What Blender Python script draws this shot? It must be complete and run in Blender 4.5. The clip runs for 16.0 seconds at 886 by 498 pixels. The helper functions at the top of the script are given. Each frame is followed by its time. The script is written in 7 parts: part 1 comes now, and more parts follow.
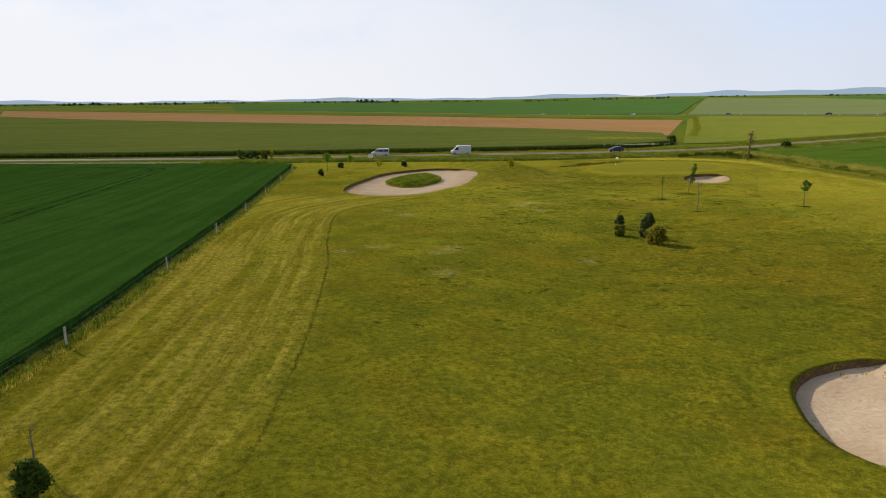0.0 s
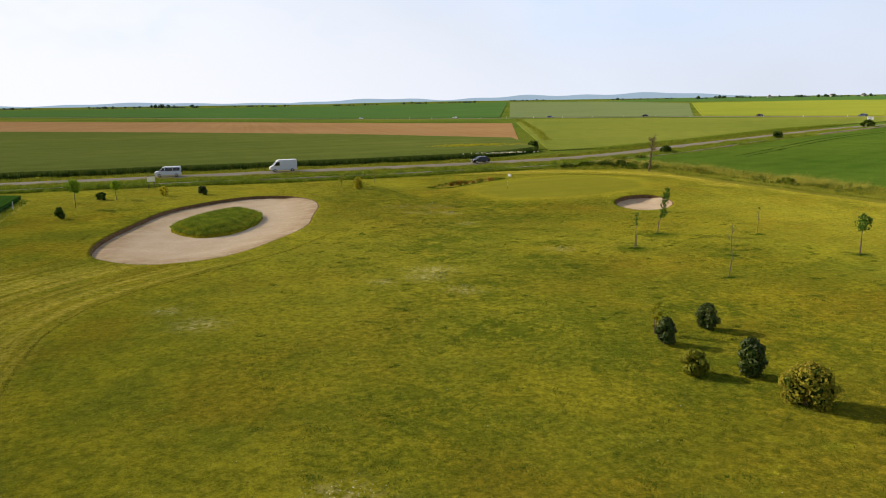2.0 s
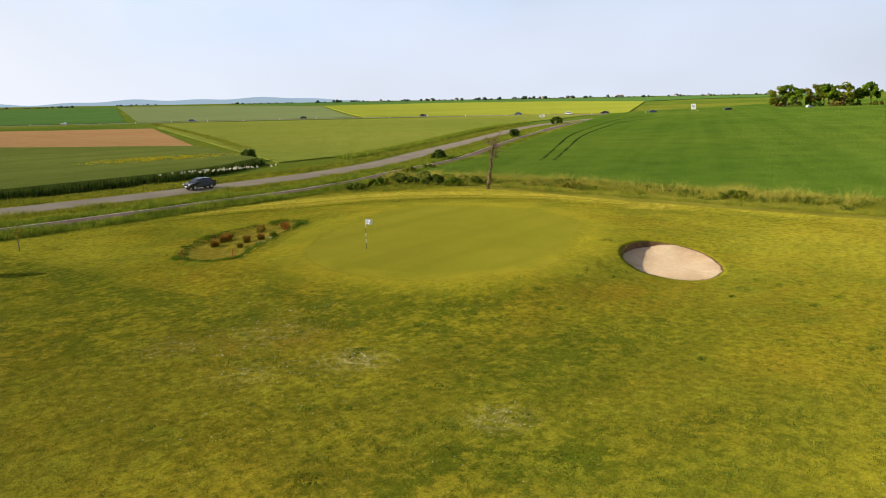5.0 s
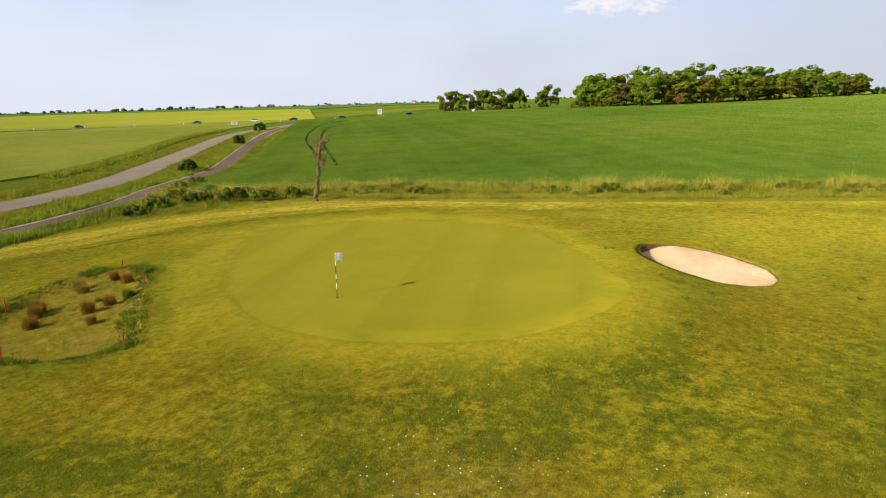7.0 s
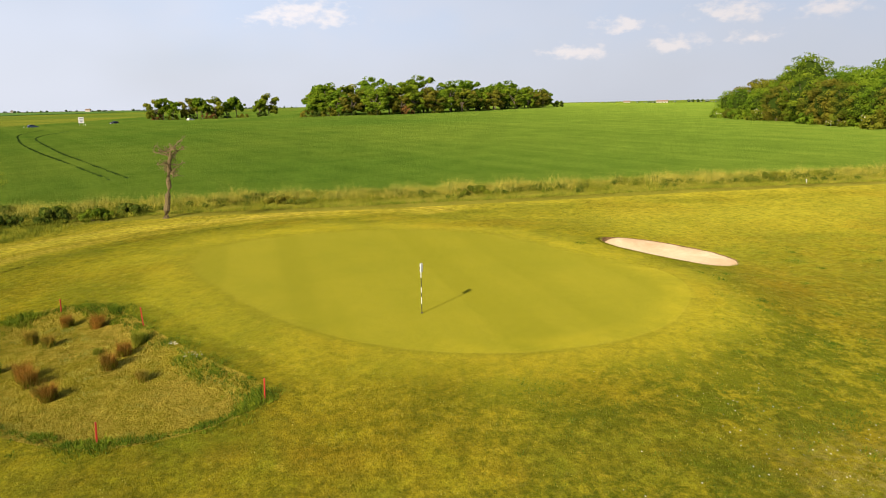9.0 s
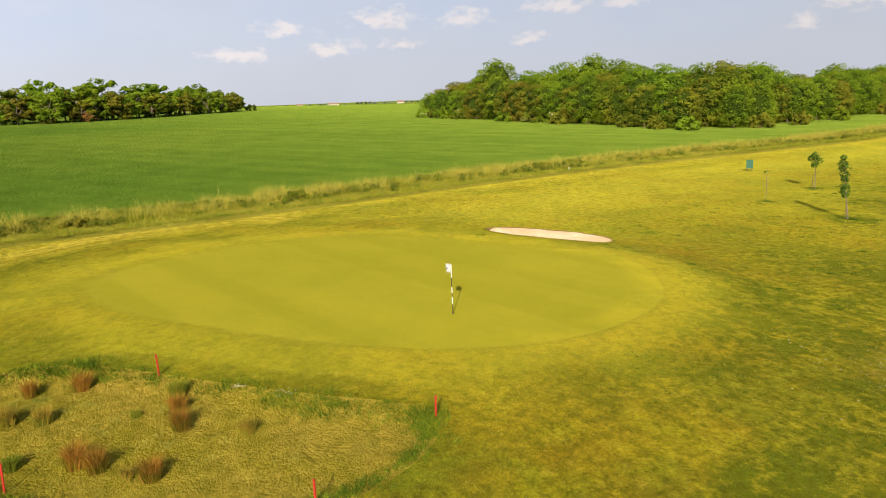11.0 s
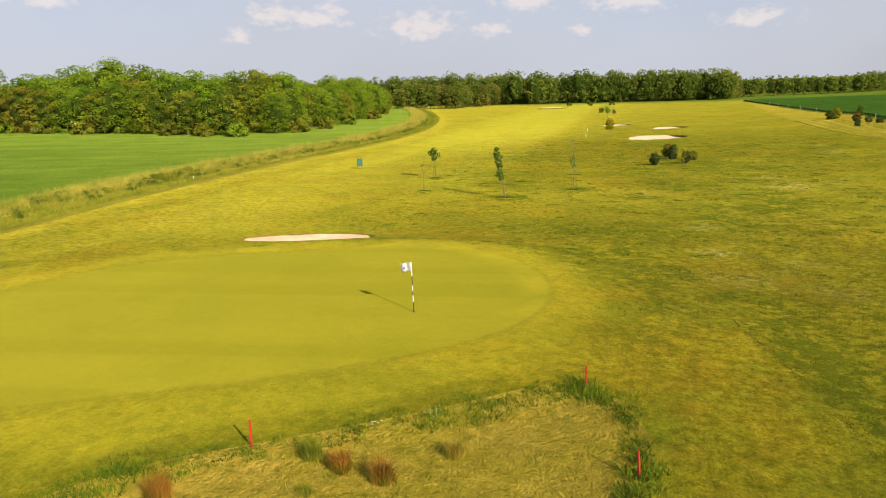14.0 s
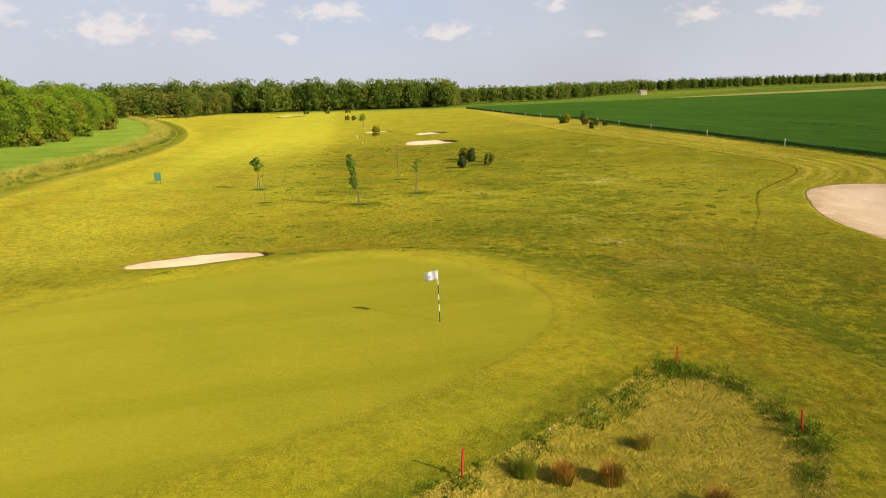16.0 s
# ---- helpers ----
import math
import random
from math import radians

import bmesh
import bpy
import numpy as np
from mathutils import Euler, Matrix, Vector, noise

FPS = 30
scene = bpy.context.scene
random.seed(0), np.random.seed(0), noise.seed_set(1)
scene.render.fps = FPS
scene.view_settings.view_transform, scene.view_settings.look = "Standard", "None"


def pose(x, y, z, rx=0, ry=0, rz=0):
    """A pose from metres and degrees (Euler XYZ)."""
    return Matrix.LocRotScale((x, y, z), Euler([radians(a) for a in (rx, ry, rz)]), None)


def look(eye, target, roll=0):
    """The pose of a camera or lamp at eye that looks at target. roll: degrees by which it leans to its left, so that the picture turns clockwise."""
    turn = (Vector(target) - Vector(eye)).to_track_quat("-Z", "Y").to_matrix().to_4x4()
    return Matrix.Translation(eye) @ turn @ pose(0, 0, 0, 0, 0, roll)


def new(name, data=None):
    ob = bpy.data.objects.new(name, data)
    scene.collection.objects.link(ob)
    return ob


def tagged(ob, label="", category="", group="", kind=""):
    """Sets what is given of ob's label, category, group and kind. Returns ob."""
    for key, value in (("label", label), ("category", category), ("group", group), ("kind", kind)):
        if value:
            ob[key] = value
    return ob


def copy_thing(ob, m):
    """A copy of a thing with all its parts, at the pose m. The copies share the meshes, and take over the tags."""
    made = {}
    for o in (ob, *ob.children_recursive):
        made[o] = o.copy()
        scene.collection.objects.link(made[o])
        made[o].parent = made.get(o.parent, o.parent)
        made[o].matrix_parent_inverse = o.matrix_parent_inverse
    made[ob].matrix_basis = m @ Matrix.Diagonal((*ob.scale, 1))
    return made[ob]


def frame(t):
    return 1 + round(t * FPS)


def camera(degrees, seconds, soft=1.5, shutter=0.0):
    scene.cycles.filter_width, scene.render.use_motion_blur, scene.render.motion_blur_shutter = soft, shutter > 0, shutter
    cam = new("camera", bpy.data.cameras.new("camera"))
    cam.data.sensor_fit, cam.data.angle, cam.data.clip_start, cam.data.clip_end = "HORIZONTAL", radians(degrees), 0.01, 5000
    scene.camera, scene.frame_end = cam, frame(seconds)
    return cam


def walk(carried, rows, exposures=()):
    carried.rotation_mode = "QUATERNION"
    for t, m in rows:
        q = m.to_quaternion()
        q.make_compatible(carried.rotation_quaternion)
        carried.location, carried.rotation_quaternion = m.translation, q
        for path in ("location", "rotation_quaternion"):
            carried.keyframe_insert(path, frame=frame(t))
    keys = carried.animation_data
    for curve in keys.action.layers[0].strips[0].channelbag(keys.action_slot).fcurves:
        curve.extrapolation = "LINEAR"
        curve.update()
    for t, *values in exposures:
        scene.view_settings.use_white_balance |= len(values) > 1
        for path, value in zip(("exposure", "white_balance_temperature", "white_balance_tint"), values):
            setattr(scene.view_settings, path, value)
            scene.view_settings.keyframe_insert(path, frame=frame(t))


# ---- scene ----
cam = camera(64.3, 16.0, 1.0)
PATH = [
    (0, (5.378, -16.703, 13.183), (5.207, -14.753, 12.773), -0.6),
    (0.5, (3.73, -5.33, 13.014), (3.667, -3.374, 12.6), -0.7),
    (1, (1.94, 6.705, 12.71), (2.022, 8.661, 12.299), -0.6),
    (1.5, (0.639, 18.294, 12.331), (0.858, 20.24, 11.924), -0.7),
    (2, (-0.058, 29.671, 11.952), (0.288, 31.6, 11.549), -0.8),
    (2.5, (-0.156, 41.12, 11.646), (0.331, 43.018, 11.244), -0.9),
    (3, (-0.466, 51.293, 11.31), (0.16, 53.15, 10.911), -0.9),
    (3.5, (-0.78, 61.562, 10.712), (-0.025, 63.37, 10.312), -0.8),
    (4, (-1.112, 71.852, 10.267), (-0.211, 73.591, 9.863), -0.8),
    (4.5, (-0.523, 82.271, 9.87), (0.58, 83.891, 9.468), -1.0),
    (4.7, (-0.249, 85.454, 9.801), (0.92, 87.026, 9.398), -1.0),
    (6.8, (0.562, 113.417, 8.348), (2.338, 114.243, 7.945), -1.7),
    (7, (0.32, 115.128, 8.206), (2.135, 115.867, 7.806), -1.7),
    (7.5, (-0.481, 119.393, 8.117), (1.405, 119.924, 7.713), -1.3),
    (8, (-0.85, 123.616, 8.081), (1.078, 123.963, 7.677), -1.2),
    (8.5, (-0.986, 127.664, 8.083), (0.967, 127.826, 7.682), -1.1),
    (8.7, (-0.987, 129.529, 8.049), (0.972, 129.595, 7.652), -1.1),
    (10.8, (2.517, 144.76, 8.177), (4.282, 143.911, 7.772), -2.0),
    (11, (3.007, 145.922, 8.254), (4.733, 144.997, 7.846), -2.1),
    (11.5, (4.746, 148.794, 8.306), (6.352, 147.677, 7.892), -2.2),
    (12, (6.813, 151.345, 8.324), (8.258, 150.027, 7.905), -2.2),
    (12.5, (8.981, 153.545, 8.341), (10.238, 152.048, 7.916), -2.1),
    (13, (11.617, 155.52, 8.371), (12.668, 153.874, 7.941), -2.0),
    (13.5, (14.215, 157.132, 8.435), (15.086, 155.385, 8.002), -1.9),
    (14, (17.251, 158.437, 8.465), (17.92, 156.603, 8.031), -1.9),
    (14.5, (20.407, 159.379, 8.541), (20.875, 157.484, 8.105), -1.9),
    (15, (23.328, 159.888, 8.598), (23.616, 157.958, 8.161), -2.0),
    (15.5, (26.686, 159.983, 8.605), (26.766, 158.033, 8.167), -1.6),
    (16, (29.284, 159.665, 8.639), (29.199, 157.715, 8.203), -1.8),
]
walk(cam, [(t, look(eye, target, roll)) for t, eye, target, roll in PATH], [(0.0, 0.22, 6500, 10), (1.0, 0.30, 6500, 10), (4.7, 0.38, 6500, 10), (7.0, 0.40, 6700, 11), (11.0, 0.40, 6850, 12), (14.0, 0.46, 6900, 12), (15.0, 0.48, 6900, 11), (16.0, 0.50, 6900, 11)])

# ---- light ----
SUN_AZ, SUN_EL = 305.5, 27.0            # degrees clockwise from +y, degrees above the ground
az, el = radians(SUN_AZ), radians(SUN_EL)
sun = new("sun", bpy.data.lights.new("sun", "SUN"))
sun.data.energy, sun.data.angle, sun.data.color = 5.0, radians(0.6), (1.0, 0.88, 0.68)
to_sun = Vector((math.sin(az) * math.cos(el), math.cos(az) * math.cos(el), math.sin(el)))
sun.matrix_world = look((0, 0, 80), Vector((0, 0, 80)) - to_sun)

world = bpy.data.worlds.new("sky")
scene.world = world
world.use_nodes = True
wn, wl = world.node_tree.nodes, world.node_tree.links
wn.clear()
w_out, w_bg, w_sky = wn.new("ShaderNodeOutputWorld"), wn.new("ShaderNodeBackground"), wn.new("ShaderNodeTexSky")
w_sky.sky_type, w_sky.sun_disc = "NISHITA", False
w_sky.sun_elevation, w_sky.sun_rotation = el, az
w_sky.air_density, w_sky.dust_density, w_sky.ozone_density = 1.0, 3.0, 1.0
w_bg.inputs["Strength"].default_value = 0.085
w_tc, w_sep = wn.new("ShaderNodeTexCoord"), wn.new("ShaderNodeSeparateXYZ")
wl.new(w_tc.outputs["Generated"], w_sep.inputs[0])


def w_math(op, a, b=0.0, clamp=False):
    n = wn.new("ShaderNodeMath")
    n.operation, n.use_clamp = op, clamp
    for i, v in enumerate((a, b)):
        if isinstance(v, (int, float)):
            n.inputs[i].default_value = v
        else:
            wl.new(v, n.inputs[i])
    return n.outputs[0]


# flattened noise on the way itself
w_map = wn.new("ShaderNodeMapping")
w_map.inputs["Scale"].default_value = (1.0, 1.0, 1.9)
wl.new(w_tc.outputs["Generated"], w_map.inputs["Vector"])


def w_noise(scale, detail, rough, low, high):
    n, r = wn.new("ShaderNodeTexNoise"), wn.new("ShaderNodeMapRange")
    n.inputs["Scale"].default_value, n.inputs["Detail"].default_value, n.inputs["Roughness"].default_value = scale, detail, rough
    wl.new(w_map.outputs[0], n.inputs["Vector"])
    wl.new(n.outputs["Fac"], r.inputs["Value"])
    r.inputs["From Min"].default_value, r.inputs["From Max"].default_value = low, high
    r.interpolation_type = "SMOOTHSTEP"
    return r.outputs[0]


def w_range(v, a, b, c=0.0, d=1.0):
    r = wn.new("ShaderNodeMapRange")
    r.interpolation_type = "SMOOTHSTEP"
    wl.new(v, r.inputs["Value"])
    for k, x in zip(("From Min", "From Max", "To Min", "To Max"), (a, b, c, d)):
        r.inputs[k].default_value = x
    return r.outputs[0]


def w_mix(f, a, b):
    m = wn.new("ShaderNodeMix")
    m.data_type = "RGBA"
    wl.new(f, m.inputs["Factor"]), wl.new(a, m.inputs["A"])
    m.inputs["B"].default_value = (*b, 1)
    return m.outputs["Result"]


up = w_sep.outputs["Z"]
w_west = w_math("ADD", w_math("MULTIPLY", w_sep.outputs["X"], -0.9), w_math("MULTIPLY", w_sep.outputs["Y"], 0.45))

# fair-weather cumulus: bearing, height, half width and half height of each cloud, in degrees
CLOUDS = [(81.8, 7.0, 3.6, 1.1), (103, 3.9, 2.4, 0.6), (106.5, 5.7, 1.9, 0.7), (110.1, 4.2, 2.1, 0.7), (114.3, 6.3, 2.5, 1.0), (120.4, 6.2, 1.9, 0.8), (115.6, 4.5, 1.6, 0.5), (125.3, 4.5, 1.4, 0.55), (127.6, 6.8, 2.0, 0.6), (132.8, 6.8, 1.6, 0.5), (145.1, 4.5, 1.0, 0.7), (147.5, 5.85, 2.2, 1.0),
          (151, 5.8, 2.3, 1.1), (158.8, 4.9, 2.8, 1.4), (164.3, 4.5, 1.4, 0.7), (166.7, 6.5, 2.3, 0.9), (171.1, 4.2, 1.0, 0.6), (174.8, 6.0, 2.8, 1.0), (183.2, 4.4, 2.4, 0.8), (191.6, 6.1, 1.4, 0.6), (194.8, 3.85, 1.3, 0.4), (202.1, 4.9, 1.8, 0.9), (208.2, 4.7, 1.8, 0.7)]


def w_dot(v):
    n = wn.new("ShaderNodeVectorMath")
    n.operation = "DOT_PRODUCT"
    n.inputs[1].default_value = v
    wl.new(w_tc.outputs["Generated"], n.inputs[0])
    return n.outputs["Value"]


w_near = 9.0
for bearing, height, wide, tall in CLOUDS:
    ba, he, wi, ta = radians(bearing), radians(height), radians(wide) * 1.15, radians(tall) * 1.25
    cu = w_dot((math.cos(ba) / wi, -math.sin(ba) / wi, 0.0))
    cv = w_dot((-math.sin(he) * math.sin(ba) / ta, -math.sin(he) * math.cos(ba) / ta, math.cos(he) / ta))
    cv = w_math("MAXIMUM", cv, w_math("MULTIPLY", cv, -1.7))
    w_near = w_math("MINIMUM", w_math("ADD", w_math("MULTIPLY", cu, cu), w_math("MULTIPLY", cv, cv)), w_near)
w_body = w_math("SUBTRACT", 1.0, w_math("SQRT", w_near))
w_puff = w_math("ADD", w_body, w_math("SUBTRACT", w_math("MULTIPLY", w_noise(46.0, 5.0, 0.55, 0.25, 0.75), 1.1), 0.55))
w_cum = w_math("MULTIPLY", w_range(w_puff, -0.1, 0.95), w_range(up, 0.02, 0.05))
w_wisp = w_math("MULTIPLY", w_noise(3.4, 4.0, 0.6, 0.46, 0.70), w_range(up, 0.03, 0.14))
w_veil = w_math("MULTIPLY", w_noise(2.2, 3.0, 0.5, -0.20, 0.66), w_range(up, 0.60, 0.10, 0.30, 0.92))
c = w_mix(w_veil, w_sky.outputs[0], (6.0, 6.8, 8.5))
c = w_mix(w_math("MULTIPLY", w_range(up, 0.20, -0.01), w_range(w_west, -0.6, 0.7, 0.55, 0.95)), c, (6.5, 6.9, 7.7))
c = w_mix(w_math("MULTIPLY", w_range(w_west, -0.1, 0.85), w_range(up, 0.5, 0.0, 0.0, 0.8)), c, (8.2, 8.2, 8.5))
c = w_mix(w_math("MULTIPLY", w_wisp, 0.45), c, (5.0, 6.4, 8.6))
c = w_mix(w_math("MULTIPLY", w_cum, 0.62), c, (9.6, 8.9, 8.7))
w_side = wn.new("ShaderNodeVectorMath")
w_side.operation = "SCALE"
wl.new(c, w_side.inputs[0]), wl.new(w_range(w_sep.outputs["Y"], -0.95, 0.95, 0.80, 1.15), w_side.inputs["Scale"])
c = w_side.outputs[0]
wl.new(c, w_bg.inputs["Color"])
wl.new(w_bg.outputs[0], w_out.inputs["Surface"])

# ---- materials ----


class Mat:
    """A node material: a Principled surface fed by noises of the world position."""

    def __init__(self, name, rough=0.9, spec=0.2, metal=0.0):
        self.m = bpy.data.materials.new(name)
        self.m.use_nodes = True
        self.n, self.l = self.m.node_tree.nodes, self.m.node_tree.links
        self.b = self.n["Principled BSDF"]
        self.b.inputs["Roughness"].default_value = rough
        self.b.inputs["Specular IOR Level"].default_value = spec
        self.b.inputs["Metallic"].default_value = metal
        self.b.inputs["Diffuse Roughness"].default_value = 0.65 if rough > 0.88 else 0.2
        self.pos = self.n.new("ShaderNodeNewGeometry").outputs["Position"]

    def put(self, v, socket):
        if isinstance(v, (int, float)):
            socket.default_value = v
        elif isinstance(v, (tuple, list)):
            socket.default_value = (*v, 1.0) if len(v) == 3 and socket.type == "RGBA" else v
        else:
            self.l.new(v, socket)

    def noise(self, scale, detail=3.0, rough=0.55, low=0.35, high=0.65, stretch=None, turn=0.0, vec=None):
        n = self.n.new("ShaderNodeTexNoise")
        v = vec or self.pos
        if stretch:
            mp = self.n.new("ShaderNodeMapping")
            mp.vector_type = "TEXTURE"
            mp.inputs["Scale"].default_value = [1.0 / q for q in stretch]
            mp.inputs["Rotation"].default_value = (0, 0, radians(turn))
            self.l.new(v, mp.inputs["Vector"])
            v = mp.outputs[0]
        self.l.new(v, n.inputs["Vector"])
        n.inputs["Scale"].default_value, n.inputs["Detail"].default_value, n.inputs["Roughness"].default_value = scale, detail, rough
        r = self.n.new("ShaderNodeMapRange")
        r.inputs["From Min"].default_value, r.inputs["From Max"].default_value = low, high
        self.l.new(n.outputs["Fac"], r.inputs["Value"])
        return r.outputs[0]

    def math(self, op, a, b=0.0, clamp=False):
        n = self.n.new("ShaderNodeMath")
        n.operation, n.use_clamp = op, clamp
        self.put(a, n.inputs[0]), self.put(b, n.inputs[1])
        return n.outputs[0]

    def mix(self, f, a, b, kind="MIX"):
        n = self.n.new("ShaderNodeMix")
        n.data_type, n.blend_type = "RGBA", kind
        self.put(f, n.inputs["Factor"]), self.put(a, n.inputs["A"]), self.put(b, n.inputs["B"])
        return n.outputs["Result"]

    def attr(self, name):
        n = self.n.new("ShaderNodeAttribute")
        n.attribute_name = name
        return n.outputs["Fac"]

    def random(self, island=False):
        if island:
            return self.n.new("ShaderNodeNewGeometry").outputs["Random Per Island"]
        return self.n.new("ShaderNodeObjectInfo").outputs["Random"]

    def colour(self, c):
        self.put(c, self.b.inputs["Base Color"])
        return self

    def bump(self, height, strength=0.5, dist=0.05):
        n = self.n.new("ShaderNodeBump")
        n.inputs["Strength"].default_value, n.inputs["Distance"].default_value = strength, dist
        self.l.new(height, n.inputs["Height"])
        self.l.new(n.outputs[0], self.b.inputs["Normal"])
        return self

    def leafy(self, colour, amount=0.35):
        """Light that comes through thin leaves and blades."""
        t, mx, out = self.n.new("ShaderNodeBsdfTranslucent"), self.n.new("ShaderNodeMixShader"), self.n["Material Output"]
        self.put(colour, t.inputs["Color"])
        mx.inputs[0].default_value = amount
        self.l.new(self.b.outputs[0], mx.inputs[1]), self.l.new(t.outputs[0], mx.inputs[2])
        self.l.new(mx.outputs[0], out.inputs["Surface"])
        return self


def plain(name, c, rough=0.6, spec=0.3, metal=0.0, grain=6.0, depth=0.18):
    m = Mat(name, rough, spec, metal)
    f = m.noise(grain, 4)
    m.colour(m.mix(f, c, tuple(v * (1 - depth) for v in c)))
    return m.m


def foliage(name, a, b, c=None, amount=0.3, clump=0.9):
    """Leaves: colour varies from tree to tree and from clump to clump."""
    m = Mat(name, 0.75, 0.06)
    col = m.mix(m.random(True), a, b)
    if c:
        col = m.mix(m.math("MULTIPLY", m.random(), 0.75), col, c)
    col = m.mix(m.noise(clump, 3, 0.55, 0.40, 0.60), m.mix(1.0, col, (0.66, 0.76, 0.72), "MULTIPLY"), m.mix(1.0, col, (1.30, 1.22, 1.15), "MULTIPLY"))
    m.colour(col).leafy(col, amount)
    return m.m


# mown and rough turf of the course, with the close-mown green in it
mg = Mat("course turf", 0.95, 0.0)
big, mid = mg.noise(0.045, 4), mg.noise(0.30, 5, 0.62, 0.38, 0.62)
fine, blade, nap = mg.noise(2.4, 6, 0.75, 0.36, 0.64), mg.noise(9.0, 5, 0.80, 0.38, 0.62), mg.noise(22.0, 2, 0.6, 0.35, 0.65)
c = mg.mix(big, (0.165, 0.195, 0.015), (0.270, 0.262, 0.019))
c = mg.mix(mg.math("MULTIPLY", mg.noise(0.075, 5, 0.6, 0.50, 0.66), 0.6), c, (0.330, 0.335, 0.020))
c = mg.mix(mg.math("MULTIPLY", mg.noise(0.16, 7, 0.74, 0.43, 0.58), 0.75), c, (0.092, 0.140, 0.013))
c = mg.mix(mg.math("MULTIPLY", mg.noise(0.11, 4, 0.6, 0.49, 0.64), 0.50), c, (0.235, 0.165, 0.012))
dry = mg.math("MULTIPLY", mg.attr("dry"), mg.math("ADD", mg.math("MULTIPLY", mid, 0.35), 0.65))
c = mg.mix(dry, c, (0.460, 0.440, 0.066))
# swaths of mown hay follow the mowing line
cx = mg.n.new("ShaderNodeCombineXYZ")
sp = mg.n.new("ShaderNodeSeparateXYZ")
mg.l.new(mg.pos, sp.inputs[0])
mg.put(mg.attr("across"), cx.inputs[0]), mg.put(mg.math("MULTIPLY", sp.outputs["Y"], 0.035), cx.inputs[1])
swath, lane = mg.noise(1.1, 4, 0.62, 0.44, 0.60, vec=cx.outputs[0]), mg.noise(0.42, 2, 0.5, 0.42, 0.58, vec=cx.outputs[0])
c = mg.mix(mg.math("MULTIPLY", mg.math("MULTIPLY", lane, mg.attr("hay")), 0.65), c, (0.190, 0.175, 0.016))
c = mg.mix(mg.math("MULTIPLY", mg.math("MULTIPLY", swath, mg.attr("hay")), 0.60), c, (0.540, 0.470, 0.120))
brown = mg.math("MULTIPLY", mg.attr("brown"), mg.noise(0.6, 5, 0.6, 0.35, 0.62), True)
c = mg.mix(mg.math("MULTIPLY", brown, 0.85), c, (0.245, 0.150, 0.018))
fair = mg.math("MULTIPLY", mg.attr("fair"), mg.math("ADD", mg.math("MULTIPLY", mg.noise(0.35, 4, 0.6, 0.40, 0.60, (1.0, 0.10, 1.0), -6.0), 0.4), 0.6), True)
c = mg.mix(fair, c, (0.285, 0.318, 0.040))
c = mg.mix(mg.math("MULTIPLY", mg.noise(1.6, 6, 0.75, 0.56, 0.68), 0.40), c, (0.410, 0.345, 0.070))
lush = mg.math("MULTIPLY", mg.attr("lush"), mg.math("ADD", mg.noise(0.6, 7, 0.78, 0.43, 0.56), 0.10), True)
c = mg.mix(mg.math("MULTIPLY", lush, 0.9), c, (0.080, 0.128, 0.011))
frayed = mg.math("ADD", mg.attr("collar"), mg.math("MULTIPLY", mg.math("SUBTRACT", mid, 0.5), mg.math("MULTIPLY", mg.math("SUBTRACT", 1.0, mg.attr("green")), 0.5)), True)
c = mg.mix(mg.math("MULTIPLY", frayed, 0.55), c, (0.245, 0.236, 0.020))
band = mg.noise(0.55, 1, 0.4, 0.42, 0.58, (1.0, 0.02, 1.0), -78.0)
q1 = mg.noise(0.13, 4, 0.6)
cq = mg.mix(q1, (0.148, 0.163, 0.016), (0.176, 0.184, 0.020))
cq = mg.mix(mg.math("MULTIPLY", band, 0.55), cq, (0.134, 0.148, 0.012))
ring = mg.math("ADD", mg.attr("green"), mg.math("MULTIPLY", mg.math("SUBTRACT", fine, 0.5), mg.math("MULTIPLY", mg.math("SUBTRACT", 1.0, mg.attr("green")), 0.9)), True)
c = mg.mix(ring, c, cq)
c = mg.mix(mg.math("MULTIPLY", mg.attr("rim"), mg.noise(0.5, 5, 0.7, 0.34, 0.62)), c, (0.300, 0.280, 0.030))
farm = mg.mix(mg.noise(0.0045, 3, 0.5, 0.42, 0.58), (0.060, 0.135, 0.020), (0.120, 0.165, 0.026))
c = mg.mix(mg.attr("farm"), c, mg.mix(mg.noise(0.011, 2, 0.4, 0.52, 0.60), farm, (0.045, 0.110, 0.018)))
c = mg.mix(mg.math("MULTIPLY", mg.noise(0.42, 6, 0.70, 0.44, 0.60), mg.math("SUBTRACT", 0.42, mg.math("MULTIPLY", mg.attr("green"), 0.35))), c, (0.62, 0.70, 0.60), "MULTIPLY")
soft = mg.math("SUBTRACT", 1.0, mg.math("MAXIMUM", mg.math("MULTIPLY", frayed, 0.6), mg.math("MAXIMUM", mg.math("MULTIPLY", mg.attr("fair"), 0.75), mg.math("MULTIPLY", mg.attr("green"), 0.86))))
c = mg.mix(mg.math("MULTIPLY", fine, soft), c, (0.44, 0.50, 0.46), "MULTIPLY")
c = mg.mix(mg.math("MULTIPLY", blade, soft), c, (1.72, 1.60, 1.50), "MULTIPLY")
c = mg.mix(mg.math("MULTIPLY", nap, 0.7), c, (0.72, 0.74, 0.74), "MULTIPLY")
worn = mg.math("MULTIPLY", mg.attr("worn"), mg.noise(2.2, 6, 0.8, 0.47, 0.60), True)
c = mg.mix(mg.math("MULTIPLY", worn, 0.8), c, (0.560, 0.500, 0.330))
mg.colour(mg.mix(1.0, c, (1.22, 1.10, 0.65), "MULTIPLY"))
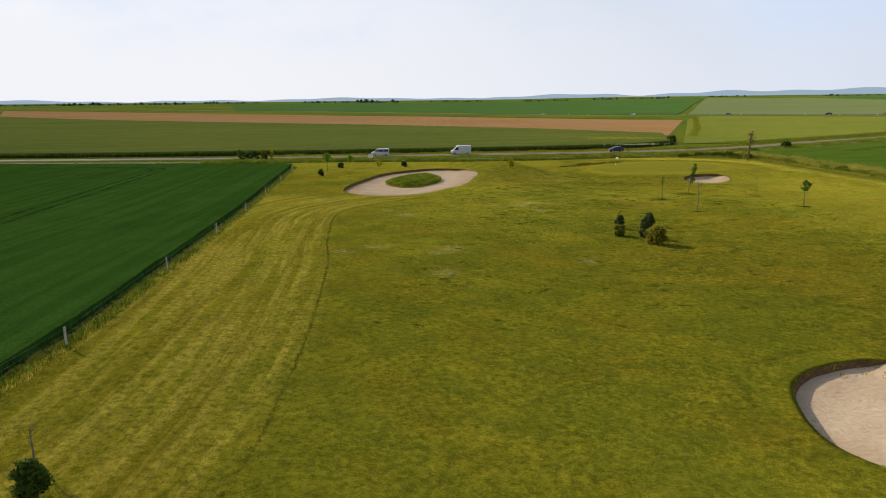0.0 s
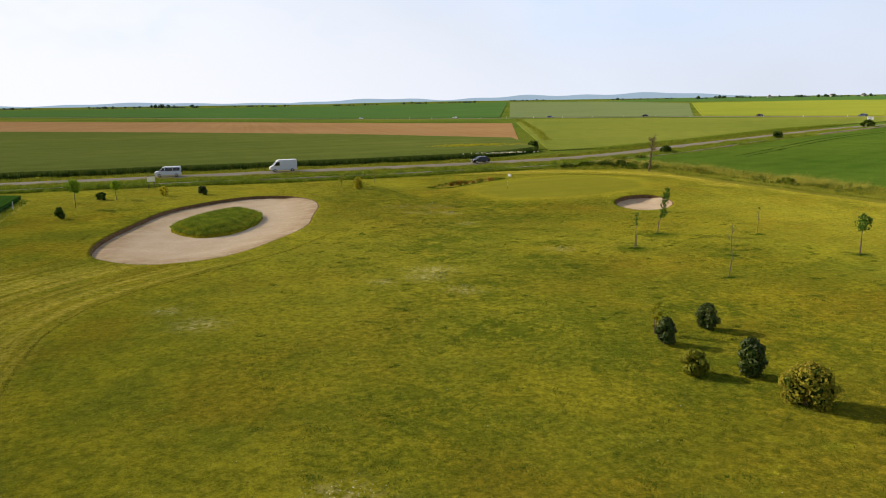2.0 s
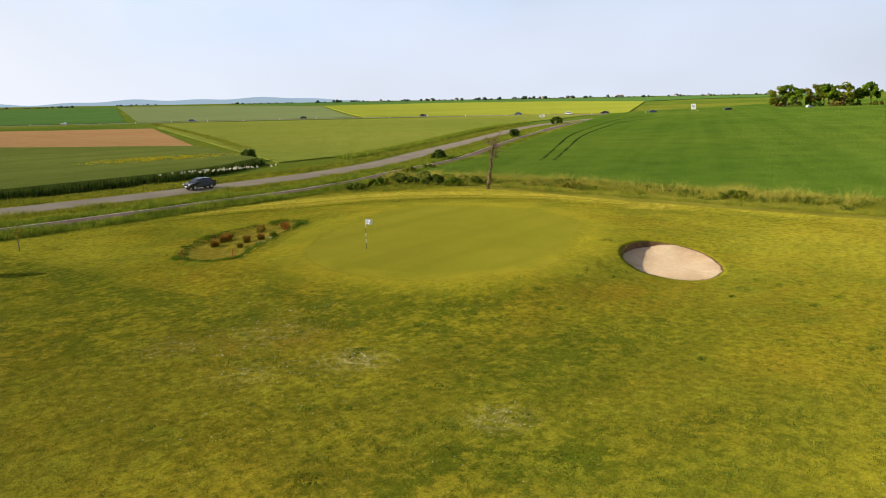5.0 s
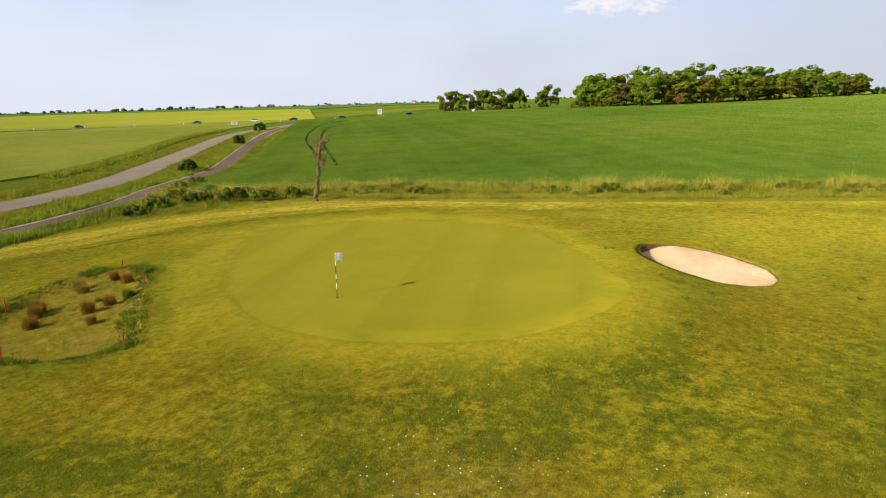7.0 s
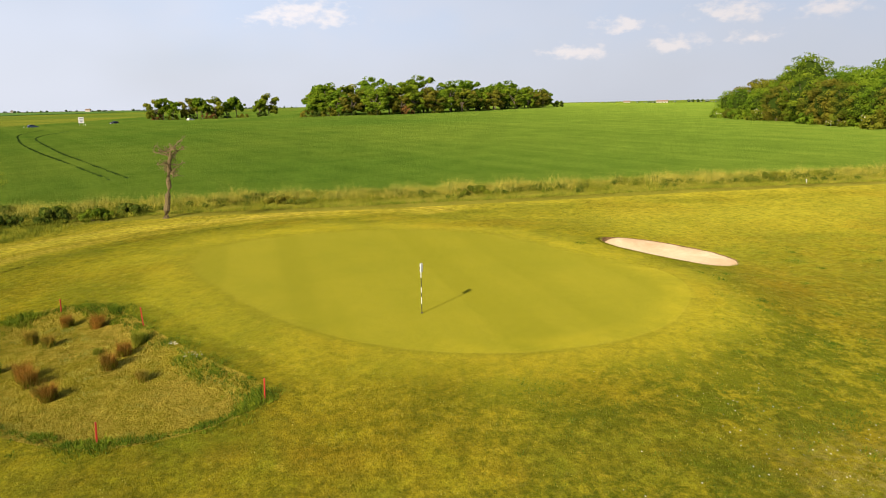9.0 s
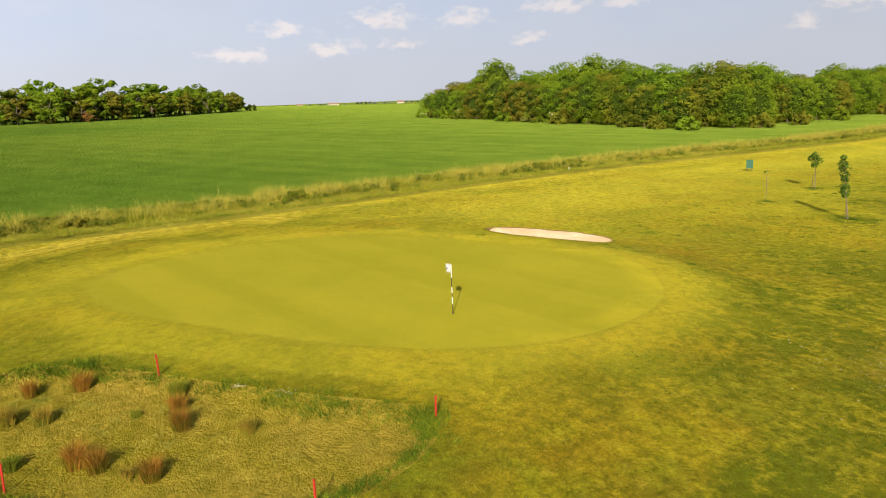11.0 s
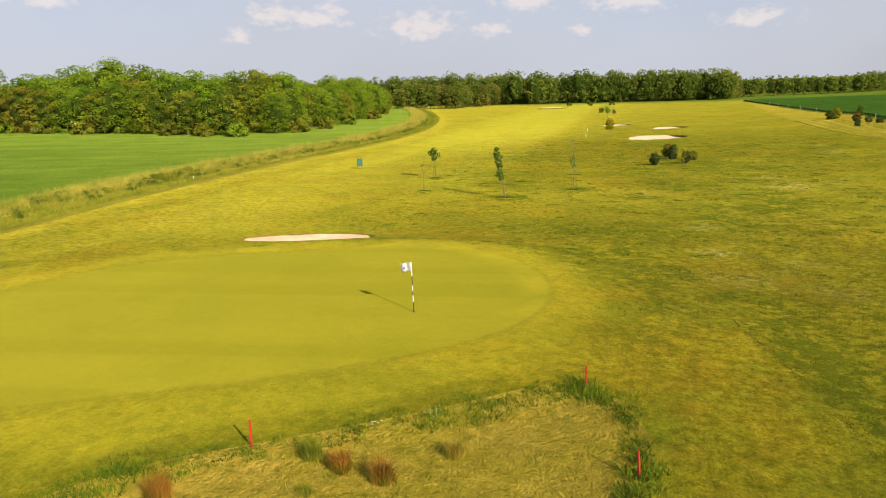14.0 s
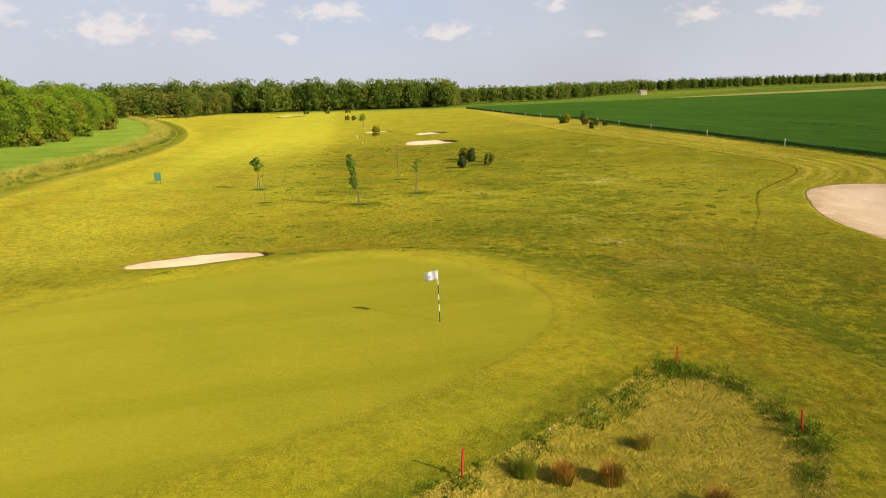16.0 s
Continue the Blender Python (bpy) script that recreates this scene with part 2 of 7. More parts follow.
hgt = mg.math("ADD", mg.math("MULTIPLY", fine, 0.55), mg.math("ADD", mg.math("MULTIPLY", blade, 0.4), mg.math("MULTIPLY", nap, 0.1)))
mg.bump(mg.math("MULTIPLY", hgt, soft), 1.0, 0.10)
mg.b.inputs["Sheen Weight"].default_value, mg.b.inputs["Sheen Roughness"].default_value = 0.10, 0.35
mg.b.inputs["Sheen Tint"].default_value = (1.0, 0.88, 0.22, 1)
TURF = mg.m

ms = Mat("bunker sand", 0.95, 0.0)
s1, s2, s3 = ms.noise(0.35, 4), ms.noise(3.0, 5, 0.65), ms.noise(9.0, 3, 0.6, 0.35, 0.65, (1.0, 0.22, 1.0), 30.0)
cs = ms.mix(s1, (0.555, 0.425, 0.285), (0.625, 0.495, 0.350))
cs = ms.mix(ms.math("MULTIPLY", s2, 0.35), cs, (0.430, 0.310, 0.190))
cs = ms.mix(ms.math("MULTIPLY", ms.math("MULTIPLY", ms.attr("stain"), ms.noise(0.45, 5, 0.65, 0.36, 0.60)), 0.8), cs, (0.36, 0.215, 0.115))
cs = ms.mix(ms.math("MULTIPLY", ms.attr("weedy"), ms.noise(0.7, 5, 0.7, 0.45, 0.62)), cs, (0.27, 0.22, 0.085))
ms.colour(cs).bump(ms.math("ADD", s2, ms.math("MULTIPLY", s3, 0.5)), 0.5, 0.05)
SAND = ms.m

mb = Mat("bare earth", 0.95, 0.1)
b1 = mb.noise(2.0, 5, 0.65)
mb.colour(mb.mix(b1, (0.120, 0.070, 0.034), (0.205, 0.125, 0.062))).bump(b1, 0.7, 0.1)
EARTH = mb.m

mw = Mat("marsh turf", 0.95, 0.0)
w1, w2, w3 = mw.noise(0.35, 4), mw.noise(2.4, 5, 0.65), mw.noise(9.0, 4, 0.7)
cw = mw.mix(w1, (0.460, 0.385, 0.038), (0.620, 0.460, 0.074))
cw = mw.mix(mw.math("MULTIPLY", w2, 0.80), cw, (0.230, 0.225, 0.019))
mw.colour(mw.mix(mw.math("MULTIPLY", w3, 0.3), cw, (0.240, 0.170, 0.030)))
mw.bump(mw.math("ADD", w2, w3), 1.0, 0.22)
MARSH = mw.m

mt = Mat("tarmac", 0.92, 0.1)
t1, t2 = mt.noise(0.25, 4), mt.noise(6.0, 4, 0.7)
mt.colour(mt.mix(mt.math("MULTIPLY", t2, 0.4), mt.mix(t1, (0.215, 0.175, 0.122), (0.270, 0.225, 0.160)), (0.14, 0.13, 0.12))).bump(t2, 0.3, 0.02)
TARMAC = mt.m
mt = Mat("red-brown tarmac", 0.92, 0.1)
t1, t2 = mt.noise(0.3, 4), mt.noise(5.0, 4, 0.7)
mt.colour(mt.mix(mt.math("MULTIPLY", t2, 0.4), mt.mix(t1, (0.118, 0.076, 0.060), (0.158, 0.104, 0.082)), (0.09, 0.062, 0.052))).bump(t2, 0.3, 0.02)
PATHTAR = mt.m
GRIT = plain("pale grit", (0.50, 0.45, 0.37), 0.95, 0.1, grain=2.0, depth=0.35)


def crop(name, a, b, dark, row=None, turn=0.0, relief=0.55, front_lit=None, drill=0.35):
    """A standing crop: broad drifts, drill rows or wind streaks, and the nap of the ears."""
    m = Mat(name, 0.9, 0.0)
    n1, n2, n3 = m.noise(0.012, 4), m.noise(0.16, 5, 0.6), m.noise(2.6, 4, 0.7)
    c = m.mix(n1, a, b)
    # lightens the crop along y: its front-lit look, put into the colour
    if front_lit:
        sp, r = m.n.new("ShaderNodeSeparateXYZ"), m.n.new("ShaderNodeMapRange")
        m.l.new(m.pos, sp.inputs[0]), m.l.new(sp.outputs["Y"], r.inputs["Value"])
        r.inputs["From Min"].default_value, r.inputs["From Max"].default_value = front_lit[:2]
        c = m.mix(r.outputs[0], c, front_lit[2])
    low = tuple(min(0.9, d / q) for d, q in zip(dark, a))
    c = m.mix(m.math("MULTIPLY", n2, 0.4), c, low, "MULTIPLY")
    if row:
        r = m.noise(row, 2, 0.5, 0.40, 0.60, (1.0, 0.02, 1.0), turn)
        c = m.mix(m.math("MULTIPLY", r, drill), c, low, "MULTIPLY")
    m.colour(m.mix(m.math("MULTIPLY", n3, 0.5), c, low, "MULTIPLY"))
    m.bump(m.math("ADD", n2, n3), 0.9, relief * 0.4)
    return m.m


WHEAT_W = crop("dark green wheat", (0.064, 0.148, 0.022), (0.080, 0.168, 0.027), (0.038, 0.100, 0.013), 0.9, 8, drill=0.55)
WHEAT_E = crop("bright green wheat", (0.118, 0.200, 0.024), (0.178, 0.245, 0.031), (0.052, 0.118, 0.013), 0.25, -60, 0.5, (150.0, 0.0, (0.270, 0.365, 0.046)), 0.25)
WHEAT_N = crop("olive green barley", (0.168, 0.200, 0.042), (0.208, 0.232, 0.050), (0.112, 0.146, 0.028), 0.2, -77, 0.3)
# the far crops carry extra blue: aerial haze put into their colours
WHEAT_F = crop("mid green wheat", (0.095, 0.185, 0.045), (0.115, 0.205, 0.050), (0.070, 0.155, 0.035), None, 0, 0.2)
PALE = crop("pale grey-green crop", (0.205, 0.255, 0.100), (0.235, 0.275, 0.110), (0.165, 0.215, 0.080), None, 0, 0.2)
RAPE = crop("yellow-green rapeseed", (0.300, 0.335, 0.040), (0.355, 0.370, 0.044), (0.240, 0.285, 0.036), None, 0, 0.2)
MEADOW = crop("yellow-green meadow", (0.245, 0.280, 0.046), (0.300, 0.315, 0.054), (0.150, 0.195, 0.028), None, 0, 0.3)
PLOUGH = crop("light brown tilled soil", (0.420, 0.245, 0.105), (0.470, 0.280, 0.125), (0.350, 0.195, 0.080), 0.3, 5, 0.15)
BANKSOD = crop("rough bank sod", (0.285, 0.270, 0.034), (0.365, 0.320, 0.050), (0.170, 0.172, 0.020), None, 0, 0.4)
STUBBLE = crop("pale dry stubble", (0.300, 0.275, 0.080), (0.360, 0.320, 0.100), (0.220, 0.210, 0.060), 0.2, 20, 0.2)

VERGE = foliage("verge grass", (0.160, 0.198, 0.018), (0.295, 0.285, 0.032), None, 0.22)
STRAW = foliage("seeding grass", (0.310, 0.300, 0.036), (0.490, 0.430, 0.095), None, 0.22)
ROADGRASS = foliage("lank roadside grass", (0.135, 0.205, 0.017), (0.310, 0.340, 0.036), None, 0.15)
CLOVER = foliage("dark clover", (0.045, 0.095, 0.008), (0.100, 0.155, 0.012), None, 0.15)
RIDGE = foliage("uncut grass", (0.125, 0.130, 0.011), (0.200, 0.190, 0.018), None, 0.25)
WEED = foliage("broad-leaved weeds", (0.080, 0.135, 0.010), (0.190, 0.235, 0.016), None, 0.2)
RUSH = foliage("rush stems", (0.170, 0.155, 0.018), (0.450, 0.300, 0.050), None, 0.12)
RUSH_RED = foliage("red-brown rush stems", (0.150, 0.092, 0.014), (0.400, 0.200, 0.034), None, 0.12)
WHEATBLADE = foliage("wheat blades", (0.028, 0.110, 0.012), (0.050, 0.155, 0.020), None, 0.3)
# darker than the field: the shaded crop edge is painted into these blades
BARLEYBLADE = foliage("barley blades with edge shade", (0.065, 0.110, 0.018), (0.115, 0.150, 0.026), None, 0.3)
OAK = foliage("woodland leaves", (0.140, 0.250, 0.018), (0.225, 0.335, 0.024), (0.195, 0.255, 0.020), 0.45, 0.22)
OLIVE = foliage("olive woodland leaves", (0.145, 0.195, 0.017), (0.230, 0.260, 0.024), (0.215, 0.180, 0.026), 0.42, 0.22)
FARLEAF = foliage("muted woodland leaves", (0.130, 0.180, 0.026), (0.200, 0.250, 0.036), (0.190, 0.160, 0.034), 0.42, 0.08)
SAPLEAF = foliage("sapling leaves", (0.060, 0.125, 0.016), (0.105, 0.175, 0.024))
DARKLEAF = foliage("dark glossy leaves", (0.034, 0.060, 0.010), (0.082, 0.105, 0.018))
DARKLEAF.node_tree.nodes["Principled BSDF"].inputs["Roughness"].default_value = 0.50
DARKLEAF.node_tree.nodes["Principled BSDF"].inputs["Specular IOR Level"].default_value = 0.22
GOLDLEAF = foliage("golden leaves", (0.290, 0.265, 0.018), (0.430, 0.370, 0.026), None, 0.45)
OCHRELEAF = foliage("ochre leaves", (0.170, 0.165, 0.020), (0.330, 0.285, 0.030), None, 0.40)
RUSTLEAF = foliage("russet leaves", (0.190, 0.095, 0.030), (0.260, 0.145, 0.045))
HEDGELEAF = foliage("hedge leaves", (0.055, 0.095, 0.014), (0.100, 0.140, 0.022))
BRAMBLE = foliage("bramble leaves", (0.065, 0.110, 0.012), (0.165, 0.190, 0.026), None, 0.3)
PETAL = foliage("white petals", (0.75, 0.73, 0.64), (0.82, 0.80, 0.74), None, 0.2)
BLOSSOM = foliage("cream blossom", (0.62, 0.60, 0.48), (0.72, 0.70, 0.60), None, 0.2)
# near-black green: the shade deep inside a crown, put into the colour
SHADE_CORE = plain("painted crown shade", (0.034, 0.058, 0.008), 0.9, 0.0, grain=1.5)
mk = Mat("bark", 0.95, 0.1)
k1 = mk.noise(5.0, 4, 0.6, 0.35, 0.65, (1, 1, 0.25))
mk.colour(mk.mix(k1, (0.110, 0.080, 0.050), (0.240, 0.180, 0.120))).bump(k1, 0.6, 0.05)
BARK = mk.m
DEADWOOD = plain("lichened dead wood", (0.250, 0.190, 0.095), 0.95, 0.1, grain=9.0, depth=0.6)
PALEBARK = plain("grey bark", (0.26, 0.21, 0.15), 0.95, 0.1, grain=7.0, depth=0.5)
CONCRETE = plain("weathered concrete", (0.50, 0.49, 0.44), 0.9, 0.15)
WIRE = plain("galvanised wire", (0.36, 0.36, 0.35), 0.5, 0.4, 0.8)
REDPAINT = plain("red paint", (0.52, 0.035, 0.022), 0.5, 0.4, grain=9.0, depth=0.35)
WHITEPAINT = plain("white paint", (0.80, 0.80, 0.78), 0.4, 0.45, depth=0.08)
BLACKPAINT = plain("black paint", (0.02, 0.02, 0.022), 0.4, 0.45)
mc = Mat("white cloth", 0.85, 0.1)
mc.colour(mc.mix(mc.noise(9.0, 2), (0.90, 0.90, 0.91), (0.84, 0.85, 0.87))).leafy((0.90, 0.90, 0.90), 0.4)
CLOTH = mc.m
BLUE = plain("dark blue print", (0.03, 0.05, 0.22), 0.7, 0.2)
VANPAINT = plain("silver-white car paint", (0.62, 0.64, 0.67), 0.3, 0.5, depth=0.05)
CARPAINT = plain("black car paint", (0.014, 0.015, 0.018), 0.25, 0.5, depth=0.05)
BLUEPAINT = plain("dark blue car paint", (0.03, 0.06, 0.14), 0.28, 0.5, depth=0.05)
GLASS = plain("tinted glass", (0.014, 0.017, 0.02), 0.08, 0.6)
RUBBER = plain("tyre rubber", (0.018, 0.018, 0.018), 0.85, 0.2)
STEEL = plain("steel", (0.45, 0.45, 0.46), 0.35, 0.5, 0.9)
LAMP = plain("lamp glass", (0.55, 0.55, 0.55), 0.15, 0.6)
TAIL = plain("red lamp glass", (0.25, 0.01, 0.01), 0.2, 0.6)
GREENBOARD = plain("faded green board", (0.050, 0.150, 0.095), 0.7, 0.25, grain=3.0)
ROOF = plain("weathered roof tiles", (0.26, 0.19, 0.14), 0.9, 0.15)
PLASTER = plain("pale rendered wall", (0.60, 0.56, 0.48), 0.9, 0.1)
# pale blue-grey: distance haze mixed into the colour of the skyline trees
HAZED_WOOD = plain("far woodland with haze tint", (0.250, 0.310, 0.270), 0.95, 0.0, grain=0.04, depth=0.4)
# distance haze on the hills, put into the colour and a faint glow
HAZE = plain("far hills with painted haze", (0.20, 0.27, 0.30), 1.0, 0.0, grain=0.004, depth=0.15)
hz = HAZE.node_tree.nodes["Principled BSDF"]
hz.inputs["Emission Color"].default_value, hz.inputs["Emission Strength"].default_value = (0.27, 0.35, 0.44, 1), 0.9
WOOD = plain("weathered wood", (0.20, 0.145, 0.09), 0.9, 0.1, grain=8.0, depth=0.4)

# ---- the lie of the land ----


def ease(a, b, x):
    t = np.clip((np.asarray(x, float) - a) / (b - a), 0, 1)
    return t * t * (3 - 2 * t)


def land(x, y):
    """Height of the open ground: nearly level, with a low south-western shoulder, a raised green and a field that climbs eastward."""
    x, y = np.asarray(x, float), np.asarray(y, float)
    z = -1.38 + 1.25 / (1 + np.exp(np.clip((x + 2) / 6, -30, 30))) * (1 - ease(18, 88, y)) * (1 - 0.5 * ease(-20, -80, y))
    z -= 0.5 * np.exp(-((x - 4) / 22) ** 2 - ((y - 152) / 14) ** 2)
    e = 20 * np.log1p(np.exp(np.clip((x - 75) / 20, -30, 30))) * (0.036 - 0.021 * ease(150, 235, y))
    z += 10 * np.tanh(e / 10) * (1 - 0.6 * ease(-60, -260, y))
    z += 0.9 * ease(165, 215, y)
    z += 0.74 * np.exp(-(((x - 37) / 21) ** 2 + ((y - 134) / 19) ** 2) ** 3)
    z -= 0.42 * np.exp(-((x - 42) / 7) ** 2 - ((y - 113.4) / 5) ** 2)
    z += 0.24 * np.exp(-((x - 31) / 8) ** 2 - ((y - 118.5) / 3.2) ** 2)
    z += 0.10 * np.sin(x * 0.21 + 1.3) * np.sin(y * 0.17) * ease(100, 60, y) * ease(5, 25, x) * ease(75, 60, x)
    d = np.hypot(x - 20, y - 100)
    return z + 0.0055 * np.maximum(d - 450, 0) * ease(450, 900, d)


def H(x, y):
    return float(land(x, y))


def closed(points, n):
    """A smooth closed outline through the given corners."""
    p, out = np.array(points, float), []
    k = len(p)
    for i in range(n):
        u = i / n * k
        a, t = int(u), u - int(u)
        p0, p1, p2, p3 = (p[(a + j) % k] for j in (-1, 0, 1, 2))
        out.append(0.5 * (2 * p1 + (p2 - p0) * t + (2 * p0 - 5 * p1 + 4 * p2 - p3) * t ** 2 + (3 * p1 - p0 - 3 * p2 + p3) * t ** 3))
    return np.array(out)


def smooth_line(points, step):
    """A smooth open line through the given corners, with a point about every step metres."""
    p = np.array(points, float)
    p = np.vstack([2 * p[0] - p[1], p, 2 * p[-1] - p[-2]])
    out = []
    for a in range(1, len(p) - 2):
        n = max(1, int(np.linalg.norm(p[a + 1] - p[a]) / step))
        for i in range(n):
            t = i / n
            out.append(0.5 * (2 * p[a] + (p[a + 1] - p[a - 1]) * t + (2 * p[a - 1] - 5 * p[a] + 4 * p[a + 1] - p[a + 2]) * t ** 2 + (3 * p[a] - p[a - 1] - 3 * p[a + 1] + p[a + 2]) * t ** 3))
    out.append(p[-2])
    return np.array(out)


def inside(outline, x, y):
    x, y = np.asarray(x, float), np.asarray(y, float)
    hit, n = np.zeros(x.shape, bool), len(outline)
    for i in range(n):
        (xa, ya), (xb, yb) = outline[i], outline[(i + 1) % n]
        if ya != yb:
            hit ^= ((ya > y) != (yb > y)) & (x < (xb - xa) * (y - ya) / (yb - ya) + xa)
    return hit


def gap(line, x, y, ring=False):
    """Distance from places to a line of points."""
    x, y = np.asarray(x, float), np.asarray(y, float)
    best = np.full(x.shape, 1e9)
    n = len(line)
    for i in range(n if ring else n - 1):
        a, b = line[i], line[(i + 1) % n]
        d = b - a
        t = np.clip(((x - a[0]) * d[0] + (y - a[1]) * d[1]) / max(d @ d, 1e-9), 0, 1)
        best = np.minimum(best, np.hypot(x - a[0] - t * d[0], y - a[1] - t * d[1]))
    return best


BUNKER_A = closed([(-21.2, 99), (-18.3, 95), (-15, 93.1), (-12.1, 93.2), (-9, 94.6), (-6.8, 97.2), (-4.5, 101.7), (-2.7, 105.8), (-1.1, 111.3), (-0.3, 120), (0.2, 126.5), (-0.7, 133.5), (-3.8, 139.3), (-8.5, 140.8), (-12.5, 138.2), (-16.8, 132.5), (-19.8, 126.2), (-21.4, 116), (-22.2, 106.5)], 140)
ISLAND = closed([(-16.7, 114.5), (-15, 110.8), (-12.2, 108.6), (-9.6, 110.2), (-7.6, 115.2), (-7.1, 121.3), (-8.8, 125.5), (-11.5, 126), (-14.5, 122.5), (-16.3, 118)], 64)
BUNKER_B = closed([(39.4, 113.0), (41.6, 112.2), (44.2, 113.0), (46.3, 115.2), (46.8, 117.6), (45.4, 119.8), (42.6, 119.8), (39.8, 118.0), (38.3, 115.4)], 96)
BUNKER_C = closed([(19.7, 16.9), (21.0, 19.8), (23.7, 21.9), (27, 22.8), (29.5, 20.6), (29.8, 15.2), (27, 11.0), (22.5, 9.4), (19.5, 12.2)], 80)
BUNKER_D = closed([(19.6, -16.5), (21.5, -12.5), (25, -11.5), (27.4, -13.5), (27, -18), (23.5, -20.5), (20.5, -19.5)], 60)
BUNKER_E = closed([(33.4, -29), (35.5, -26.6), (39, -26.4), (41, -29), (39.5, -33), (35.5, -33.5)], 60)
BUNKER_F = closed([(81, -206), (84, -196), (91, -190), (97, -192), (95, -200), (88, -209)], 60)
PUTTING = closed([(24.6, 134.4), (23.3, 131.5), (23.0, 128.4), (23.8, 125.2), (25.6, 122.2), (28, 120.3), (30.6, 119.2), (34, 119.0), (37, 120.6), (40.5, 122.8), (44.5, 125), (48.4, 129), (49.8, 135.5), (48.3, 142.2), (44.6, 146.2), (38.4, 145.3), (32.3, 141.6), (28, 138.4)], 150)
MARSHLINE = closed([(18.2, 142.6), (18.0, 140.4), (18.8, 138.2), (20.4, 136.9), (22.0, 137.9), (24.1, 140.0), (27.5, 143.0), (30.3, 145.3), (31.9, 147.6), (31.9, 149.8), (30.2, 150.6), (27, 150.4), (23.5, 149.1), (20.4, 146.6)], 110)
MOWLINE = smooth_line([(-3.6, -24), (-4.6, 5.3), (-5.3, 14.9), (-7.0, 26.7), (-10.0, 42.6), (-12.3, 51.4), (-14.3, 60.5), (-15.9, 68.5), (-16.4, 74.0), (-15.7, 79.0), (-14.2, 82.4), (-12.0, 85.6), (-8.5, 89.6), (-5.0, 93.6), (-2.7, 96.6), (-0.2, 101.4), (1.8, 105.8), (4.3, 110.4), (7.1, 115.6), (10.1, 120.5)], 1.0)
MOWGREEN = smooth_line([(20, 162), (30.5, 160.6), (37.8, 158.3), (47, 155.6), (54.5, 149), (59, 141.5), (60.2, 134)], 1.0)
MOWROUGH = smooth_line([(15.8, 127.8), (14.1, 132.4), (13, 135.4), (12.4, 139), (11.4, 146), (9.8, 152)], 1.0)
FENCE = smooth_line([(-2.4, -246), (-13.2, -97.4), (-19.2, -45), (-18.8, -15.6), (-19.0, 15.7), (-23.2, 41.2), (-27.6, 63.9), (-34.2, 98.0), (-39.1, 124.2), (-43.9, 149.5)], 3.0)
ROADLINE = smooth_line([(-630, 132), (-304, 152), (-123, 164.8), (-61.5, 169.6), (-27.6, 174.2), (-8, 177.2), (10, 179.2), (28, 181.2), (46, 184.2), (55, 186.0), (64, 188.6), (74, 192.8), (84, 198.4), (95, 204.9), (110, 213.9), (132, 228), (172, 252.6), (202, 266.5), (230, 275), (262, 285), (306, 298)], 3.0)
PATHLINE = smooth_line([(-630, 120), (-304, 141), (-133, 152.4), (-65.7, 157.0), (-37, 160.9), (0, 165.9), (18, 167.7), (36, 170.2), (46, 171.7), (56.6, 174.9), (66, 179.2), (73, 181.7), (80, 183.9), (87, 186.8), (99, 193.8), (115, 203.8), (145, 223.0), (176, 242.4), (212, 262), (250, 277)], 2.0)
HIGHWAY = smooth_line([(480, 210), (360, 262), (306, 298), (285, 350), (240, 446), (150, 560), (-60, 770), (-420, 1040), (-1400, 1700)], 8.0)
BANKLINE = smooth_line([(57, 172), (63.0, 160), (65.6, 150), (67.0, 136), (69.6, 120), (73.4, 98), (76.0, 70), (78.0, 30), (84, -8), (97, -52), (118, -105), (150, -175), (176, -240), (190, -285)], 2.0)
BUNKERS = (BUNKER_A, BUNKER_B, BUNKER_C, BUNKER_D, BUNKER_E, BUNKER_F)

# ---- building helpers ----


def mesh_object(name, verts, faces, material, parent=None, label="", attrs=None, smooth=False):
    me = bpy.data.meshes.new(name)
    me.from_pydata([tuple(map(float, v)) for v in verts], [], [tuple(map(int, f)) for f in faces])
    for m in material if isinstance(material, (list, tuple)) else (material,):
        me.materials.append(m)
    for key, values in (attrs or {}).items():
        me.attributes.new(key, "FLOAT", "POINT").data.foreach_set("value", np.asarray(values, np.float32))
    if smooth:
        me.polygons.foreach_set("use_smooth", np.ones(len(me.polygons), bool))
    me.update()
    ob = new(name, me)
    if parent:
        ob.parent = parent
    if label:
        tagged(ob, label)
    return ob


def part(name, bm, material, parent=None, label="", smooth=False):
    me = bpy.data.meshes.new(name)
    bm.to_mesh(me)
    bm.free()
    for m in material if isinstance(material, (list, tuple)) else (material,):
        me.materials.append(m)
    if smooth:
        me.polygons.foreach_set("use_smooth", np.ones(len(me.polygons), bool))
    ob = new(name, me)
    if parent:
        ob.parent = parent
    if label:
        tagged(ob, label)
    return ob


def root(name, x, y, z=None, turn=0.0):
    ob = new(name)
    ob.empty_display_size = 0.3
    ob.matrix_basis = pose(x, y, H(x, y) if z is None else z, 0, 0, turn)
    return ob


